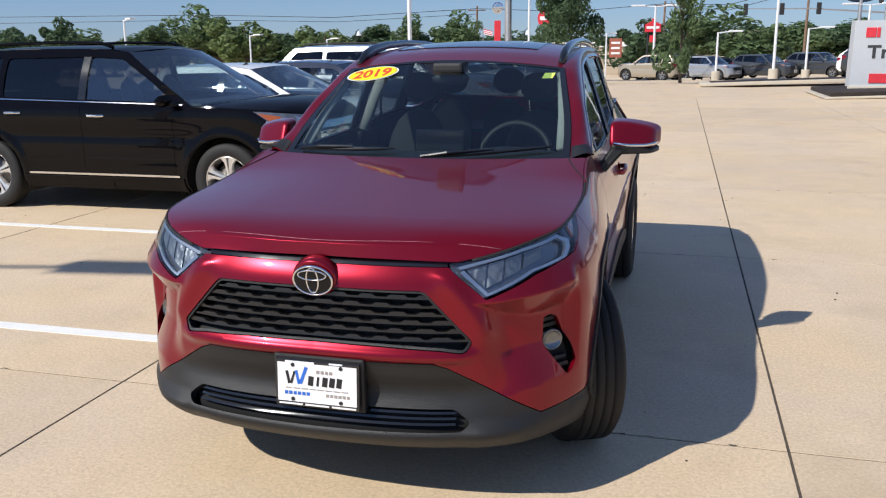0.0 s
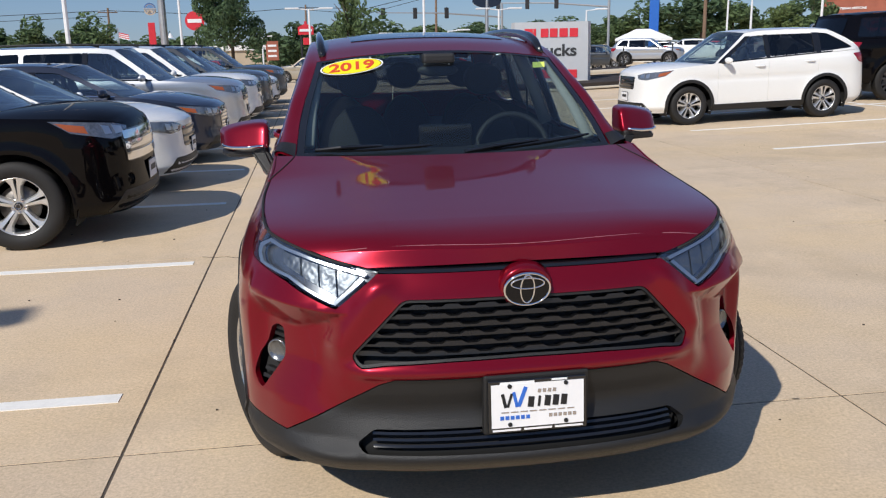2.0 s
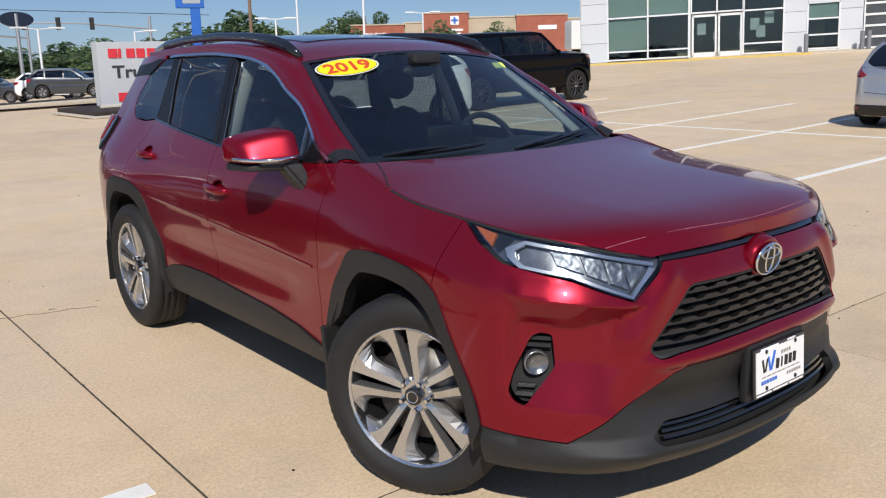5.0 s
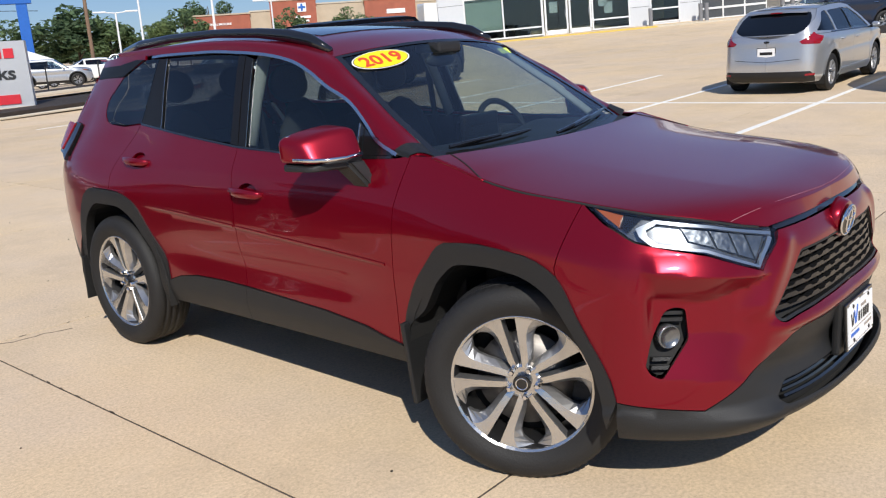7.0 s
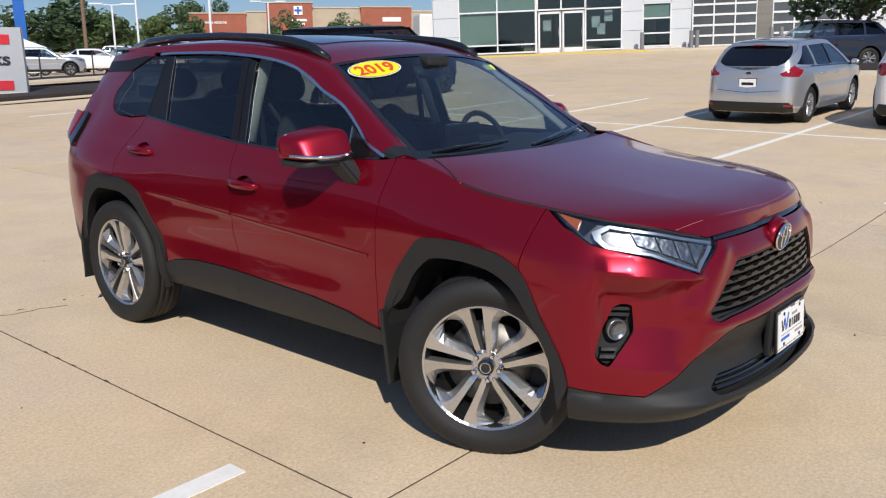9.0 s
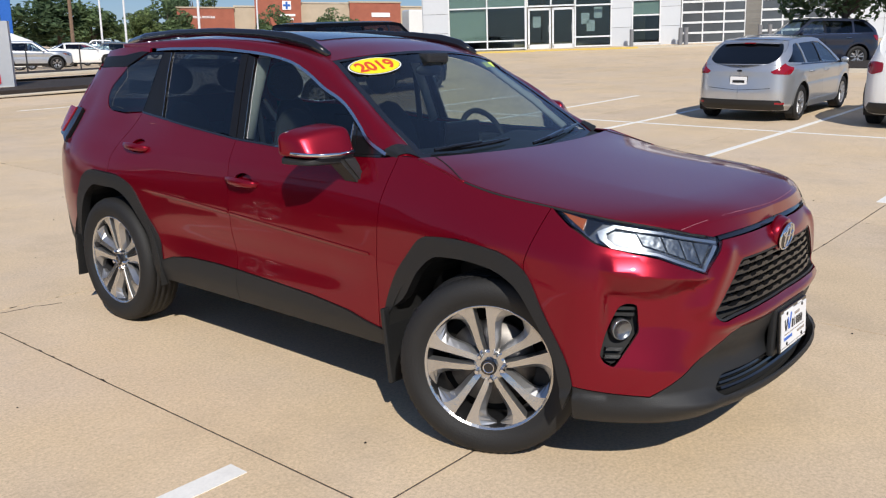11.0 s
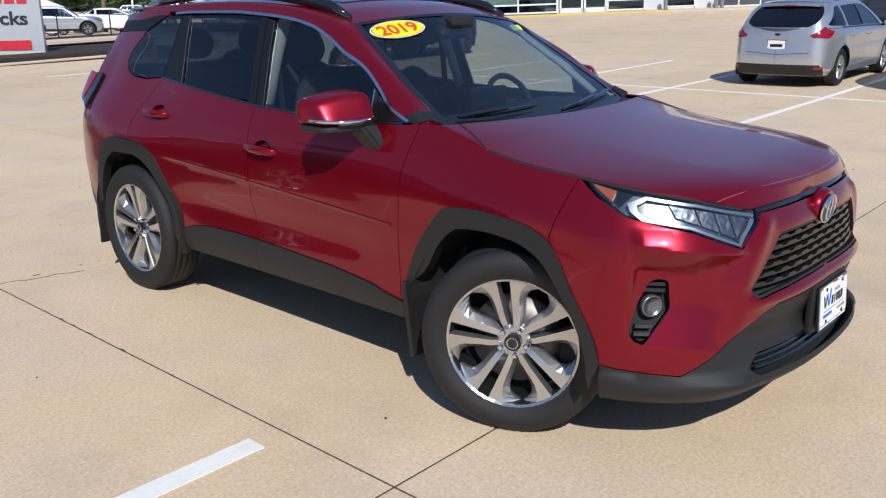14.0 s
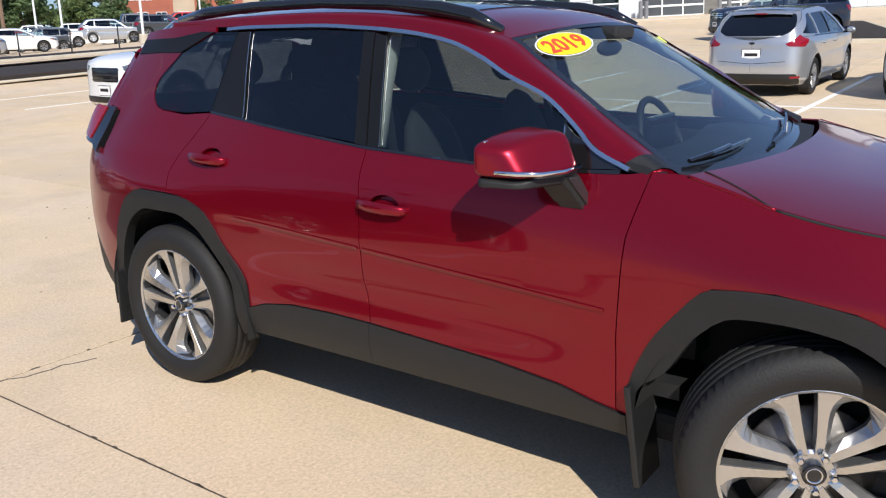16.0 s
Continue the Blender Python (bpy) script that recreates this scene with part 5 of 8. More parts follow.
        part("wing_edge", tube(run_, 0.0055, 8), red, car, "rolled red edge of the front wing", True)
        # the shut line's rear hook, its shade laid on the bonnet as a dark tube
        uu_ = np.array([1.0, 0.978, 0.955, 0.932, 0.912, 0.898]) * sd
        on = bonnet(uu_, np.array([0.835, 0.872, 0.905, 0.938, 0.968, 0.996]))
        part("bonnet_seal", tube([tuple(p_ + np.array((0, 0, 0.0005))) for p_ in on], 0.0030, 6), M["dark"], car, smooth=True)
    # clear film over the nose of the bonnet: only its edge shows
    film = []
    for u_ in np.linspace(-0.985, 0.985, 81):
        v_ = np.linspace(0.02, 0.45, 120)
        q_ = bonnet(np.full(120, u_), v_)
        w_ = q_[:, 1] + 0.778 - 0.25 * q_[:, 0] ** 2
        i_ = int(np.argmax(w_ > 0)) or 1
        k_ = min(1.0, max(0.0, -w_[i_ - 1] / (w_[i_] - w_[i_ - 1])))
        film.append(tuple(q_[i_ - 1] + (q_[i_] - q_[i_ - 1]) * k_ + np.array((0, 0, 0.0004))))
    film = np.array(film)
    film[8:-8] = np.array([film[i - 8:i + 9].mean(0) + (0, 0, 0.0013) for i in range(8, len(film) - 8)])
    part("film_edge", tube(film.tolist(), 0.0011, 5), M["film"], car, "pale edge of a clear protective film", True)
    # black scuttle with wipers
    def scuttle(u, v):
        a = np.stack([u * 0.735, 0.400 - 0.085 * (1 - u * u), 1.128 - 0.035 * (1 - u * u)], -1)
        b = np.stack([u * 0.715, 0.520 - 0.09 * (1 - u * u), 1.150 - 0.045 * (1 - u * u)], -1)
        return a + (b - a) * v[:, None]
    sheet("scuttle", scuttle, 31, 4, M["dash"], car, "black plastic scuttle below the windscreen", u=(-1, 1))
    WB = path3([(0.715, 0.455, 1.133), (0.702, 0.60, 1.225), (0.690, 0.69, 1.278), (0.662, 0.83, 1.365), (0.630, 0.97, 1.448), (0.600, 1.11, 1.528)])
    def screen(u, v):
        e = WB(v)
        k = (1 - u * u)
        return np.stack([u * (e[:, 0] - 0.004), e[:, 1] - (0.10 - 0.03 * v) * k, e[:, 2] - (0.030 - 0.075 * v) * k - 0.004], -1)
    sheet("windscreen", screen, 41, 25, M["windshield"], car, "clear windscreen", u=(-1, 1))
    def band(a, b):
        return lambda u, v: screen(u, a + (b - a) * v) + np.array((0, -0.002, 0.003))
    sheet("screen_band", band(-0.0, 0.045), 41, 3, M["gloss_black"], car, "black band along the windscreen", u=(-1, 1))
    sheet("screen_band", band(0.975, 1.0), 41, 3, M["gloss_black"], car, u=(-1, 1))
    for sd in (-1, 1):
        sheet("screen_band", lambda u, v, sd=sd: screen(sd * (0.955 + 0.045 * u), v) + np.array((0, -0.002, 0.003)), 3, 25, M["gloss_black"], car, flip=sd < 0)
    for x0, x1 in ((-0.62, -0.12), (0.02, 0.62)):
        pa = screen(np.linspace(x0 / 0.70, x1 / 0.70, 8), np.linspace(0.05, 0.11, 8)) + np.array((0, -0.012, 0.016))
        wp = part("wiper", tube(pa.tolist(), [0.008, 0.011, 0.012, 0.012, 0.012, 0.011, 0.010, 0.005], 6, squash=(0.7, 1)), M["gloss_black"], car, "black wiper")
        part("wiper_arm", tube([pa[0].tolist(), (pa[0] + (pa[3] - pa[0]) * 0.5 + np.array((0, -0.02, 0.012))).tolist(), (pa[4] + np.array((0, 0, 0.012))).tolist()], 0.008, 6), M["gloss_black"], wp)
    # roof
    RB = path3([(0.600, 1.11, 1.528), (0.590, 1.30, 1.580), (0.585, 1.55, 1.612), (0.582, 1.80, 1.628), (0.580, 2.05, 1.632), (0.575, 2.40, 1.624), (0.565, 2.92, 1.596)])
    def roof(u, v):
        e = RB(v)
        k = 1 - np.abs(u) ** 2.4
        fr = (1 - step(0.0, 0.4, v))
        return np.stack([u * e[:, 0], e[:, 1] - 0.070 * k * fr, e[:, 2] + 0.040 * k], -1)
    sheet("roof", roof, 41, 50, red, car, "red roof panel", depth=0.01, u=(-1, 1))
    def hatch(u, v):
        return roof(u * 0.70, 0.17 + 0.30 * v) + np.array((0, 0, 0.004))
    sheet("sunroof", hatch, 21, 12, M["gloss_black"], car, "black glass sunroof", depth=0.004, u=(-1, 1))
    # tail: spoiler, rear window, tailgate, bumper
    def spoiler(u, v):
        e = np.stack([u * (0.565 - 0.02 * v), 2.92 + 0.27 * v + 0.05 * v * (1 - u * u), 1.596 + 0.040 * (1 - np.abs(u) ** 2.4) - 0.06 * v], -1)
        return e
    sheet("spoiler", spoiler, 31, 8, red, car, "red roof spoiler", depth=0.04, u=(-1, 1))
    top = [(S.rx(0.50, 1.50), 1.50), (S.rx(0.62, 1.26), 1.26)]
    panel("rear_window", S, [top[0], (S.end, 1.51), (-0.0 + S.end, 1.24), top[1]], M["glass_rear"], car, grid=0.06, lift=0.002, depth=0.01)
    for sd in (1, -1):
        f = (lambda p: p) if sd > 0 else flip
        tg = [(S.end, 1.24), top[1], top[0], Y(3.22, 1.44), Y(3.32, 1.225), Y(3.36, 1.07), Y(3.36, 0.60), (S.rx(0.5, 0.60), 0.60), (S.end, 0.60)]
        panel("tailgate", S, f(tg), red, car, grid=0.05)
        panel("rear_bumper", S, f([Y(3.14, 0.42), Y(3.36, 0.60), (S.end, 0.60), (S.end, 0.26), (S.rx(0.6, 0.26), 0.26), Y(3.14, 0.28)]), pl, car, "black rear bumper", grid=0.05, depth=0.03)
        if sd < 0:
            panel("rear_window", S, [(-s, z) for s, z in [top[0], (S.end, 1.51), (S.end, 1.24), top[1]]], M["glass_rear"], car, grid=0.06, lift=0.002, depth=0.01)
    # underside
    part("underbody", box(1.50, 3.75, 0.10, (0, 1.50, 0.32), 0.03), M["dark"], car)
    bm = bmesh.new()
    run_ = [S.at(s_, 0.275, -0.012)[0] for s_ in np.linspace(-S.sy(-0.44, 0.275), S.sy(-0.44, 0.275), 40)]
    lo_v, hi_v = [[bm.verts.new((p_[0], p_[1], z_)) for p_ in run_] for z_ in (0.275, 0.295)]
    bm.faces.new(lo_v), bm.faces.new(hi_v[::-1])
    for i in range(40):
        j = (i + 1) % 40
        bm.faces.new((lo_v[i], hi_v[i], hi_v[j], lo_v[j]))
    bmesh.ops.recalc_face_normals(bm, faces=bm.faces)
    part("under_tray", bm, M["dark"], car)
    part("bulkhead", box(1.30, 0.06, 0.55, (0, 0.42, 0.80), 0.01), M["dark"], car)
    build_cabin(car, screen)
    # front plate with dealer card: lettering shown as plain bars
    pm = pose(0.018, -0.898, 0.500, 90 - 4, 0, 0)
    pf = part("plate_frame", box(0.315, 0.170, 0.012, (0, 0, 0), 0.004), M["gloss_black"], car, "black number plate frame")
    pf.matrix_basis = pm
    part("plate_card", box(0.296, 0.140, 0.004, (0, 0.002, 0.007), 0.0), M["white"], pf, "white dealer card with dark and blue bars")
    strokes = [("ink", -0.108, 0.020, 0.010, 0.046, 0.22), ("ink", -0.090, 0.020, 0.008, 0.046, -0.30), ("blue_ink", -0.072, 0.022, 0.010, 0.050, 0.22), ("blue_ink", -0.050, 0.030, 0.012, 0.066, -0.36)]
    strokes += [("ink", -0.022 + 0.0265 * k, 0.012, 0.019 if k != 1 else 0.008, 0.034, -0.12) for k in range(5)]
    strokes += [("satin", 0.005 + 0.016 * k, 0.046, 0.011, 0.012, -0.12) for k in range(4)]
    strokes += [("satin", -0.105 + 0.030 * k, -0.018, 0.024, 0.004, 0.0) for k in range(8)]
    strokes += [("blue_ink", -0.115 + 0.0165 * k, -0.036, 0.012, 0.012, 0.0) for k in range(6)] + [("satin", 0.040 + 0.0155 * k, -0.036, 0.011, 0.011, 0.0) for k in range(6)]
    for name, x, y, w, h, lean in strokes:
        part("print_bar", box(w, h, 0.002, (x, y, 0.0095), 0.0, turn=Matrix.Rotation(lean, 3, "Z")), M[name], pf)
    for x, y, w, h in ((-0.065, 0.072, 0.11, 0.014), (0.07, 0.078, 0.05, 0.006), (0.07, 0.068, 0.05, 0.005), (-0.10, -0.077, 0.09, 0.006), (0.0, -0.077, 0.09, 0.006), (0.10, -0.077, 0.09, 0.006)):
        part("print_bar", box(w, h, 0.002, (x, y, 0.0065)), M["white"], pf)
    for x in (-0.09, 0.09):
        for y in (0.066, -0.058):
            part("screw", lathe([(0.007, 0.008), (0.007, 0.012), (0.0, 0.013)], 10, at=(x, y, 0)), M["ink"], pf)
    part("plate_bracket", box(0.34, 0.03, 0.20, (0.018, -0.872, 0.50), 0.01), pl, car)
    # year sticker on the glass, read from outside
    c = screen(np.array([-0.70]), np.array([0.88]))[0]
    ex = screen(np.array([-0.66]), np.array([0.88]))[0] - screen(np.array([-0.74]), np.array([0.88]))[0]
    ev = screen(np.array([-0.70]), np.array([0.93]))[0] - screen(np.array([-0.70]), np.array([0.83]))[0]
    ex, ev = Vector(ex).normalized(), Vector(ev).normalized()
    nz = ex.cross(ev).normalized()
    ev = nz.cross(ex)
    mt = Matrix((ex, ev, nz)).transposed().to_4x4()
    mt.translation = Vector(c) + nz * 0.006
    bm = lathe([(0.110, 0.0), (0.110, 0.001), (0.0, 0.0012)], 40)
    bmesh.ops.scale(bm, vec=(1.42, 0.60, 1), verts=bm.verts)
    stk = part("year_sticker", bm, M["white"], car, "yellow oval sticker with a red year")
    stk.matrix_basis = mt @ pose(0, 0, 0, 0, 0, 3)
    for rad, zz, mm in ((0.104, 0.0016, "ink"), (0.1015, 0.0022, "yellow")):
        bm = lathe([(rad, zz), (0.0, zz + 0.0002)], 40)
        bmesh.ops.scale(bm, vec=(1.43, 0.60, 1), verts=bm.verts)
        part("sticker_face", bm, M[mm], stk)
    text_part("year", "2019", 0.098, M["red_ink"], stk, pose(0, -0.033, 0.0032), bold=0.0025, wide=1.15)
    c = screen(np.array([0.86]), np.array([0.90]))[0]
    mt2 = mt.copy()
    mt2.translation = Vector(c) + nz * -0.006
    nt_ = part("note", box(0.060, 0.050, 0.001), M["lime"], car, "small lime note behind the windscreen")
    nt_.matrix_basis = mt2 @ pose(0, 0, 0, 0, 0, -6)
    return car


def text_part(name, words, size, material, parent, m, bold=0.0, wide=1.0, depth=0.0008):
    cu = bpy.data.curves.new(name, "FONT")
    cu.body, cu.size, cu.align_x, cu.extrude, cu.offset = words, size, "CENTER", depth, bold
    ob = bpy.data.objects.new("letters", cu)
    scene.collection.objects.link(ob)
    me = bpy.data.meshes.new_from_object(ob.evaluated_get(bpy.context.evaluated_depsgraph_get()))
    bpy.data.objects.remove(ob)
    me.transform(Matrix.Diagonal((wide, 1, 1, 1)))
    t = mesh_part(name, me, material, parent)
    t.matrix_basis = m
    return t


def build_cabin(car, screen):
    """Dashboard, wheel, seats and lining seen through the glass."""
    def dash(u, v):
        x = u * 0.70
        y = 0.44 - 0.08 * (1 - u * u) + 0.42 * v
        z = 1.075 + 0.055 * np.sin(np.pi * np.clip(v, 0, 1) * 0.8) - 0.12 * step(0.85, 1.0, v) + 0.03 * np.exp(-((x - 0.37) / 0.18) ** 2) * step(0.4, 0.8, v)
        return np.stack([x, y, z], -1)
    sheet("dashboard", dash, 41, 14, M["dash"], car, "black dashboard", depth=0.25, u=(-1, 1))
    part("display", box(0.26, 0.03, 0.13, (0.0, 0.80, 1.16), 0.01), M["gloss_black"], car, "black centre display")
    bm = bmesh.new()
    ring = [(0.37 + 0.185 * math.cos(a), 0.93 + 0.075 * math.sin(a), 1.075 + 0.17 * math.sin(a)) for a in np.linspace(0, 2 * math.pi, 40, endpoint=False)]
    tube(ring, 0.016, 8, bm, closed=True)
    sw = part("steering_wheel", bm, M["dash"], car, "black steering wheel", True)
    part("wheel_hub", box(0.15, 0.05, 0.12, (0.37, 0.92, 1.065), 0.02), M["dash"], sw)
    for dx in (-0.12, 0.12):
        part("wheel_spoke", box(0.14, 0.022, 0.035, (0.37 + dx, 0.93, 1.06), 0.008), M["satin"], sw)
    for x in (-0.37, 0.37):
        seat("front_seat", car, x, 1.35)
    for x in (-0.42, 0.0, 0.42):
        seat("rear_seat", car, x, 2.30, 0.94)
    def lining(u, v):
        return np.stack([u * 0.56, 1.12 + 1.9 * v, 1.575 + 0.045 * (1 - u * u) * (1 - 0.6 * v) - 0.0 * v - 0.045 * (1 - step(0, 0.2, v))], -1)
    sheet("headlining", lining, 12, 8, M["liner"], car, "pale grey headlining", u=(-1, 1), flip=True)
    for sd in (-1, 1):
        tube_ = tube([(sd * 0.660, 0.60, 1.16), (sd * 0.640, 0.80, 1.30), (sd * 0.605, 1.02, 1.44), (sd * 0.575, 1.16, 1.53)], 0.022, 8, squash=(1.4, 0.8))
        part("pillar_lining", tube_, M["liner"], car, smooth=True)
        tube_ = tube([(sd * 0.725, 1.60, 1.14), (sd * 0.655, 1.62, 1.34), (sd * 0.560, 1.64, 1.55)], 0.036, 8, squash=(0.5, 1.0))
        part("pillar_lining", tube_, M["liner"], car, smooth=True)
        part("door_card", box(0.03, 1.0, 0.62, (sd * 0.755, 1.08, 0.77), 0.01), M["dash"], car)
        part("door_card", box(0.03, 0.95, 0.66, (sd * 0.745, 2.05, 0.80), 0.01), M["dash"], car)
        part("belt", tube([(sd * 0.62, 1.66, 1.42), (sd * 0.62, 1.62, 1.1), (sd * 0.62, 1.55, 0.8)], 0.022, 6, squash=(1, 0.15)), M["dash"], car)
    part("rear_mirror", rounded(box(0.25, 0.05, 0.075, (0.0, 1.02, 1.475), 0), 2), M["dash"], car, "black rear view mirror", True)
    part("sensor_pod", box(0.16, 0.16, 0.05, (0.0, 1.03, 1.535), 0.015), M["dash"], car)
    part("cabin_floor", box(1.5, 2.9, 0.05, (0, 1.85, 0.45)), M["dash"], car)
    part("load_cover", box(1.2, 0.75, 0.02, (0, 2.95, 1.05)), M["dash"], car)


def seat(name, car, x, y, wide=1.0):
    bm = box(0.50 * wide, 0.50, 0.20, (x, y - 0.05, 0.66), 0)
    st = part(name, rounded(bm, 2), M["seat"], car, "black cloth seat", True)
    bm = box(0.50 * wide, 0.15, 0.68, (x, y + 0.24, 1.00), 0, turn=Matrix.Rotation(-0.28, 3, "X"), taper=0.84)
    part("backrest", rounded(bm, 2), M["seat"], st, smooth=True)
    bm = box(0.28, 0.12, 0.22, (x, y + 0.37, 1.40), 0, turn=Matrix.Rotation(-0.15, 3, "X"))
    part("headrest", rounded(bm, 2), M["seat"], st, smooth=True)


crossover = build_crossover()

# ---- other cars ----
def motor_car(name, label, spec, paint, m, group="", grid=0.06, wheel_style="five", alloy="alloy_grey"):
    """A parked car from its main sizes, nose towards -y, front axle at y 0. Returns the thing and its skin."""
    g = spec.get
    fo, wb, ro, hw, tr = g("fo"), g("wb"), g("ro"), g("hw"), g("tr")
    zs, zb0, zb1, zh, zr = g("zs", 0.24), g("zb0"), g("zb1"), g("zh"), g("zr")
    yc, yw, yr, yg, tw = g("yc"), g("yw"), g("yr"), g("yg"), g("tw", 0.24)
    cuts = g("cuts")
    end = wb + ro
    far = grid >= 0.09
    if far:
        wheel_style = "plain"
    car = thing(name, label, "car", m, group)
    body = M[paint]
    plan = [(0, -fo), (0.45 * hw, -fo + 0.03), (0.75 * hw, -fo + 0.13), (0.93 * hw, -fo + 0.36), (hw, -fo + 0.80), (hw, 0.35 * wb), (hw, 0.7 * wb), (hw, wb + 0.2), (0.95 * hw, end - 0.36), (0.78 * hw, end - 0.11), (0.42 * hw, end - 0.02), (0, end)]
    zb = (zb0 + zb1) / 2
    hs = [zs, zs + 0.12, zs + 0.40 * (zb - zs), zs + 0.62 * (zb - zs), zs + 0.80 * (zb - zs), zs + 0.92 * (zb - zs), zb, (zb + zr) / 2, zr + 0.02]
    flat = [0.08, 0.02, 0.008, 0.010, 0.004, 0.012, 0.045, 0.045 + tw * 0.40, 0.05 + tw]
    fr = [0.10, 0.0, 0.02, 0.03, 0.06, 0.12, 0.22, 0.5, 0.8]
    co = [0.08, 0.0, 0.0, 0.0, 0.02, 0.06, 0.13, 0.3, 0.5]
    rc = [0.12, 0.01, 0.0, 0.01, 0.02, 0.03, 0.06, 0.05 + tw * 0.5, 0.05 + tw]
    rr_ = [0.14, 0.01, 0.0, 0.03, 0.05, 0.05, 0.08, 0.20, 0.35]
    def extra(a, x, y, z):
        q = 0.010 * np.exp(-((z - zs - 0.62 * (zb - zs)) / 0.05) ** 2) * step(0.2, 0.5, y) * (1 - step(wb - 0.4, wb, y))
        for cy in (0.0, wb):
            q = q - 0.016 * np.exp(-((np.hypot(y - cy, z - tr) - tr - 0.09) / 0.05) ** 2) * step(0.5 * hw, 0.8 * hw, x)
        return q
    S = Shell(plan, hs, [(0, fr), (2, fr), (3, co), (4, flat), (6, flat), (7, flat), (9, rc), (11, rr_)], extra)
    Y = lambda y, z: (S.sy(y, z), z)
    X = lambda x, z: (S.fx(x, z), z)
    R = lambda x, z: (S.rx(x, z), z)
    belt = lambda y: float(np.interp(y, [yc, yg], [zb0, zb1]))
    flip = lambda p: [(-s, z) for s, z in p]
    ar = tr + 0.065
    def arch(cy):
        a0 = math.asin((tr - zs) / ar)
        return [Y(cy + ar * math.cos(t), tr + ar * math.sin(t)) for t in np.linspace(-a0, math.pi + a0, 18)]
    edge = [X(0.58 * hw, zh), Y(-fo + 0.42, zh + 0.05), Y(-fo + 0.42 + 0.5 * (yc + fo - 0.42), (zh + 0.05) * 0.4 + zb0 * 0.6), Y(yc - 0.06, zb0)]
    half = edge + [Y(cuts[0], belt(cuts[0])), Y(cuts[0], zs)] + arch(0.0) + [X(0.7 * hw, zs)]
    panel("front_body", S, half + flip(half[::-1]), body, car, grid=grid)
    low = g("low", zs + 0.14)
    for sd in (1, -1):
        f = (lambda p: p) if sd > 0 else flip
        for a, b, nm in ((cuts[0], cuts[1], "front_door"), (cuts[1], cuts[2], "rear_door")):
            if b + 0.02 > wb - ar:
                lo = [Y(wb - ar * math.cos(t), tr + ar * math.sin(t)) for t in np.linspace(math.acos(max(-1, min(1, (wb - b) / ar))), -math.asin((tr - zs) / ar), 10)]
                lp = [Y(a, belt(a)), Y(b, belt(b))] + lo + [Y(a, zs)]
            else:
                lp = [Y(a, belt(a)), Y(b, belt(b)), Y(b, zs), Y(a, zs)]
            d = panel(nm, S, f(lp), body, car, grid=grid)
            if far:
                continue
            hy, hz = b - 0.17, belt(b) - 0.13
            q = S.at(sd * S.sy(hy, hz), hz)[0]
            part("handle", tube([(q[0] - sd * 0.01, hy - 0.1, hz), (q[0] + sd * 0.03, hy - 0.05, hz), (q[0] + sd * 0.03, hy + 0.06, hz), (q[0] - sd * 0.01, hy + 0.1, hz)], 0.013, 6), M["chrome"] if g("bright") else body, d)
        arc = arch(wb)
        if cuts[2] > wb - ar:
            t0 = math.acos(max(-1, min(1, (cuts[2] - wb) / ar)))
            arc = [Y(wb + ar * math.cos(t), tr + ar * math.sin(t)) for t in np.linspace(-math.asin((tr - zs) / ar), t0, 14)]
        else:
            arc = arc + [Y(cuts[2], zs)]
        panel("rear_body", S, f([Y(cuts[2], belt(cuts[2])), Y(yg, zb1), Y(end - 0.3, zb1), R(0.5 * hw, zb1), (S.end, zb1), (S.end, zs), R(0.6 * hw, zs)] + arc), body, car, grid=grid)
        # upper side with window openings
        yA = lambda z: float(np.interp(z, [zb0, zr - 0.04], [yc, yw]))
        yC = lambda z: float(np.interp(z, [zb1, zr - 0.04], [yg, yr]))
        top = [Y(yw, zr - 0.04), Y(yw + 0.25, zr - 0.008), Y((yw + yr) / 2, zr), Y(yr - 0.25, zr - 0.012), Y(yr, zr - 0.04)]
        bl = [Y(y, belt(y)) for y in np.linspace(yg, yc, 12)]
        z1 = zr - 0.085
        ops = []
        wins = [(None, cuts[1] - 0.035, "glass_dark" if g("tinted") else "glass_car"), (cuts[1] + 0.035, min(cuts[2] - 0.03, yC(z1) - 0.12), "glass_dark")]
        if yC(zb1) - cuts[2] > 0.35:
            wins.append((cuts[2] + 0.04, None, "glass_dark"))
        for a, b, gm in wins:
            if a is None:
                lp = [(yA(belt(yc) + 0.03) + 0.16, belt(yc) + 0.03), (b, belt(b) + 0.03), (b, z1), (yA(z1) + 0.13, z1 - 0.02), (yA((zb + z1) / 2) + 0.13, (zb + z1) / 2)]
            elif b is None:
                e0, e1 = yC(zb1) - 0.22, yC(z1) - 0.13
                lp = [(a, belt(a) + 0.03), (e0, belt(e0) + 0.05), (max(e1, a + 0.08), z1 - 0.02), (a, z1)]
            else:
                lp = [(a, belt(a) + 0.03), (b if b < yC(zb1) - 0.2 else yC(zb1) - 0.2, belt(b) + 0.03), (min(b, yC(z1) - 0.10), z1 - 0.01), (a, z1)]
            ops.append((f(soften([Y(*p) for p in lp], 0.05)), gm))
        panel("roof_side", S, f(bl + top), body, car, holes=[o for o, _ in ops], grid=grid, depth=0.015)
        for o, gm in ops:
            panel("window", S, o, M[gm], car, grid=grid * 1.5, lift=-0.012, depth=0.0, gap=-0.004)
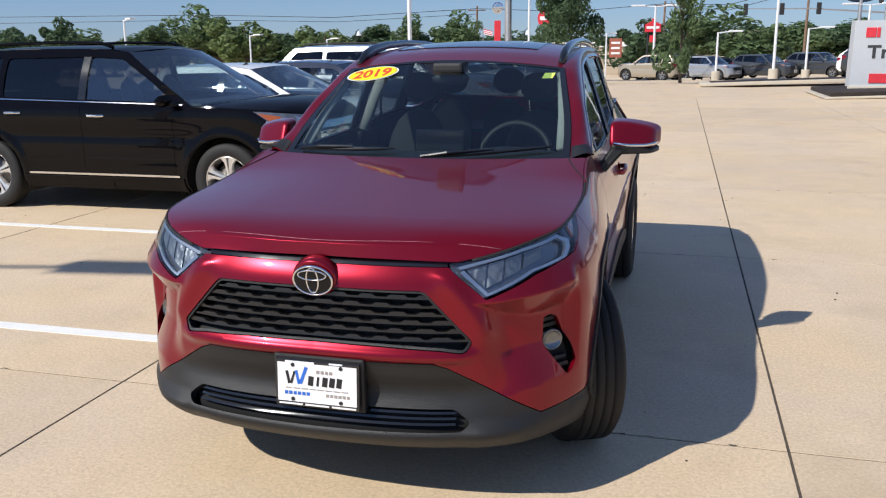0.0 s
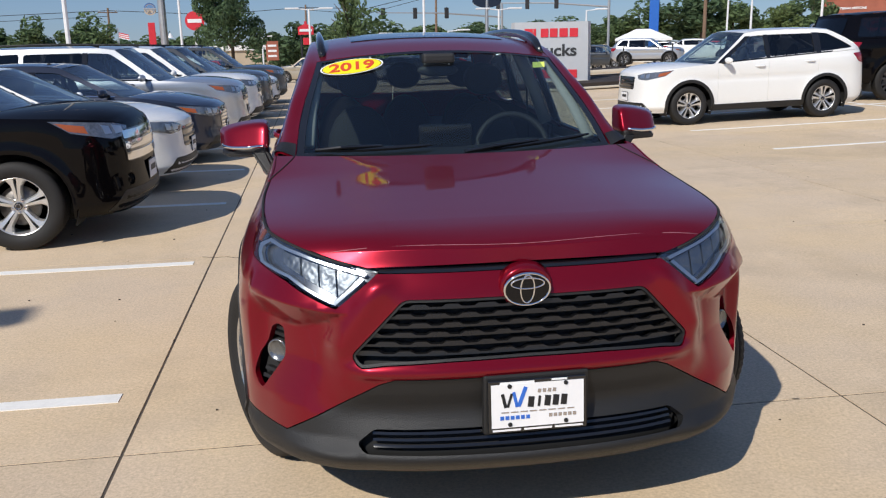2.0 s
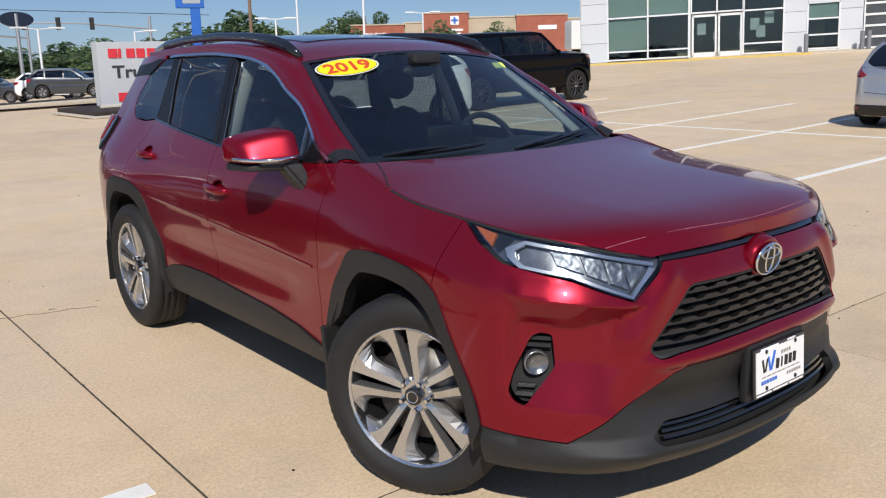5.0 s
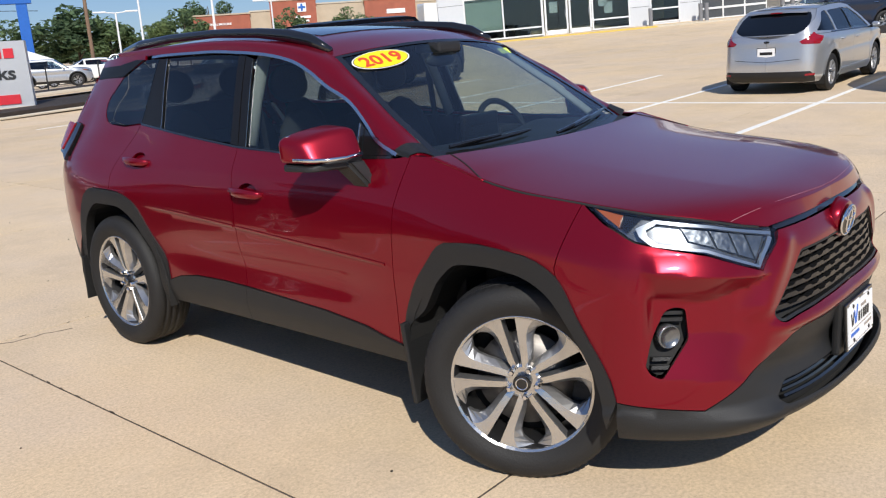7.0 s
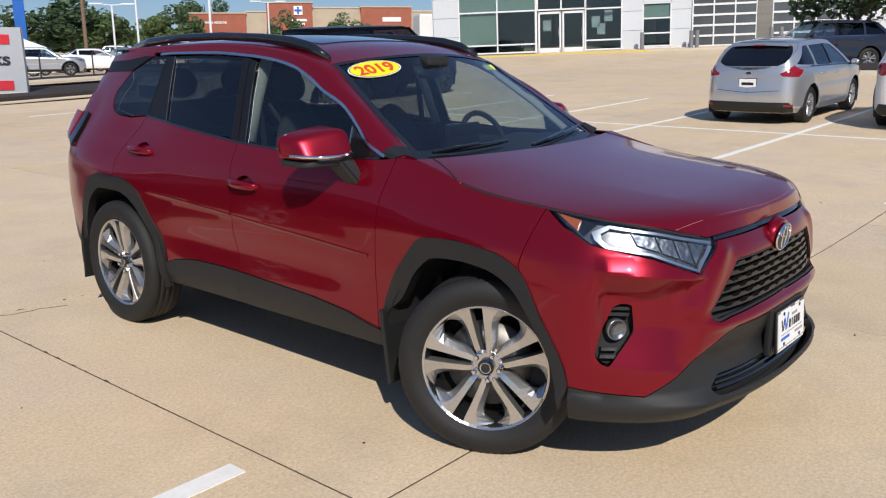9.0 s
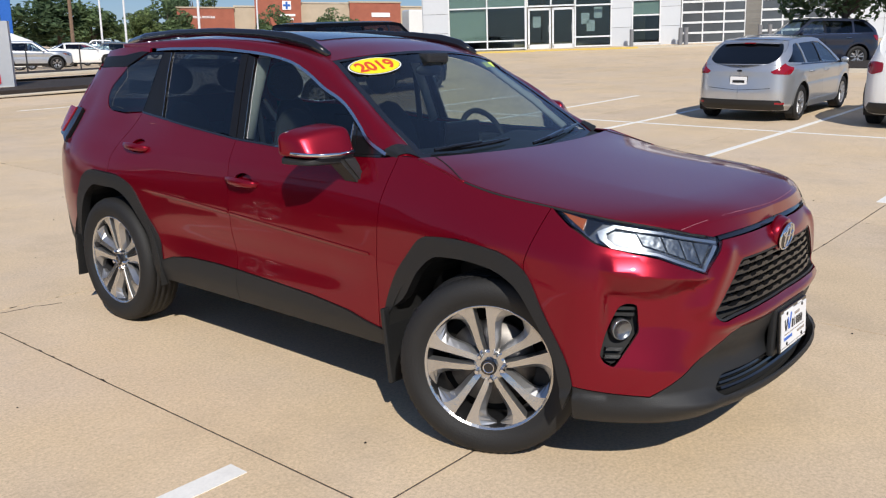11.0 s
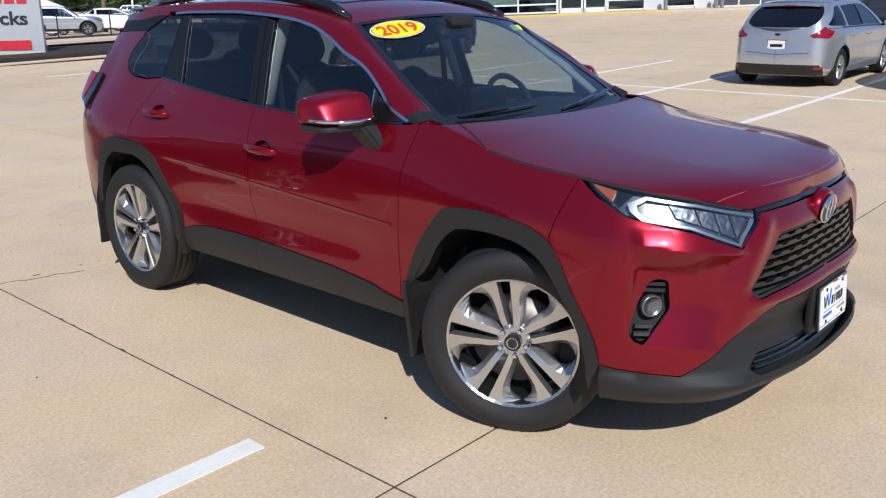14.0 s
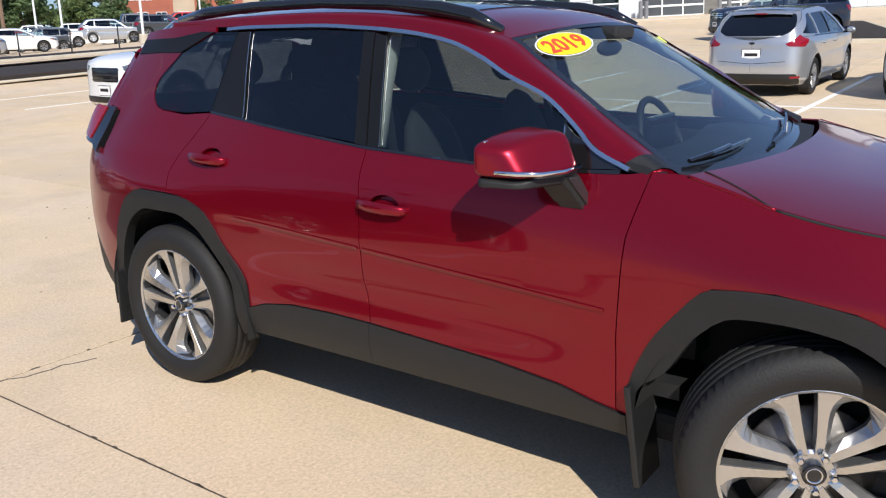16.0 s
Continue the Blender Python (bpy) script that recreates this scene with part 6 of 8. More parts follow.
        panel("window_strip", S, f([Y(y, belt(y) + 0.004) for y in np.linspace(yc + 0.1, min(yg - 0.15, cuts[2] + 0.3), 8)] + [Y(y, belt(y) + (0.013 if g("bright") else 0.024)) for y in np.linspace(min(yg - 0.15, cuts[2] + 0.3), yc + 0.1, 8)]), M["chrome" if g("bright") else "gloss_black"], car, grid=0.08, lift=0.006, depth=0.008, gap=0)
        panel("pillar_trim", S, f([Y(cuts[1] - 0.045, belt(cuts[1]) + 0.025), Y(cuts[1] + 0.045, belt(cuts[1]) + 0.025), Y(cuts[1] + 0.045, z1 + 0.004), Y(cuts[1] - 0.045, z1 + 0.004)]), M["gloss_black"], car, grid=0.08, lift=0.003)
        if g("blackpost"):
            yq = cuts[2]
            panel("pillar_trim", S, f([Y(yq - 0.07, belt(yq) + 0.025), Y(yq + 0.075, belt(yq) + 0.025), Y(yq + 0.075, z1 + 0.004), Y(yq - 0.07, z1 + 0.004)]), M["gloss_black"], car, grid=0.08, lift=0.003)
            panel("pillar_trim", S, f([Y(yA(belt(yc) + 0.03) + 0.05, belt(yc) + 0.03), Y(yA(belt(yc) + 0.03) + 0.19, belt(yc) + 0.03), Y(yA(z1) + 0.16, z1 - 0.01), Y(yA(z1) + 0.06, z1 - 0.01)]), M["gloss_black"], car, grid=0.08, lift=0.003)
        # dark sill and lower edge
        panel("sill", S, f([Y(ar + 0.03, low), Y(wb - ar - 0.03, low), Y(wb - ar - 0.03, zs - 0.0), Y(ar + 0.03, zs - 0.0)]), M["plastic"] if g("clad") else body, car, grid=0.08, lift=0.012, depth=0.02, gap=0)
        if g("sillbright"):
            panel("sill_strip", S, f([Y(ar + 0.08, low + 0.03), Y(wb - ar - 0.08, low + 0.03), Y(wb - ar - 0.08, low + 0.01), Y(ar + 0.08, low + 0.01)]), M["chrome"], car, grid=0.1, lift=0.012, gap=0)
        if g("clad"):
            for cy in (0.0, wb):
                ai = [Y(cy + (ar + 0.055) * math.cos(t), tr + (ar + 0.055) * math.sin(t)) for t in np.linspace(-0.25, math.pi + 0.25, 18)]
                ao = [Y(cy + (ar - 0.005) * math.cos(t), tr + (ar - 0.005) * math.sin(t)) for t in np.linspace(-0.25, math.pi + 0.25, 18)]
                panel("wheel_arch_trim", S, f(ai + ao[::-1]), M["plastic"], car, grid=0.06, lift=0.010, depth=0.02, gap=0)
        # lamps
        hl = f([X(0.50 * hw, zh - 0.035), X(0.66 * hw, zh + 0.0), Y(-fo + 0.46, zh + 0.035), Y(-fo + 0.62, zh + 0.045), Y(-fo + 0.46, zh - 0.06), X(0.75 * hw, zh - 0.13), X(0.55 * hw, zh - 0.11)])
        lamp = panel("headlamp", S, hl, M["lampglass"], car, "clear headlamp", grid=0.04, lift=0.004, depth=0.01)
        panel("reflector", S, f([X(0.60 * hw, zh - 0.03), X(0.70 * hw, zh - 0.01), X(0.70 * hw, zh - 0.09), X(0.60 * hw, zh - 0.085)]), M["lampwhite"], lamp, grid=0.03, lift=0.007)
        panel("reflector", S, f([X(0.73 * hw, zh - 0.02), X(0.79 * hw, zh - 0.005), X(0.79 * hw, zh - 0.085), X(0.73 * hw, zh - 0.085)]), M["lampwhite"], lamp, grid=0.03, lift=0.007)
        panel("side_marker", S, f([Y(-fo + 0.36, zh - 0.005), Y(-fo + 0.58, zh + 0.03), Y(-fo + 0.47, zh - 0.045), Y(-fo + 0.33, zh - 0.07)]), M["amber"], lamp, grid=0.03, lift=0.008)
        tz = g("tz", zb1 - 0.17)
        tl = f(soften([R(g("tin", 0.62) * hw, tz + 0.10), Y(end - 0.16, tz + 0.12), Y(end - 0.42, tz + 0.10), Y(end - 0.30, tz - 0.06), Y(end - 0.14, tz - 0.10), R(g("tin", 0.62) * hw, tz - 0.05)], 0.03))
        if g("hatchback"):
            tl = f(soften([R(0.60 * hw, tz - 0.015), R(0.80 * hw, tz + 0.135), Y(end - 0.30, tz + 0.09), Y(end - 0.44, tz + 0.05), Y(end - 0.30, tz - 0.075), R(0.66 * hw, tz - 0.06)], 0.02))
        panel("tail_lamp", S, tl, M["redlens"], car, "red tail lamp", grid=0.04, lift=0.006, depth=0.02)
        # mirror
        q = S.at(sd * S.sy(yc + 0.18, zb0 + 0.02), zb0 + 0.02)[0]
        bm = box(0.20, 0.12, 0.14, (q[0] + sd * 0.13, q[1] + 0.03, zb0 + 0.06))
        for v in bm.verts:
            if abs(v.co.x) > abs(q[0] + sd * 0.13):
                v.co.y += 0.05
                v.co.z *= 0.99
        mir = part("wing_mirror", rounded(bm, 2), M[g("mirror", paint)], car, smooth=True)
        part("mirror_arm", tube([(q[0] - sd * 0.02, q[1], zb0 + 0.01), (q[0] + sd * 0.09, q[1] + 0.03, zb0 + 0.03)], 0.025, 6), M["plastic"], mir)
        for cy in (0.0, wb):
            wheel(car, (sd * (hw - 0.125), cy, tr), tr, g("rim", tr * 0.66), 0.225, wheel_style, sd, alloy=alloy)
            bm = bmesh.new()
            aa = [(cy + (ar + 0.04) * math.cos(t), tr + (ar + 0.04) * math.sin(t)) for t in np.linspace(-0.4, math.pi + 0.4, 14)]
            ra = [bm.verts.new((sd * (hw - 0.03), y, z)) for y, z in aa]
            rb = [bm.verts.new((sd * (hw - 0.38), y, z)) for y, z in aa]
            for i in range(len(aa) - 1):
                bm.faces.new((ra[i], ra[i + 1], rb[i + 1], rb[i]))
            bm.faces.new(rb)
            part("wheel_well", bm, M["dark"], car)
    # bonnet
    E = path3([S.at(s, z)[0] for s, z in edge])
    fs = edge[0][0]
    ce = E(np.array([1.0]))[0]
    def bonnet(u, v):
        w, uu, vv = (u + 1) / 2, np.clip(u, -1, 1), np.clip(v, 0, 1)
        c0 = S.at(uu * fs, np.full(len(u), zh))
        c1 = np.stack([uu * ce[0], ce[1] - 0.10 * (1 - uu * uu), ce[2] + 0 * uu], -1)
        Rr = E(vv)
        L = Rr * (-1, 1, 1)
        a0, a1 = S.at(np.array([-fs]), zh)[0], S.at(np.array([fs]), zh)[0]
        W, V = w[:, None], vv[:, None]
        p = (1 - V) * c0 + V * c1 + (1 - W) * L + W * Rr - ((1 - V) * ((1 - W) * a0 + W * a1) + V * ((1 - W) * ce * (-1, 1, 1) + W * ce))
        p[:, 2] += 0.055 * (1 - np.abs(uu) ** 3) * np.sin(np.pi * vv) ** 0.7 + 0.02 * step(0, 0.12, vv) * (1 - uu ** 4)
        return p
    sheet("bonnet", bonnet, 25, 21, body, car, u=(-1, 1), depth=0.01)
    k = lambda y, z: S.at(S.sy(y, z), z)[0]
    A = path3([k(yc - 0.02, zb0 - 0.02)] + [k(float(np.interp(z, [zb0, zr - 0.04], [yc, yw])), z) for z in np.linspace(zb0, zr - 0.04, 6)])
    C = path3([k(float(np.interp(z, [zb1, zr - 0.04], [yg, yr])), z) for z in np.linspace(zb1, zr - 0.04, 6)])
    bow = lambda P, d, lift: (lambda u, v: np.stack([u * P(v)[:, 0], P(v)[:, 1] + d * (1 - u * u), P(v)[:, 2] + lift * v * (1 - u * u)], -1))
    sheet("windscreen", bow(A, -0.14, 0.035), 21, 9, M["glass_car"], car, "windscreen", u=(-1, 1))
    rw = bow(C, 0.10, 0.03)
    sheet("hatch_frame", lambda u, v: rw(u, v) - np.array((0, 0.012, 0.0)), 21, 9, body, car, u=(-1, 1), flip=True)
    sheet("rear_window", lambda u, v: rw(u * (g("rwid", 0.86) - 0.10 * v), 0.07 + 0.80 * v), 21, 9, M["glass_dark"], car, "dark rear window", u=(-1, 1), flip=True)
    T = path3([k(y, z) for y, z in ((yw, zr - 0.04), (yw + 0.25, zr - 0.008), ((yw + yr) / 2, zr), (yr - 0.25, zr - 0.012), (yr, zr - 0.04))])
    def roof(u, v):
        e = T(v)
        kk = 1 - np.abs(u) ** 2.5
        return np.stack([u * e[:, 0], e[:, 1] - 0.14 * kk * (1 - step(0, 0.3, v)) + 0.10 * kk * step(0.75, 1, v), e[:, 2] + 0.035 * kk], -1)
    sheet("roof", roof, 21, 15, body, car, u=(-1, 1))
    zl = np.linspace(0.5 * S.end, S.end, 300)
    pl_ = S.at(zl, np.full(300, zb1))
    def deck(u, v):
        y = yg - 0.03 + (pl_[-1, 1] - yg + 0.02) * v
        xe = np.interp(y, pl_[:, 1], pl_[:, 0])
        return np.stack([u * xe, y, zb1 + 0.02 * (1 - u * u)], -1)
    sheet("boot_lid", deck, 13, 7, body, car, u=(-1, 1))
    if g("hatchback"):
        # roof spoiler, brake light, tailgate fold with the plate recess, lower reflectors
        sp = lambda u, v: np.stack([u * (0.53 - 0.02 * v), yr + 0.06 + 0.20 * v - 0.05 * u * u * v, zr - 0.012 - 0.035 * v - 0.02 * u * u], -1)
        sheet("roof_spoiler", sp, 17, 5, body, car, u=(-1, 1), depth=0.03)
        part("brake_light", box(0.20, 0.02, 0.022, (0, yr + 0.262, zr - 0.075), 0.004), M["redlens"], car, "high red brake light")
        rec = [R(0.36 * hw, 0.86), R(0.20 * hw, 0.66)]
        panel("plate_recess", S, [(s_, z_) for s_, z_ in (rec[0], (S.end, 0.86), (S.end, 0.66), rec[1])], M["silver_paint"], car, grid=0.05, lift=-0.012, gap=0.0)
        part("tailgate_badge", rounded(box(0.13, 0.012, 0.05, (0, end - 0.045, 0.925)), 1), M["gloss_black"], car, smooth=True)
        for sd in (1, -1):
            f = (lambda p: p) if sd > 0 else flip
            panel("reflector", S, f([R(0.72 * hw, 0.37), Y(end - 0.20, 0.37), Y(end - 0.20, 0.335), R(0.72 * hw, 0.335)]), M["redlens"], car, grid=0.05, lift=0.020, gap=0)
            panel("tailgate_edge", S, f([R(0.62 * hw, 0.625), (S.end, 0.585), (S.end, 0.578), R(0.63 * hw, 0.617)]), M["dark"], car, grid=0.05, lift=0.003, depth=0.002, gap=0)
    # nose
    gw, gt, gb = g("gw", 0.50) * hw, zh - 0.06, zh - g("gh", 0.26)
    gl = [X(gw, gt), X(gw * 0.94, gb)]
    grille = panel("grille", S, soften([gl[0], gl[1], (-gl[1][0], gb), (-gl[0][0], gt)], 0.04), M["gloss_black"], car, "dark grille", grid=0.06, lift=0.004, depth=0.01)
    nb = g("bars", 3)
    for i in range(nb):
        z0 = gb + (gt - gb) * (i + 0.5) / nb
        t = g("barh", 0.012)
        panel("grille_bar", S, [X(gw * 0.95, z0 - t), X(gw * 0.95, z0 + t), (-X(gw * 0.95, z0)[0], z0 + t), (-X(gw * 0.95, z0)[0], z0 - t)], M["chrome"] if g("bright") else M["alloy_dark"], grille, grid=0.08, lift=0.012, gap=0)
    lo = [X(0.72 * hw, zs + 0.20), X(0.80 * hw, zs + 0.02)]
    panel("lower_grille", S, soften([lo[0], lo[1], (-lo[1][0], lo[1][1]), (-lo[0][0], lo[0][1])], 0.03), M["plastic"], car, "black lower bumper", grid=0.08, lift=0.004, depth=0.01)
    lr = [R(0.80 * hw, zs + g("rb", 0.20)), R(0.82 * hw, zs + 0.01)]
    for sd in (1, -1):
        f = (lambda p: p) if sd > 0 else flip
        panel("rear_valance", S, f([lr[0], (S.end, lr[0][1]), (S.end, lr[1][1]), lr[1]]), M["plastic"], car, "black rear valance", grid=0.05, lift=0.014, depth=0.015, gap=0)
    for yy, zz, rot in ((S.at(0.0, zs + 0.30)[0][1] - 0.012, zs + 0.30, 90), (end - 0.06 + 0.03, g("pz", zb1 - 0.20), -90)):
        pt = part("plate", box(0.31, 0.155, 0.01, (0, 0, 0), 0.003), M["white"], car, "white dealer plate with dark bars")
        pt.matrix_basis = pose(0, yy, zz, rot)
        part("print_bar", box(0.22, 0.05, 0.002, (0, 0.01, 0.006)), M["ink"], pt)
        part("plate_edge", box(0.33, 0.175, 0.006, (0, 0, -0.004), 0.002), M["ink"], pt)
    part("underbody", box(1.5 * hw, fo + end - 0.5, 0.12, (0, (end - fo) / 2, zs + 0.08), 0.02), M["dark"], car)
    part("cabin_floor", box(1.6 * hw, yg - yc - 0.2, 0.05, (0, (yg + yc) / 2, zb - 0.30)), M["dash"], car)
    part("dashboard", box(1.55 * hw, 0.45, 0.10, (0, yc + 0.22, zb0 - 0.03), 0.03), M["dash"], car)
    for x in () if far else (-0.40 * hw, 0.40 * hw):
        for y in (cuts[1] - 0.25, cuts[2] - 0.25):
            st = part("seat", rounded(box(0.5, 0.16, 0.62, (x, y, zb - 0.02), 0, turn=Matrix.Rotation(-0.22, 3, "X"), taper=0.8), 1), M["seat"], car, smooth=True)
            part("headrest", rounded(box(0.26, 0.10, 0.18, (x, y + 0.10, zb + 0.37)), 1), M["seat"], st, smooth=True)
    if g("rails"):
        for sd in (1, -1):
            part("roof_rail", tube([T(np.array([v]))[0] * (sd * 0.93, 1, 1) + np.array((0, 0, h)) for v, h in ((0.12, 0.02), (0.2, 0.06), (0.5, 0.065), (0.85, 0.06), (0.93, 0.02))], 0.018, 6), M[g("rails")], car, smooth=True)
    return car, S


M["glass_car"] = glass("clear_car_glass", (0.78, 0.90, 0.90), 0.22)
M["glass_dark"] = glass("dark_tinted_glass", (0.13, 0.14, 0.15))
M["lampglass"] = surface("clear_lamp_cover", (0.22, 0.23, 0.24), 0.10, 0.6, coat=1.0, vary=0.5, scale=18.0)

SUV = dict(fo=0.93, wb=2.82, ro=0.93, hw=0.955, tr=0.37, zb0=1.10, zb1=1.17, zh=0.98, zr=1.66, yc=0.45, yw=1.15, yr=3.05, yg=3.62, tw=0.24, cuts=(0.56, 1.62, 2.62))
SEDAN = dict(fo=0.95, wb=2.78, ro=1.08, hw=0.915, tr=0.335, zs=0.20, zb0=0.98, zb1=1.05, zh=0.80, zr=1.42, yc=0.35, yw=1.18, yr=2.45, yg=3.15, tw=0.24, cuts=(0.50, 1.55, 2.50), gh=0.30)
FACE_E, FACE_W, FACE_N = 90, -90, 180


def at_lot(x, y, turn):
    a = math.atan((float(rise(x - 2.65 * math.sin(radians(turn)))) - float(rise(x))) / 2.65)
    return pose(x, y, float(rise(x)), math.degrees(a), 0, turn)


edge_car, _ = motor_car("midsize_suv", "glossy black midsize suv with a chrome grille, parked in a stall", dict(SUV, bright=True, sillbright=True, bars=3, barh=0.034, gw=0.66, gh=0.34, zh=1.01, yc=0.34, mirror="black_paint", rails="black_paint"), "black_paint", at_lot(-3.06, 4.93, FACE_E), "cars in the stalls", 0.04, "fat", "alloy")
white_sedan, _ = motor_car("sedan", "white four-door sedan with a dark grille, parked in a stall", dict(SEDAN), "white_paint", at_lot(-3.03, 7.45, FACE_E), "cars in the stalls", 0.06)
motor_car("sedan", "dark blue four-door sedan parked in a stall", dict(SEDAN, bright=True, bars=5), "blue_paint", at_lot(-2.85, 9.95, FACE_E), "cars in the stalls", 0.06)
journey, _ = motor_car("family_suv", "silver-white family suv with amber lamp corners, parked in a stall", dict(SUV, fo=0.95, wb=2.89, ro=1.05, hw=0.92, yr=3.3, yg=3.75, rails="plastic"), "silver_paint", at_lot(-2.72, 12.65, FACE_E), "cars in the stalls", 0.06)
white_suv, _ = motor_car("white_suv", "white suv with black lower bumper, parked in a stall", dict(SUV, clad=True, rails="plastic"), "white_paint", at_lot(-2.60, 15.3, FACE_E), "cars in the stalls", 0.07)
dark_suv, _ = motor_car("dark_suv", "dark grey suv parked nose out", dict(SUV, clad=True, rails="gloss_black"), "grey_paint", at_lot(-2.5, 17.9, FACE_E), "cars in the stalls", 0.07)
copy_thing(white_sedan, at_lot(-2.45, 20.5, FACE_E))
copy_thing(dark_suv, at_lot(-2.3, 23.1, FACE_E))

rogue, _ = motor_car("white_crossover", "white crossover with dark rear windows and two-tone alloy wheels", dict(SUV, fo=0.93, wb=2.706, ro=1.0, hw=0.92, tr=0.36, cuts=(0.55, 1.55, 2.55), yr=2.85, yg=3.52, zb1=1.25, zr=1.67, clad=True, gw=0.42, gh=0.30, low=0.36, blackpost=True, twotone=True), "white_paint", at_lot(6.32, 12.75, FACE_W), "cars facing the aisle", 0.045, "twin", "alloy")
pickup, _ = motor_car("pickup_truck", "black pickup with a matching bed cap and black wheels", dict(fo=0.95, wb=3.62, ro=1.18, hw=1.0, tr=0.42, zs=0.40, zb0=1.32, zb1=1.38, zh=1.20, zr=1.93, yc=0.62, yw=1.22, yr=4.45, yg=4.68, tw=0.17, cuts=(0.72, 1.75, 2.72), gh=0.40, tin=0.8, tinted=True), "black_paint", at_lot(15.85, 15.3, FACE_E), "cars facing the showroom", 0.06, "black", "alloy_dark")
hatch, _ = motor_car("hatchback", "silver hatchback with red tail lamps, seen from behind", dict(fo=0.88, wb=2.648, ro=0.83, hw=0.905, tr=0.325, zs=0.21, zb0=0.95, zb1=1.03, zh=0.80, zr=1.475, yc=0.25, yw=1.05, yr=2.72, yg=3.36, tw=0.29, cuts=(0.45, 1.45, 2.36), tz=0.93, tin=0.58, pz=0.745, rb=0.20, hatchback=True, rwid=0.95), "silver_paint", at_lot(15.70, 4.02, FACE_E), "cars facing the showroom", 0.045)
copy_thing(white_suv, at_lot(16.0, 1.05, FACE_E))

# ---- trees ----
def crown_mesh(seed, kind, leaf=0.085, n=2600):
    """A crown about one unit wide and high round the origin: many small leaves in uneven clumps."""
    rng = np.random.default_rng(seed)
    clumps = []
    for _ in range(26):
        v = rng.normal(size=3)
        v /= np.linalg.norm(v)
        r = rng.uniform(0.15, 0.46)
        p = v * r
        if kind == "cone":
            p[2] = rng.uniform(-0.5, 0.5)
            w = 0.42 * (0.55 - p[2]) + 0.04
            p[:2] = v[:2] * w * rng.uniform(0.4, 1.0)
        clumps.append((p, rng.uniform(0.09, 0.19) * (0.7 if kind == "cone" else 1)))
    V, F = [], []
    for i in range(n):
        c, r = clumps[i % len(clumps)]
        d = rng.normal(size=3)
        d /= np.linalg.norm(d)
        p = c + d * r * rng.uniform(0.55, 1.05) ** 0.6
        u = rng.normal(size=3)
        u -= d * (u @ d) * 0.6
        u /= np.linalg.norm(u)
        w = np.cross(u, d + rng.normal(size=3) * 0.5)
        w /= max(np.linalg.norm(w), 1e-6)
        s = leaf * rng.uniform(0.35, 0.75)
        k = len(V)
        V += [(p - u * s).tolist(), (p + w * s * 0.45 + d * s * 0.15).tolist(), (p + u * s).tolist(), (p - w * s * 0.45 + d * s * 0.15).tolist()]
        F.append((k, k + 1, k + 2, k + 3))
    me = bpy.data.meshes.new("crown")
    me.from_pydata(V, [], F)
    return me


def make_tree(seed, leafmat, kind="round", trunk=0.35, leaf=0.085, n=2600):
    """A tree one unit high; scaled where it is planted."""
    rng = random.Random(seed)
    t = thing("tree", "broadleaf tree in full summer leaf", "tree", group="trees round the lot")
    bm = bmesh.new()
    tube([(0, 0, 0), (0.01, 0.005, trunk * 0.5), (0.0, 0.01, trunk), (0.02, 0, 0.6), (0.01, 0.01, 0.8)], [0.030, 0.024, 0.020, 0.012, 0.004], 8, bm)
    for k in range(7):
        a, h = rng.uniform(0, 6.28), rng.uniform(trunk * 0.9, 0.65)
        r = rng.uniform(0.15, 0.3)
        tube([(0.01, 0, h), (r * 0.5 * math.cos(a), r * 0.5 * math.sin(a), h + 0.07), (r * math.cos(a), r * math.sin(a), h + rng.uniform(0.1, 0.2))], [0.012, 0.008, 0.003], 5, bm)
    part("trunk", bm, M["bark"], t)
    c = mesh_part("crown", crown_mesh(seed, kind, leaf, n), M[leafmat], t)
    c.matrix_basis = Matrix.Translation((0, 0, (1 + trunk * 0.7) / 2)) @ Matrix.Diagonal((1, 1, 1 - trunk * 0.7, 1))
    return t


PLANTED = {}


def plant(key, x, y, top, wide, base=None):
    """Sets a tree of that kind at its place, so high that its top is at that level."""
    z = lie(x, y) if base is None else base
    seed, mat_, kind, trunk, leaf, n = TREES[key]
    turn = (x * 37.0 + y * 11.0) % 360
    if key not in PLANTED:
        t = PLANTED[key] = make_tree(seed, mat_, kind, trunk, leaf, n)
    else:
        t = copy_thing(PLANTED[key], Matrix.Identity(4))
    t.location, t.rotation_euler = (x, y, z), (0, 0, radians(turn))
    t.scale = (wide, wide, top - z)
    return t


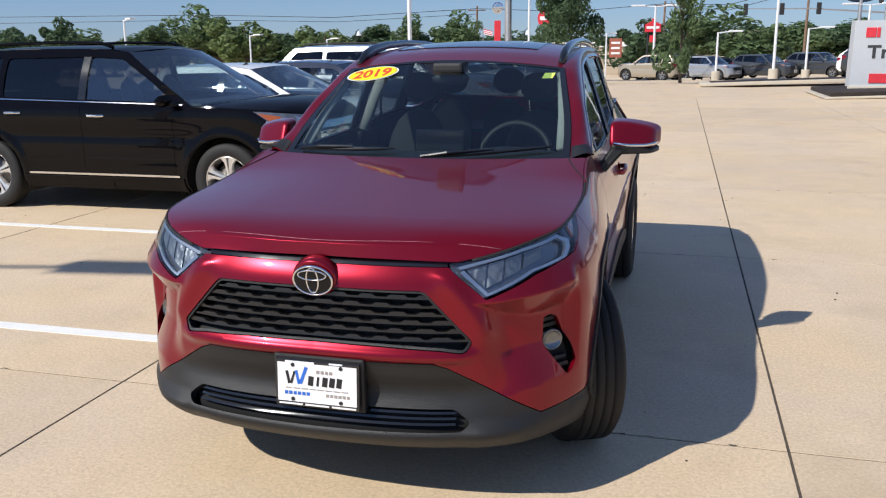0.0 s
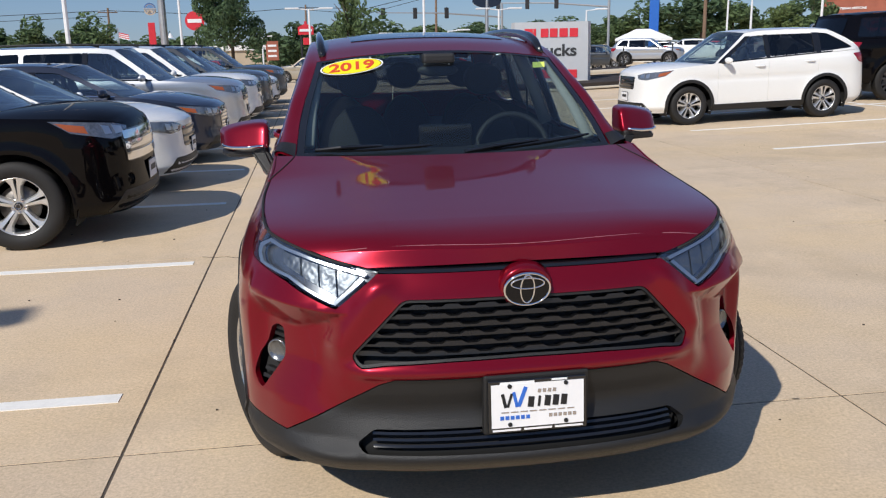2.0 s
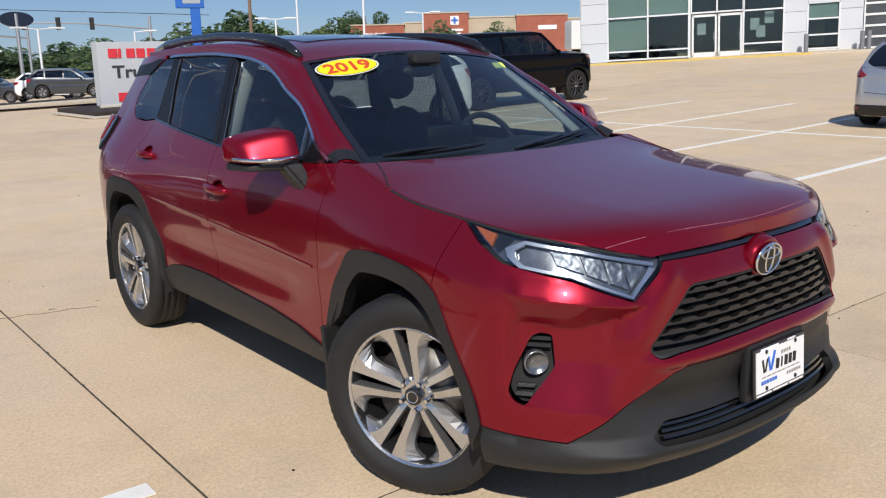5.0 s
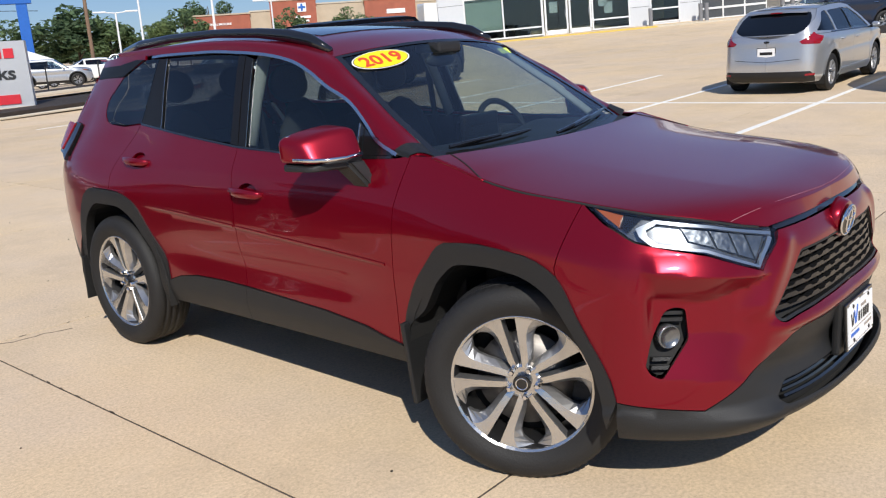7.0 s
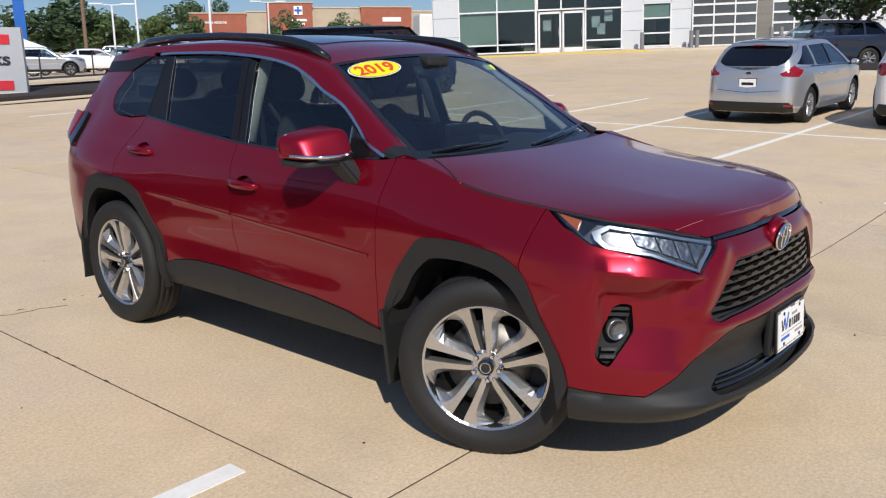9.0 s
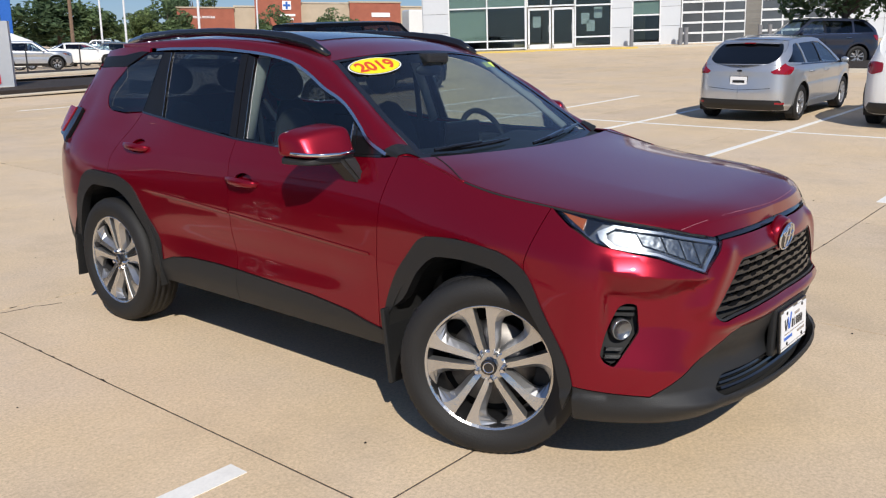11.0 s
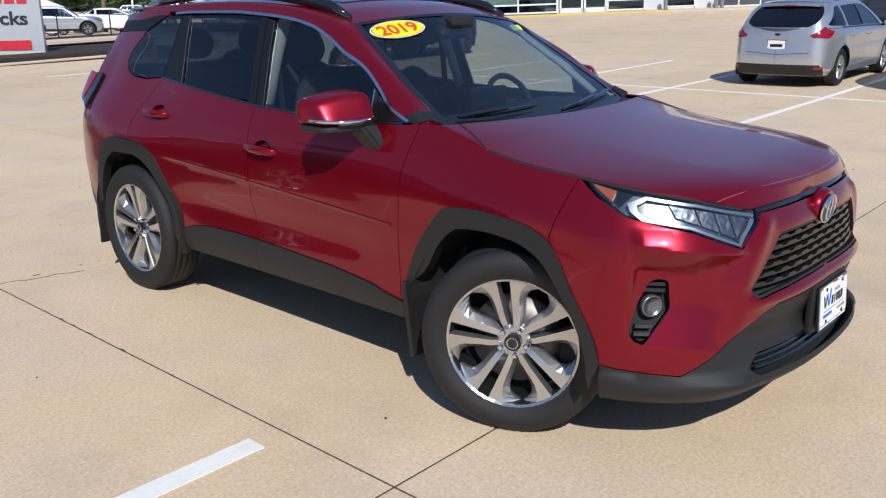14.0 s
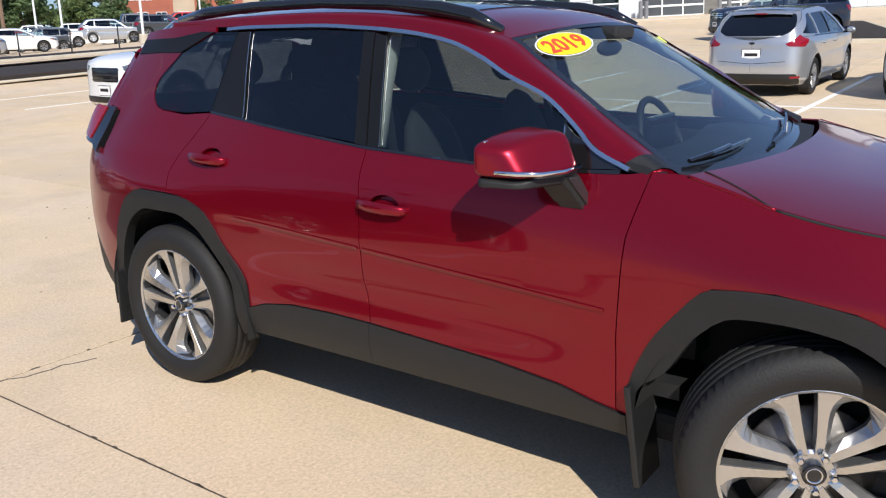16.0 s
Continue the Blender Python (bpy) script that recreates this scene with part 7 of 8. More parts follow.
TREES = {
    "a": (1, "leaf", "round", 0.22, 0.085, 2600),
    "b": (2, "leaf_dark", "round", 0.18, 0.085, 2600),
    "c": (3, "leaf_lime", "round", 0.15, 0.085, 2600),
    "d": (4, "leaf", "round", 0.12, 0.085, 2600),
    "e": (5, "leaf_dark", "round", 0.25, 0.045, 7000),
    "f": (6, "leaf", "cone", 0.20, 0.055, 4200),
    "g": (7, "leaf_dark", "round", 0.12, 0.085, 2600),
}
for key, x, y, top, wide in (("g", -45.3, 48.9, 3.5, 4.2), ("b", -43.0, 50.6, 3.9, 3.6), ("d", -60.4, 87.6, 4.2, 7), ("a", -55.4, 90.8, 6.1, 9.5), ("c", -45.9, 84.8, 5.3, 8.5), ("g", -45.8, 96.0, 3.6, 9), ("c", -37.9, 88.6, 4.3, 7), ("b", -37.5, 99.5, 4.0, 9), ("a", -31.1, 101.7, 5.0, 7), ("a", -26.0, 102.9, 5.4, 8), ("e", -4.9, 46.1, 6.4, 4.6), ("b", -2.9, 76.4, 3.7, 6.5), ("f", 1.2, 38.5, 5.2, 2.9), ("a", 5.2, 71.4, 4.2, 9), ("c", 14.4, 115.8, 3.6, 7), ("d", 19.8, 125.1, 3.7, 11), ("a", 34, 112, 4.6, 10), ("b", 46.1, 96.7, 7.6, 10), ("a", 40, 101, 6.0, 9), ("d", 49.2, 95.0, 6.4, 8), ("c", 51.5, 87.9, 5.5, 5), ("a", 56.7, 90.6, 6.3, 7), ("e", 66.6, 100.0, 9.4, 9), ("g", 88, 84, 6.0, 8)):
    plant(key, x, y, top, wide)
rng = random.Random(8)
for k in range(22):
    a = radians(-47 + 2.1 * k + rng.uniform(-0.5, 0.5))
    d = rng.uniform(112, 124)
    plant("bgda"[k % 4], d * math.sin(a), d * math.cos(a), rng.uniform(2.4, 3.5), rng.uniform(8, 11))
for k in range(16):
    a = radians(6 + 2.3 * k + rng.uniform(-0.5, 0.5))
    d = rng.uniform(126, 140)
    plant("bgda"[k % 4], d * math.sin(a), d * math.cos(a), rng.uniform(3.2, 5.0), rng.uniform(9, 13))
for k in range(20):
    a = radians(-44 + 3.4 * k + rng.uniform(-0.8, 0.8))
    d = rng.uniform(104, 112)
    plant("gbad"[k % 4], d * math.sin(a), d * math.cos(a), rng.uniform(2.6, 4.4), rng.uniform(7, 10))
tree_r = plant("e", 29.4, 6.9, 6.6, 5.2)
for x, y, top in ((57.0, 71.9, 5.2), (62.0, 67.5, 5.0), (72, 74, 4.2)):
    plant("a", x, y, top, 4.2)


# ---- lamp posts, wires, signs ----
def post(x, y, top, style, reach=1.4, turn=0.0, mat_="pole_white", r=0.075):
    """A lot light: square-headed on one arm or two."""
    z = lie(x, y)
    p = thing("lamp_post", "white steel lot light on a tall pole", "lamp post", pose(x, y, z, 0, 0, turn), "lot lights")
    h = top - z
    part("pole", tube([(0, 0, 0), (0, 0, h * 0.5), (0, 0, h)], [r * 1.15, r, r * 0.85], 8), M[mat_], p)
    part("footing", lathe([(0.28, 0), (0.28, 0.55), (0.26, 0.6)], 16), M["kerb"], p)
    for s in {"one": (1,), "two": (-1, 1), "none": ()}[style]:
        part("arm", tube([(0, 0, h - 0.05), (s * reach * 0.6, 0, h + 0.03)], 0.04, 6), M[mat_], p)
        part("lamp_head", box(reach * 0.62, 0.34, 0.11, (s * reach * 0.75, 0, h + 0.05), 0.03), M[mat_], p)
    return p


for x, y, top, style, turn in ((-8.95, 28.8, 10.0, "two", 20), (-33.4, 45.5, 3.5, "one", -35), (-33.7, 62.9, 2.7, "one", -25), (-29.9, 70.3, 2.4, "one", -25), (-8.9, 55.7, 9.5, "two", 10), (-0.6, 56.5, 4.1, "two", 5), (6.5, 51.3, 9.5, "two", 0), (12.2, 55.5, 3.9, "two", 0), (32.3, 58.7, 9.0, "two", -30), (31.1, 47.6, 9.0, "two", -35), (46.6, 61.0, 5.7, "two", -40), (30.8, 59.5, 4.9, "two", -30), (20.5, 62.0, 4.0, "one", -20), (9.4, 60, 2.6, "one", 0), (3.5, 58, 2.4, "one", 0)):
    post(x, y, top, style, 1.5, turn)
post(-10.15, -5.2, 7.9, "two", 1.5, 8, r=0.11)


def wooden_pole(x, y, top):
    z = lie(x, y)
    p = thing("utility_pole", "weathered wooden utility pole with a crossarm", "utility pole", pose(x, y, z, 0, 0, 20), "utility poles")
    part("pole", tube([(0, 0, 0), (0, 0, (top - z) / 2), (0.05, 0, top - z)], [0.17, 0.15, 0.11], 8), M["wood"], p)
    part("crossarm", box(2.2, 0.12, 0.12, (0, 0, top - z - 0.5)), M["wood"], p)
    for x_ in (-0.9, 0.0, 0.9):
        part("insulator", lathe([(0.05, 0), (0.06, 0.08), (0.03, 0.16)], 8, at=(x_, 0, top - z - 0.44)), M["galv"], p)


for x, y, top in ((-59.9, 99.8, 6.3), (-23.7, 103.7, 6.5), (33.6, 69.3, 12.0), (14.0, 98, 8.0), (-1.0, 104, 6.6)):
    wooden_pole(x, y, top)
for pts_, r in (([(-95, 96, 6.2), (-60, 99.8, 6.0), (-42, 101.5, 5.4), (-23.7, 103.7, 6.2), (-12, 104, 5.6), (-1, 104, 6.3), (6, 101, 5.9), (14, 98, 7.6), (40, 92, 7.0)], 0.035), ([(-1, 104, 6.0), (6, 101, 5.3), (14, 98, 7.2)], 0.03), ([(-95, 98, 5.4), (-60, 101, 5.4), (-42, 103, 4.9), (-24, 105, 5.6)], 0.03)):
    tagged(part("overhead_cable", tube(pts_, r, 5), M["signal"], None), "sagging black overhead cable", "cable", "cables")

# monument sign of the dealer on its island
def sign_island():
    def slab(x0, x1, y0, y1, h, name, mt, label):
        bm = box(x1 - x0, y1 - y0, h, ((x0 + x1) / 2, (y0 + y1) / 2, h / 2), 0.03)
        for v in bm.verts:
            v.co.z += lie(v.co.x, v.co.y)
        return tagged(part(name, bm, mt, None), label, "kerb", kind="structure")
    slab(5.3, 26.0, 23.6, 28.0, 0.07, "kerb_1", M["kerb"], "pale concrete kerb round the sign island")
    slab(5.45, 25.85, 23.75, 27.85, 0.19, "mulch_1", M["mulch"], "dark bark mulch bed on the island")
    slab(2.0, 30.0, 33.0, 35.6, 0.14, "kerb_2", M["kerb"], "pale concrete kerb of the next island")
    slab(2.4, 29.6, 33.3, 35.3, 0.17, "mulch_2", M["mulch"], "dark bark mulch bed between the lots")
    slab(-9.0, 2.0, 58.0, 62.0, 0.14, "kerb_3", M["kerb"], "pale concrete kerb by the far row")


sign_island()
sg = thing("monument_sign", "silver monument sign with red band and lettering on a mulch island", "sign", pose(7.55, 25.8, 0.19, 0, 0, -12))
bm = bmesh.new()
w, d, h = 2.75, 0.46, 1.98
outline = [(-w / 2, 0.05), (-w / 2 + 0.12, -d / 2), (w / 2 - 0.12, -d / 2), (w / 2, 0.05), (w / 2 - 0.12, d / 2), (-w / 2 + 0.12, d / 2)]
lo = [bm.verts.new((x * 1.0, y, 0.12)) for x, y in outline]
hi = [bm.verts.new((x * 0.985, y, 0.12 + h)) for x, y in outline]
for i in range(6):
    bm.faces.new((lo[i], lo[(i + 1) % 6], hi[(i + 1) % 6], hi[i]))
bm.faces.new(hi)
bm.faces.new(lo[::-1])
body = part("sign_panel", bm, M["sign_grey"], sg)
part("plinth", box(2.6, 0.6, 0.14, (0, 0, 0.07), 0.03), M["kerb"], sg, "grey concrete plinth")
part("red_band", box(1.60, 0.04, 0.28, (0.08, -0.24, 0.37), 0.005), M["sign_red"], sg, "red band")
for k, (x0, wd) in enumerate(((-0.98, 0.30), (-0.66, 0.10), (-0.39, 0.28), (-0.06, 0.28), (0.29, 0.30), (0.66, 0.30))):
    part("letter_bar", box(wd * 0.93, 0.03, 0.29, ((x0 + wd / 2) * 0.93, -0.242, 1.74), 0.01), M["sign_red"], sg)
text_part("lettering", "Trucks", 0.54, M["sign_ink"], sg, pose(0.02, -0.236, 0.98, 90), bold=0.014, wide=1.12, depth=0.01)

# red and chrome pylon, house-shaped red sign, round red sign, blue pylon, menu board, tent, flags
p = thing("pylon_sign", "tall silver pylon with a red panel and a round chrome badge", "sign", pose(-8.75, 45.7, lie(-8, 45.7), 0, 0, 8))
hh = 4.3 - lie(-8, 45.7)
part("mast", tube([(0.35, 0, 0), (0.35, 0, hh + 0.25)], 0.20, 12), M["galv"], p)
part("red_panel", box(0.36, 0.18, 2.2, (-0.25, -0.05, hh - 2.35), 0.03), M["sign_red"], p)
part("badge", lathe([(0.32, 0.05), (0.32, -0.05), (0.25, -0.07), (0.23, -0.02), (0.0, -0.03)], 28, "y", at=(-0.25, -0.05, hh - 0.55)), M["chrome"], p)
part("badge_bar", box(0.66, 0.08, 0.10, (-0.25, -0.09, hh - 0.55), 0.02), M["galv"], p)
p = thing("house_sign", "red house-shaped sign with a pale bar on a pole", "sign", pose(-0.9, 62.5, lie(-0.9, 62.5), 0, 0, 0))
z0 = -lie(-0.4, 62.5)
part("mast", tube([(-0.35, 0, 0), (-0.35, 0, z0 + 2.6)], 0.07, 8), M["signal"], p)
part("panel", box(1.15, 0.3, 0.52, (0, 0, z0 + 2.78), 0.02), M["sign_red"], p)
bm = bmesh.new()
v = [bm.verts.new(c) for c in ((-0.62, -0.16, z0 + 3.04), (0.62, -0.16, z0 + 3.04), (0, -0.16, z0 + 3.34), (-0.62, 0.16, z0 + 3.04), (0.62, 0.16, z0 + 3.04), (0, 0.16, z0 + 3.34))]
for q in ((0, 1, 2), (5, 4, 3), (0, 3, 4, 1), (1, 4, 5, 2), (2, 5, 3, 0)):
    bm.faces.new([v[i] for i in q])
part("gable", bm, M["sign_red"], p)
part("cupola", box(0.18, 0.25, 0.22, (0, 0, z0 + 3.38), 0.02), M["sign_red"], p)
part("letter_bar", box(0.9, 0.02, 0.18, (0, -0.17, z0 + 2.84)), M["white"], p)
part("price_panel", box(0.45, 0.2, 0.5, (0, 0, z0 + 2.05), 0.02), M["sign_red"], p)
p = thing("round_sign", "red round sign with a pale bar on a white pole", "sign", pose(-9.3, 66.3, lie(-9, 66.3)))
z0 = -lie(-9, 66.3)
part("mast", tube([(0, 0.1, 0), (0, 0.1, z0 + 3.6)], 0.10, 8), M["pole_white"], p)
part("disc", lathe([(0.72, -0.08), (0.72, 0.08)], 24, "y", at=(0, 0, z0 + 3.75)), M["sign_red"], p)
part("letter_bar", box(1.05, 0.02, 0.28, (0, -0.10, z0 + 3.75)), M["white"], p)
p = thing("blue_pylon", "tall blue pylon sign with a blue cabinet", "sign", pose(36.2, 87.1, lie(36.2, 87.1), 0, 0, -25))
part("mast", box(1.0, 0.8, 8.6, (0.0, 0, 4.3), 0.04), M["sign_blue"], p)
part("cabinet", box(2.9, 1.0, 1.7, (-0.5, 0, 8.4), 0.06), M["sign_blue"], p)
part("pale_panel", box(1.8, 0.02, 0.8, (-0.3, -0.51, 8.4)), M["galv"], p)
p = thing("notice_board", "small red notice board beside a white post", "sign", pose(-3.5, 58.4, lie(-3.5, 58.4)))
part("post", tube([(-0.4, 0, 0), (-0.4, 0, 3.2), (0.3, 0, 3.2)], 0.06, 6), M["pole_white"], p)
part("board", box(0.85, 0.10, 1.3, (0.25, 0, 2.2), 0.02), M["brick"], p)
for k in range(3):
    part("letter_bar", box(0.6, 0.02, 0.14, (0.25, -0.06, 1.85 + 0.35 * k)), M["white"], p)
p = thing("canopy_tent", "white peaked canvas tent", "tent", pose(34.0, 84.5, lie(34.0, 84.5), 0, 0, -20) @ Matrix.Scale(0.8, 4))
bm = bmesh.new()
base = [bm.verts.new((x, y, 2.7)) for x, y in ((-3.6, -2.4), (3.6, -2.4), (3.6, 2.4), (-3.6, 2.4))]
ridge = [bm.verts.new((-0.9, 0, 3.9)), bm.verts.new((0.9, 0, 3.9))]
low_ = [bm.verts.new((v.co.x, v.co.y, 2.4)) for v in base]
for q in ((base[0], base[1], ridge[1], ridge[0]), (base[1], base[2], ridge[1]), (base[2], base[3], ridge[0], ridge[1]), (base[3], base[0], ridge[0])):
    bm.faces.new(q)
for i in range(4):
    bm.faces.new((low_[i], low_[(i + 1) % 4], base[(i + 1) % 4], base[i]))
part("canopy", bm, M["tent"], p)
for x, y in ((-3.5, -2.3), (3.5, -2.3), (3.5, 2.3), (-3.5, 2.3)):
    part("leg", tube([(x, y, 0), (x, y, 2.6)], 0.05, 6), M["galv"], p)

# street signals on their mast arms
for x, y, ln, turn, hz in ((20.5, 92.0, 14.0, 185, 5.4), (30.0, 84.0, 12.0, 170, 5.6)):
    p = thing("traffic_signal", "traffic signals on a long steel mast arm", "traffic light", pose(x, y, lie(x, y), 0, 0, turn), "street signals")
    part("mast", tube([(0, 0, 0), (0, 0, 6.8)], 0.14, 8), M["galv"], p)
    part("arm", tube([(0, 0, hz), (ln * 0.5, 0, hz + 0.5), (ln, 0, hz + 0.6)], [0.11, 0.08, 0.05], 6), M["galv"], p)
    for k in (0.45, 0.7, 0.95):
        s_ = part("signal_head", box(0.42, 0.3, 1.15, (ln * k, 0, hz + 0.5), 0.05), M["signal"], p)
        for j in range(3):
            part("signal_lens", lathe([(0.13, -0.17), (0.13, -0.15), (0, -0.14)], 12, "y", at=(ln * k, 0, hz + 0.15 + 0.35 * j)), M["gloss_black"], s_)
p = thing("round_blue_sign", "dark blue oval sign high on a pole", "sign", pose(13.5, 66, lie(13.5, 66)))
part("mast", tube([(0, 0, 0), (0, 0, 6.3)], 0.14, 8), M["galv"], p)
bm = lathe([(0.9, -0.1), (0.9, 0.1)], 24, "y", at=(0, 0, 0))
bmesh.ops.scale(bm, vec=(1.3, 1, 0.6), verts=bm.verts)
bmesh.ops.translate(bm, vec=(0, 0, 5.9), verts=bm.verts)
part("oval_panel", bm, M["blue_paint"], p)
for x, y, turn in ((-30, 78, 0), (-14.5, 86, 0), (3.0, 74, 0), (-1.8, 80, 0)):
    p = thing("street_lamp", "slim dark post with a white bell lamp", "lamp post", pose(x, y, lie(x, y), 0, 0, turn), "bell lamps")
    part("pole", tube([(0, 0, 0), (0, 0, 4.6), (0.3, 0, 4.8)], 0.06, 6), M["signal"], p)
    part("bell", lathe([(0.05, 0.45), (0.16, 0.25), (0.30, 0.0)], 12, at=(0.3, 0, 4.2)), M["pole_white"], p)
p = thing("flag_pole", "flag pole with a red and white striped flag", "flag", pose(-21.6, 98, lie(-21.6, 98)))
part("pole", tube([(0, 0, 0), (0, 0, 5.5)], 0.06, 6), M["galv"], p)
for k in range(6):
    part("stripe", box(1.1, 0.02, 0.10, (0.6, 0, 4.35 + 0.10 * k), turn=Matrix.Rotation(0.25, 3, "Y")), M["sign_red"] if k % 2 else M["white"], p)
p = thing("low_building", "long low brown-roofed building behind the trees", "building", pose(-48, 104, lie(-48, 104), 0, 0, 28))
part("wall", box(26, 8, 2.6, (0, 0, 1.3)), M["stone"], p)
part("roof", box(27, 9, 0.7, (0, 0, 2.9), 0.1, taper=0.9), M["roof_brown"], p)
p = thing("low_shop", "low tan shop building with a pale fascia", "building", pose(-12, 92, lie(-12, 92), 0, 0, 5))
part("wall", box(16, 8, 3.0, (0, 0, 1.5)), M["stone"], p)
part("fascia", box(16.4, 8.4, 0.5, (0, 0, 3.1)), M["tent"], p)

# ---- showroom ----
def showroom():
    b = thing("showroom", "white panelled showroom with glass front and service doors", "building", pose(38.3, 24.7, 1.34, 0, 0, -57.3) @ pose(0, 0, 0, 0, -1.9, 0))
    W = M["panel"]
    H = 6.2
    def wall(x0, x1, z0=0.0, z1=H, y=0.0):
        part("wall", box(x1 - x0, 0.3, z1 - z0, ((x0 + x1) / 2, y + 0.17, (z0 + z1) / 2)), M["seam"], b)
        nx, nz = max(1, round((x1 - x0) / 1.5)), max(1, round((z1 - z0) / 1.1))
        for i in range(nx):
            for j in range(nz):
                pw, ph = (x1 - x0) / nx, (z1 - z0) / nz
                part("panel", box(pw - 0.02, 0.03, ph - 0.02, (x0 + (i + 0.5) * pw, y, z0 + (j + 0.5) * ph)), W, b)
    def glazing(x0, x1, z0, z1, nx, rails, y=0.0, name="window_wall", blinds=()):
        w = part(name, box(x1 - x0, 0.05, 0.08, ((x0 + x1) / 2, y, z0 + 0.04)), M["mullion"], b, "white framed plate glass")
        for i in range(nx + 1):
            part("mullion", box(0.08, 0.12, z1 - z0, (x0 + (x1 - x0) * i / nx, y, (z0 + z1) / 2)), M["mullion"], w)
        zs_ = [z0] + list(rails) + [z1]
        for r in rails:
            part("mullion", box(x1 - x0, 0.12, 0.08, ((x0 + x1) / 2, y - 0.004, r)), M["mullion"], w)
        for i in range(nx):
            for j in range(len(zs_) - 1):
                pw = (x1 - x0) / nx
                c = (x0 + (i + 0.5) * pw, y + 0.03, (zs_[j] + zs_[j + 1]) / 2)
                part("pane", box(pw - 0.06, 0.012, zs_[j + 1] - zs_[j] - 0.06, c), M["shopglass"], w)
                if (i, j) in blinds:
                    part("blind", box(pw - 0.1, 0.01, zs_[j + 1] - zs_[j] - 0.08, (c[0], y + 0.10, c[2])), M["blind"], w, "pale green roller blind")
    wall(-7.1, -5.64, y=-0.9)
    glazing(-5.64, -1.40, 0.05, H, 2, (0.52, 2.30, 4.4), -0.9, blinds=((0, 1), (0, 2), (1, 2), (0, 3), (1, 3)))
    part("return_wall", box(0.12, 0.9, H, (-1.40, -0.45, H / 2)), M["mullion"], b)
    glazing(-1.33, 1.30, 2.30, H, 2, (4.4,))
    for x0, x1 in ((-1.30, 0.0), (0.04, 1.28)):
        d = part("door", box(x1 - x0 - 0.04, 0.05, 0.25, ((x0 + x1) / 2, -0.02, 0.14)), M["mullion"], b, "white framed glass door")
        for x in (x0 + 0.06, x1 - 0.06):
            part("stile", box(0.10, 0.05, 2.2, (x, -0.02, 1.12)), M["mullion"], d)
        part("rail", box(x1 - x0 - 0.04, 0.05, 0.12, ((x0 + x1) / 2, -0.02, 2.17)), M["mullion"], d)
        part("pane", box(x1 - x0 - 0.2, 0.012, 1.9, ((x0 + x1) / 2, -0.01, 1.2)), M["shopglass"], d)
        part("handle", tube([(x1 - 0.16, -0.08, 0.9), (x1 - 0.16, -0.08, 1.3)], 0.02, 6), M["galv"], d)
    glazing(1.33, 3.30, 0.05, H, 1, (0.60, 2.30, 4.4), blinds=())
    wall(3.30, 4.45)
    wall(4.45, 5.95, 2.40)
    wall(4.45, 5.95, 0.0, 0.12)
    glazing(4.45, 5.95, 0.12, 2.40, 1, (0.85, 1.65), blinds=((0, 2),), name="small_window")
    wall(5.95, 7.05)
    for gx in (7.1, 11.3):
        w = part("service_door", box(3.4, 0.06, 0.08, (gx + 1.7, 0.05, 0.04)), M["mullion"], b, "white sectional garage door with glass rows")
        for k in range(7):
            part("section_rail", box(3.4, 0.07, 0.11, (gx + 1.7, 0.05, 0.05 + 0.55 * k)), M["mullion"], w)
            if k < 6:
                for j in range(3):
                    part("pane", box(1.06, 0.012, 0.42, (gx + 0.57 + 1.13 * j, 0.06, 0.325 + 0.55 * k)), M["door_pane"], w)
        for j in range(4):
            part("section_stile", box(0.07, 0.07, 3.35, (gx + 0.02 + 1.12 * j, 0.048, 1.7)), M["mullion"], w)
        wall(gx - 0.05, gx + 3.45, 3.42, H)
    for k in range(22):
        part("siding_board", box(0.80, 0.04, 0.14, (10.90, 0.0 + 0.01 * (k % 2), 0.08 + 0.155 * k)), M["siding"], b)
    wall(14.75, 22.0)
    part("roof", box(29.6, 14, 0.3, (7.5, 6.2, H + 0.1)), M["seam"], b)
    part("back_wall", box(29.2, 0.3, H, (7.5, 13.0, H / 2)), M["seam"], b)
    part("inner_wall", box(13, 0.2, H, (-0.5, 8.0, H / 2)), M["stone"], b)
    part("end_wall", box(0.3, 13.6, H, (-7.0, 6.0, H / 2)), M["panel"], b)
    part("end_wall", box(0.3, 13.6, H, (22.0, 6.6, H / 2)), M["panel"], b)
    part("floor_slab", box(29.2, 14.6, 0.3, (7.5, 6.2, -0.16)), M["kerb"], b)
    part("footpath", box(24, 2.2, 0.3, (3.5, -1.6, -0.17)), M["kerb"], b, "pale concrete footpath")
    part("yellow_edge", box(13, 0.12, 0.30, (-2.0, -2.72, -0.165)), M["kerb_yellow"], b, "yellow painted kerb edge")
    for x in (-4.8, -3.9, -2.6):
        part("desk", box(0.9, 0.6, 0.75, (x, 1.2, 0.38), 0.02), M["dash"], b)
    for x, z in ((1.9, 1.6), (2.6, 1.9), (2.2, 1.2), (-0.8, 1.5)):
        part("poster", box(0.45, 0.02, 0.6, (x, 0.35, z)), M["white"], b)
    for x in (4.35, 6.95, 7.25, 11.1, 11.6):
        part("bollard", tube([(x, -0.8, -0.3), (x, -0.8, 0.9)], 0.11, 10), M["seam"], b, "dark steel bollard")


showroom()

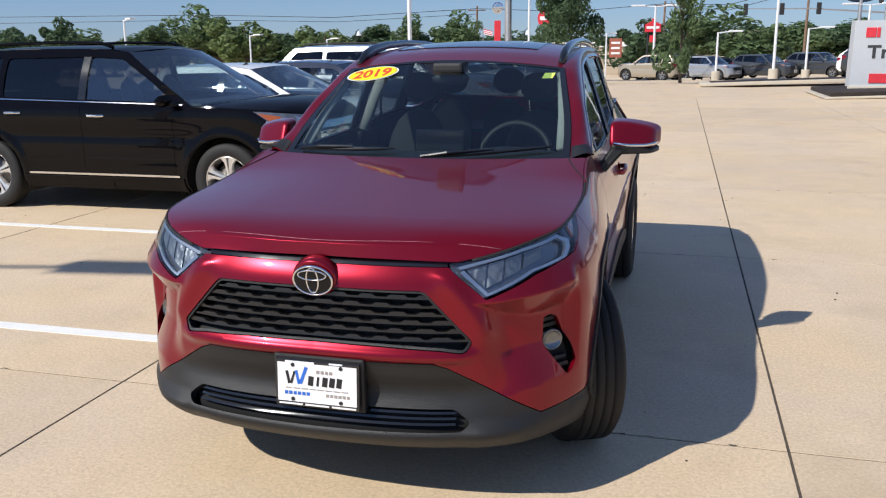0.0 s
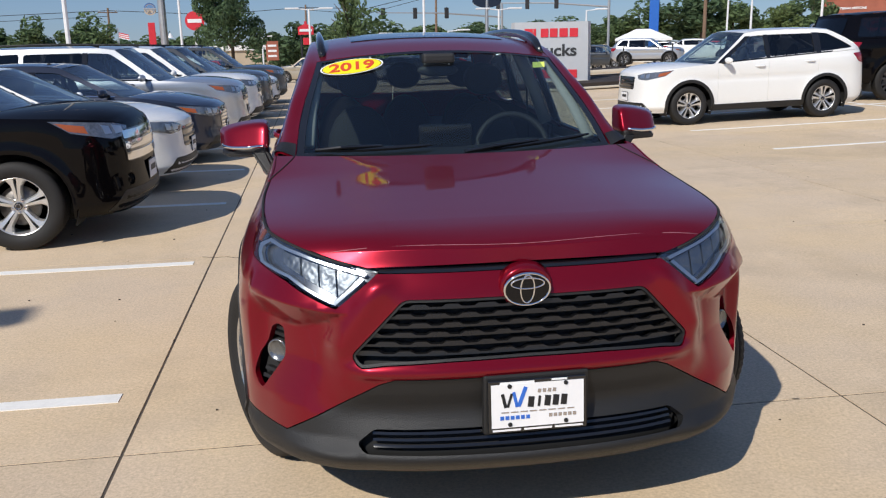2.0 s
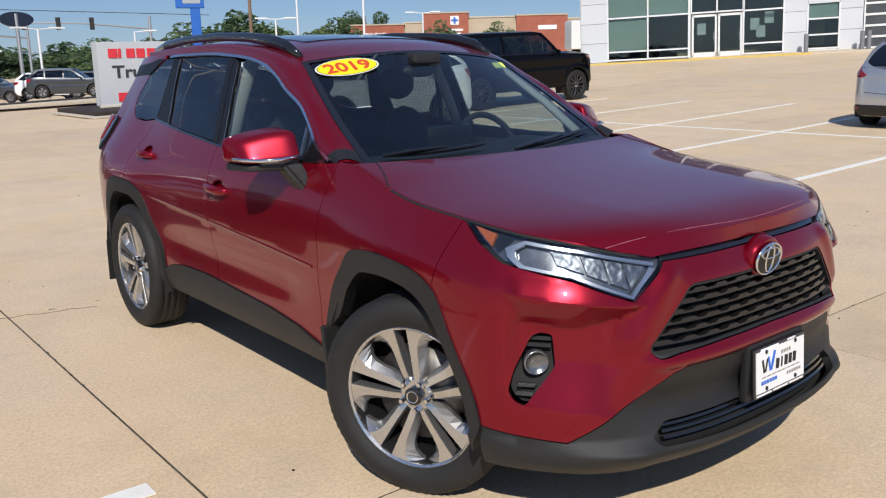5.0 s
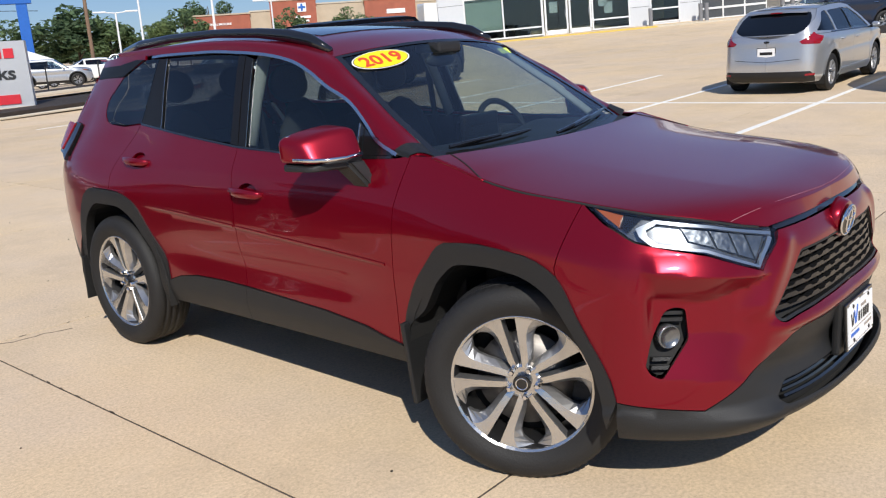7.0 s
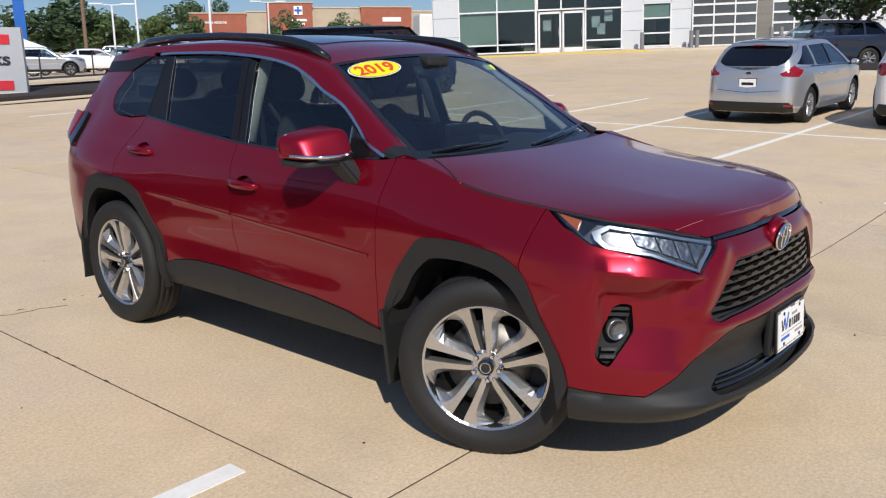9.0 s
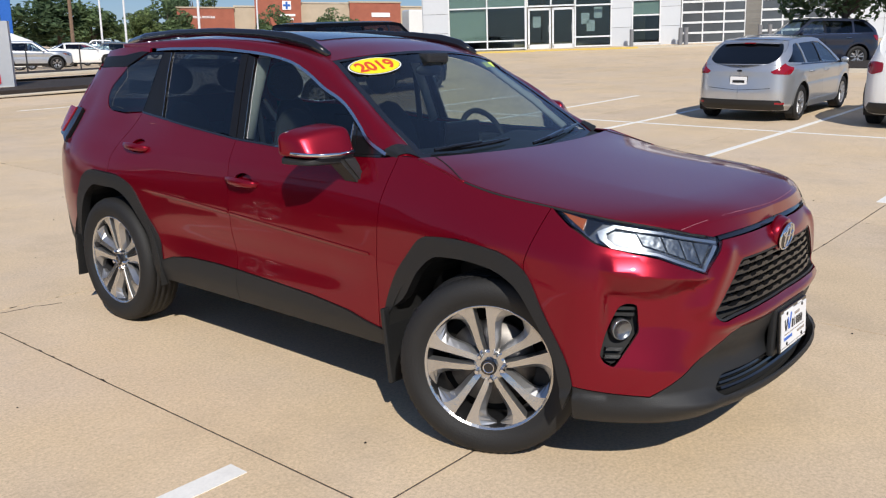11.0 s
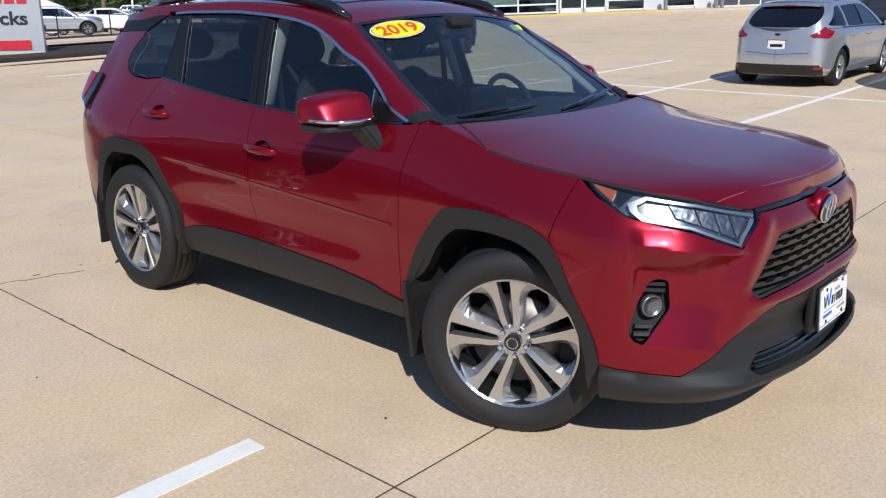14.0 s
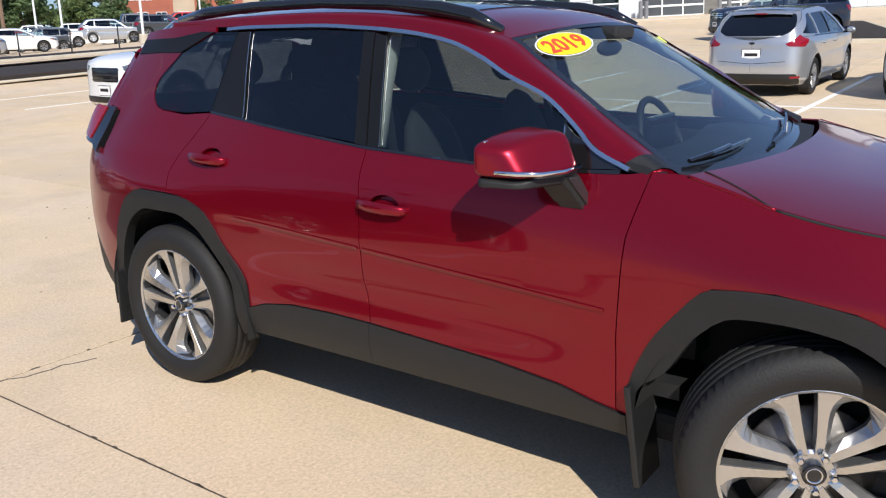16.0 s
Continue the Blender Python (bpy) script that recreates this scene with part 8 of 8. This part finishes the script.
# ---- brick clinic beyond the lot ----
def clinic():
    a, b_ = Vector((60.4, 94.2)), Vector((81.7, 76.0))
    d = (b_ - a).normalized()
    b = thing("clinic", "long red brick and tan stone clinic with a flat roof", "building", pose(a.x, a.y, 0.3, 0, 0, math.degrees(math.atan2(d.y, d.x))))
    def bay(x0, x1, top, mt, out=0.0, strip_=True):
        part("wall", box(x1 - x0, 10, top, ((x0 + x1) / 2, 5 - out, top / 2)), M[mt], b)
        part("parapet", box(x1 - x0 + 0.2, 10.2, 0.18, ((x0 + x1) / 2, 5 - out, top + 0.09)), M["stone" if mt == "brick" else "kerb"], b)
        for k in range(int((x1 - x0) / 2.2)):
            w = part("window", box(1.3, 0.12, 1.5, (x0 + 1.2 + 2.2 * k, -out - 0.02, 2.4)), M["mullion"], b)
            for s in (-1, 1):
                part("pane", box(0.56, 0.04, 1.36, (x0 + 1.2 + 2.2 * k + 0.31 * s, -out - 0.08, 2.4)), M["glass_dark"], w)
    bay(0, 7.0, 5.7, "brick")
    bay(7.0, 9.6, 5.9, "stone", -0.4)
    bay(9.6, 15.4, 7.0, "brick", 0.5)
    bay(15.4, 21.6, 6.4, "stone", -0.4)
    bay(21.6, 28.2, 6.5, "brick", 0.3)
    bay(28.2, 34, 6.0, "stone", -0.4)
    text_part("lettering", "INTERNAL MEDICINE", 0.36, M["white"], b, pose(3.0, -0.05, 4.5, 90), bold=0.012, wide=0.95, depth=0.02)
    part("sign_panel", box(1.1, 0.1, 1.1, (13.6, -0.56, 6.1)), M["white"], b, "white and blue square sign")
    part("sign_cross", box(0.25, 0.1, 0.9, (13.6, -0.60, 6.1)), M["sign_blue"], b)
    part("sign_cross", box(0.9, 0.1, 0.25, (13.6, -0.605, 6.1)), M["sign_blue"], b)
    for k in range(2):
        part("letter_bar", box(1.9 - 0.5 * k, 0.06, 0.28, (13.7, -0.54, 4.9 - 0.5 * k)), M["white"], b)
    part("letter_bar", box(2.4, 0.06, 0.55, (25.6, -0.35, 5.0)), M["white"], b)


clinic()

# ---- cars across the lot ----
murano, _ = motor_car("silver_suv", "silver suv at the head of the far row", dict(SUV, rails="alloy_dark"), "silver_paint", pose(4.3, 60.5, lie(4.3, 60.5), 0, 0, 53), "far row of suvs", 0.10)
dark, _ = motor_car("grey_suv", "dark grey suv in the far row with a sale card", dict(SUV), "grey_paint", pose(8.0, 60.2, lie(8, 60.2), 0, 0, 53), "far row of suvs", 0.10)
for k in range(1, 5):
    x = 8.0 + 3.5 * k
    copy_thing(dark, pose(x, 60.2 - 0.4 * k, lie(x, 60), 0, 0, 53))
tan, _ = motor_car("tan_suv", "tan boxy suv parked facing away", dict(SUV, fo=0.85, wb=2.7, ro=0.95, yr=3.25, yg=3.5, rails="plastic", tw=0.17), "tan_paint", pose(-1.9, 56.5, lie(-1.9, 56.5), 0, 0, -118), "", 0.10)
red_suv, _ = motor_car("red_suv", "bright red suv beyond the lot", dict(SUV), "brightred_paint", pose(-5.8, 60.0, lie(-5.8, 60), 0, 0, 60), "", 0.12)
silver_x, _ = motor_car("silver_crossover", "silver crossover with dark cladding by the island", dict(SUV, fo=0.9, wb=2.67, ro=0.92, hw=0.90, yr=2.9, yg=3.4, cuts=(0.55, 1.5, 2.45), zr=1.58, zb0=1.02, zb1=1.10, zh=0.92, clad=True), "silver_paint", pose(21.2, 47.6, lie(21.2, 47.6), 0, 0, 66), "", 0.09)
copy_thing(dark, pose(13.8, 50.5, lie(13.8, 50.5), 0, 0, 66))
copy_thing(dark, pose(1.6, 62.5, lie(1.6, 62.5), 0, 0, -60))
grey_truck, _ = motor_car("grey_pickup", "grey pickup at the far side of the lot", dict(fo=0.95, wb=3.6, ro=1.2, hw=0.98, tr=0.40, zs=0.38, zb0=1.25, zb1=1.28, zh=1.12, zr=1.88, yc=0.62, yw=1.25, yr=2.75, yg=3.0, tw=0.2, cuts=(0.72, 1.70, 2.62), tin=0.8), "grey_paint", pose(39.5, 57.0, lie(39.5, 57), 0, 0, 60), "", 0.12)
copy_thing(red_suv, pose(45.5, 58.0, lie(45.5, 58), 0, 0, 60))
rng = random.Random(3)
far_sedan, _ = motor_car("sedan", "white sedan across the lot", dict(SEDAN), "white_paint", pose(26.5, 51.5, lie(26.5, 51.5), 0, 0, 66), "cars across the lot", 0.12)
far_white, _ = motor_car("white_suv", "white suv across the lot", dict(SUV, rails="plastic"), "white_paint", pose(14.5, 56.5, lie(14.5, 56.5), 0, 0, 66), "cars across the lot", 0.12)
fleet = (dark, murano, far_white, far_sedan, dark, silver_x, red_suv, dark)
for r in range(4):
    for k in range(9):
        x, y = 20 + 3.3 * k + 3 * r, 66 + 8.5 * r - 1.9 * k
        if rng.random() < 0.85:
            copy_thing(fleet[rng.randrange(8)], pose(x, y, lie(x, y), 0, 0, rng.choice((60, -120)) + rng.uniform(-3, 3)))
motor_car("dark_blue_suv", "dark blue suv parked before the service doors", dict(SUV, bright=True), "blue_paint", pose(27.5, 8.9, lie(27.5, 8.9), 0, 0, -136), "", 0.08)
bag = thing("watering_bag", "green watering bag laced round the tree trunk", "watering bag", pose(29.4, 6.9, lie(29.4, 6.9) + 0.18))
part("bag", lathe([(0.0, 0.0), (0.42, 0.0), (0.46, 0.12), (0.34, 0.55), (0.20, 0.95), (0.12, 1.05), (0.0, 1.05)], 18), M["bag_green"], bag, smooth=True)
part("strap", lathe([(0.37, 0.50), (0.375, 0.54), (0.35, 0.56)], 18), M["signal"], bag)
copy_thing(red_suv, pose(54.5, 14.6, lie(54.5, 14.6), 0, 0, -60))
copy_thing(tan, pose(50.0, 9.6, lie(50, 9.6), 0, 0, -60))
van = thing("white_van", "white delivery van behind the showroom corner", "van", pose(51.9, 43.5, lie(51.9, 43.5), 0, 0, 60))
bm = box(1.9, 4.6, 2.2, (0, 1.2, 1.5), 0.12)
part("body", bm, M["white_paint"], van)
bm = box(1.88, 1.3, 1.0, (0, -1.6, 0.9), 0.15)
part("bonnet", bm, M["white_paint"], van)
part("side_window", box(1.93, 0.8, 0.6, (0, -0.55, 1.85), 0.02), M["gloss_black"], van)
for sx in (-1, 1):
    for y in (-1.5, 2.4):
        w_ = part("wheel", lathe([(0.36, -0.12), (0.36, 0.12)], 20, "x", at=(sx * 0.85, y, 0.36)), M["rubber"], van)
bm = box(9, 5, 0.16, (0, 0, 0.08), 0.03)
isl = part("kerb_4", bm, M["kerb"], None)
isl.matrix_basis = pose(30.0, 7.0, lie(30, 7), 0, -3.0, 20)
tagged(isl, "pale concrete kerb round the tree island", "kerb", kind="structure")
bm = box(8.6, 4.6, 0.18, (0, 0, 0.10), 0.03)
isl = part("mulch_3", bm, M["mulch"], None)
isl.matrix_basis = pose(30.0, 7.0, lie(30, 7), 0, -3.0, 20)
tagged(isl, "dark mulch bed round the tree", "mulch bed", kind="structure")
for k in range(4):
    x, y = 13.2 + 2.3 * k, 34.0
    p = thing("marker_stake", "thin dark stake on the island", "stake", pose(x, y, lie(x, y) + 0.15), "stakes")
    part("rod", tube([(0, 0, 0), (0, 0, 1.1)], 0.03, 6), M["signal"], p)

# ---- concrete slabs ----
def slab_mesh(x0, x1):
    bm = bmesh.new()
    g, b = 0.004, 0.003
    n = 3
    a, c = x0 + g, x1 - g
    w = SY / 2 - g
    top = [[bm.verts.new((a + b + (c - a - 2 * b) * i / n, s * (w - b), float(rise(a + (c - a) * i / n)))) for i in range(n + 1)] for s in (-1, 1)]
    low = [[bm.verts.new((a + (c - a) * i / n, s * w, float(rise(a + (c - a) * i / n)) - 0.015)) for i in range(n + 1)] for s in (-1, 1)]
    for i in range(n):
        bm.faces.new((top[0][i], top[0][i + 1], top[1][i + 1], top[1][i]))
        bm.faces.new((low[0][i], low[0][i + 1], top[0][i + 1], top[0][i]))
        bm.faces.new((top[1][i], top[1][i + 1], low[1][i + 1], low[1][i]))
    bm.faces.new((low[0][0], top[0][0], top[1][0], low[1][0]))
    bm.faces.new((top[0][n], low[0][n], low[1][n], top[1][n]))
    me = bpy.data.meshes.new("slab")
    bm.to_mesh(me)
    bm.free()
    me.materials.append(M["concrete"])
    return me


for i in range(-5, 12):
    me = slab_mesh(JX + i * SX, JX + (i + 1) * SX)
    for j in range(-3, 7):
        ob = new("slab", me)
        ob.parent = ground
        ob.location = (0, JY + (j + 0.5) * SY, 0)
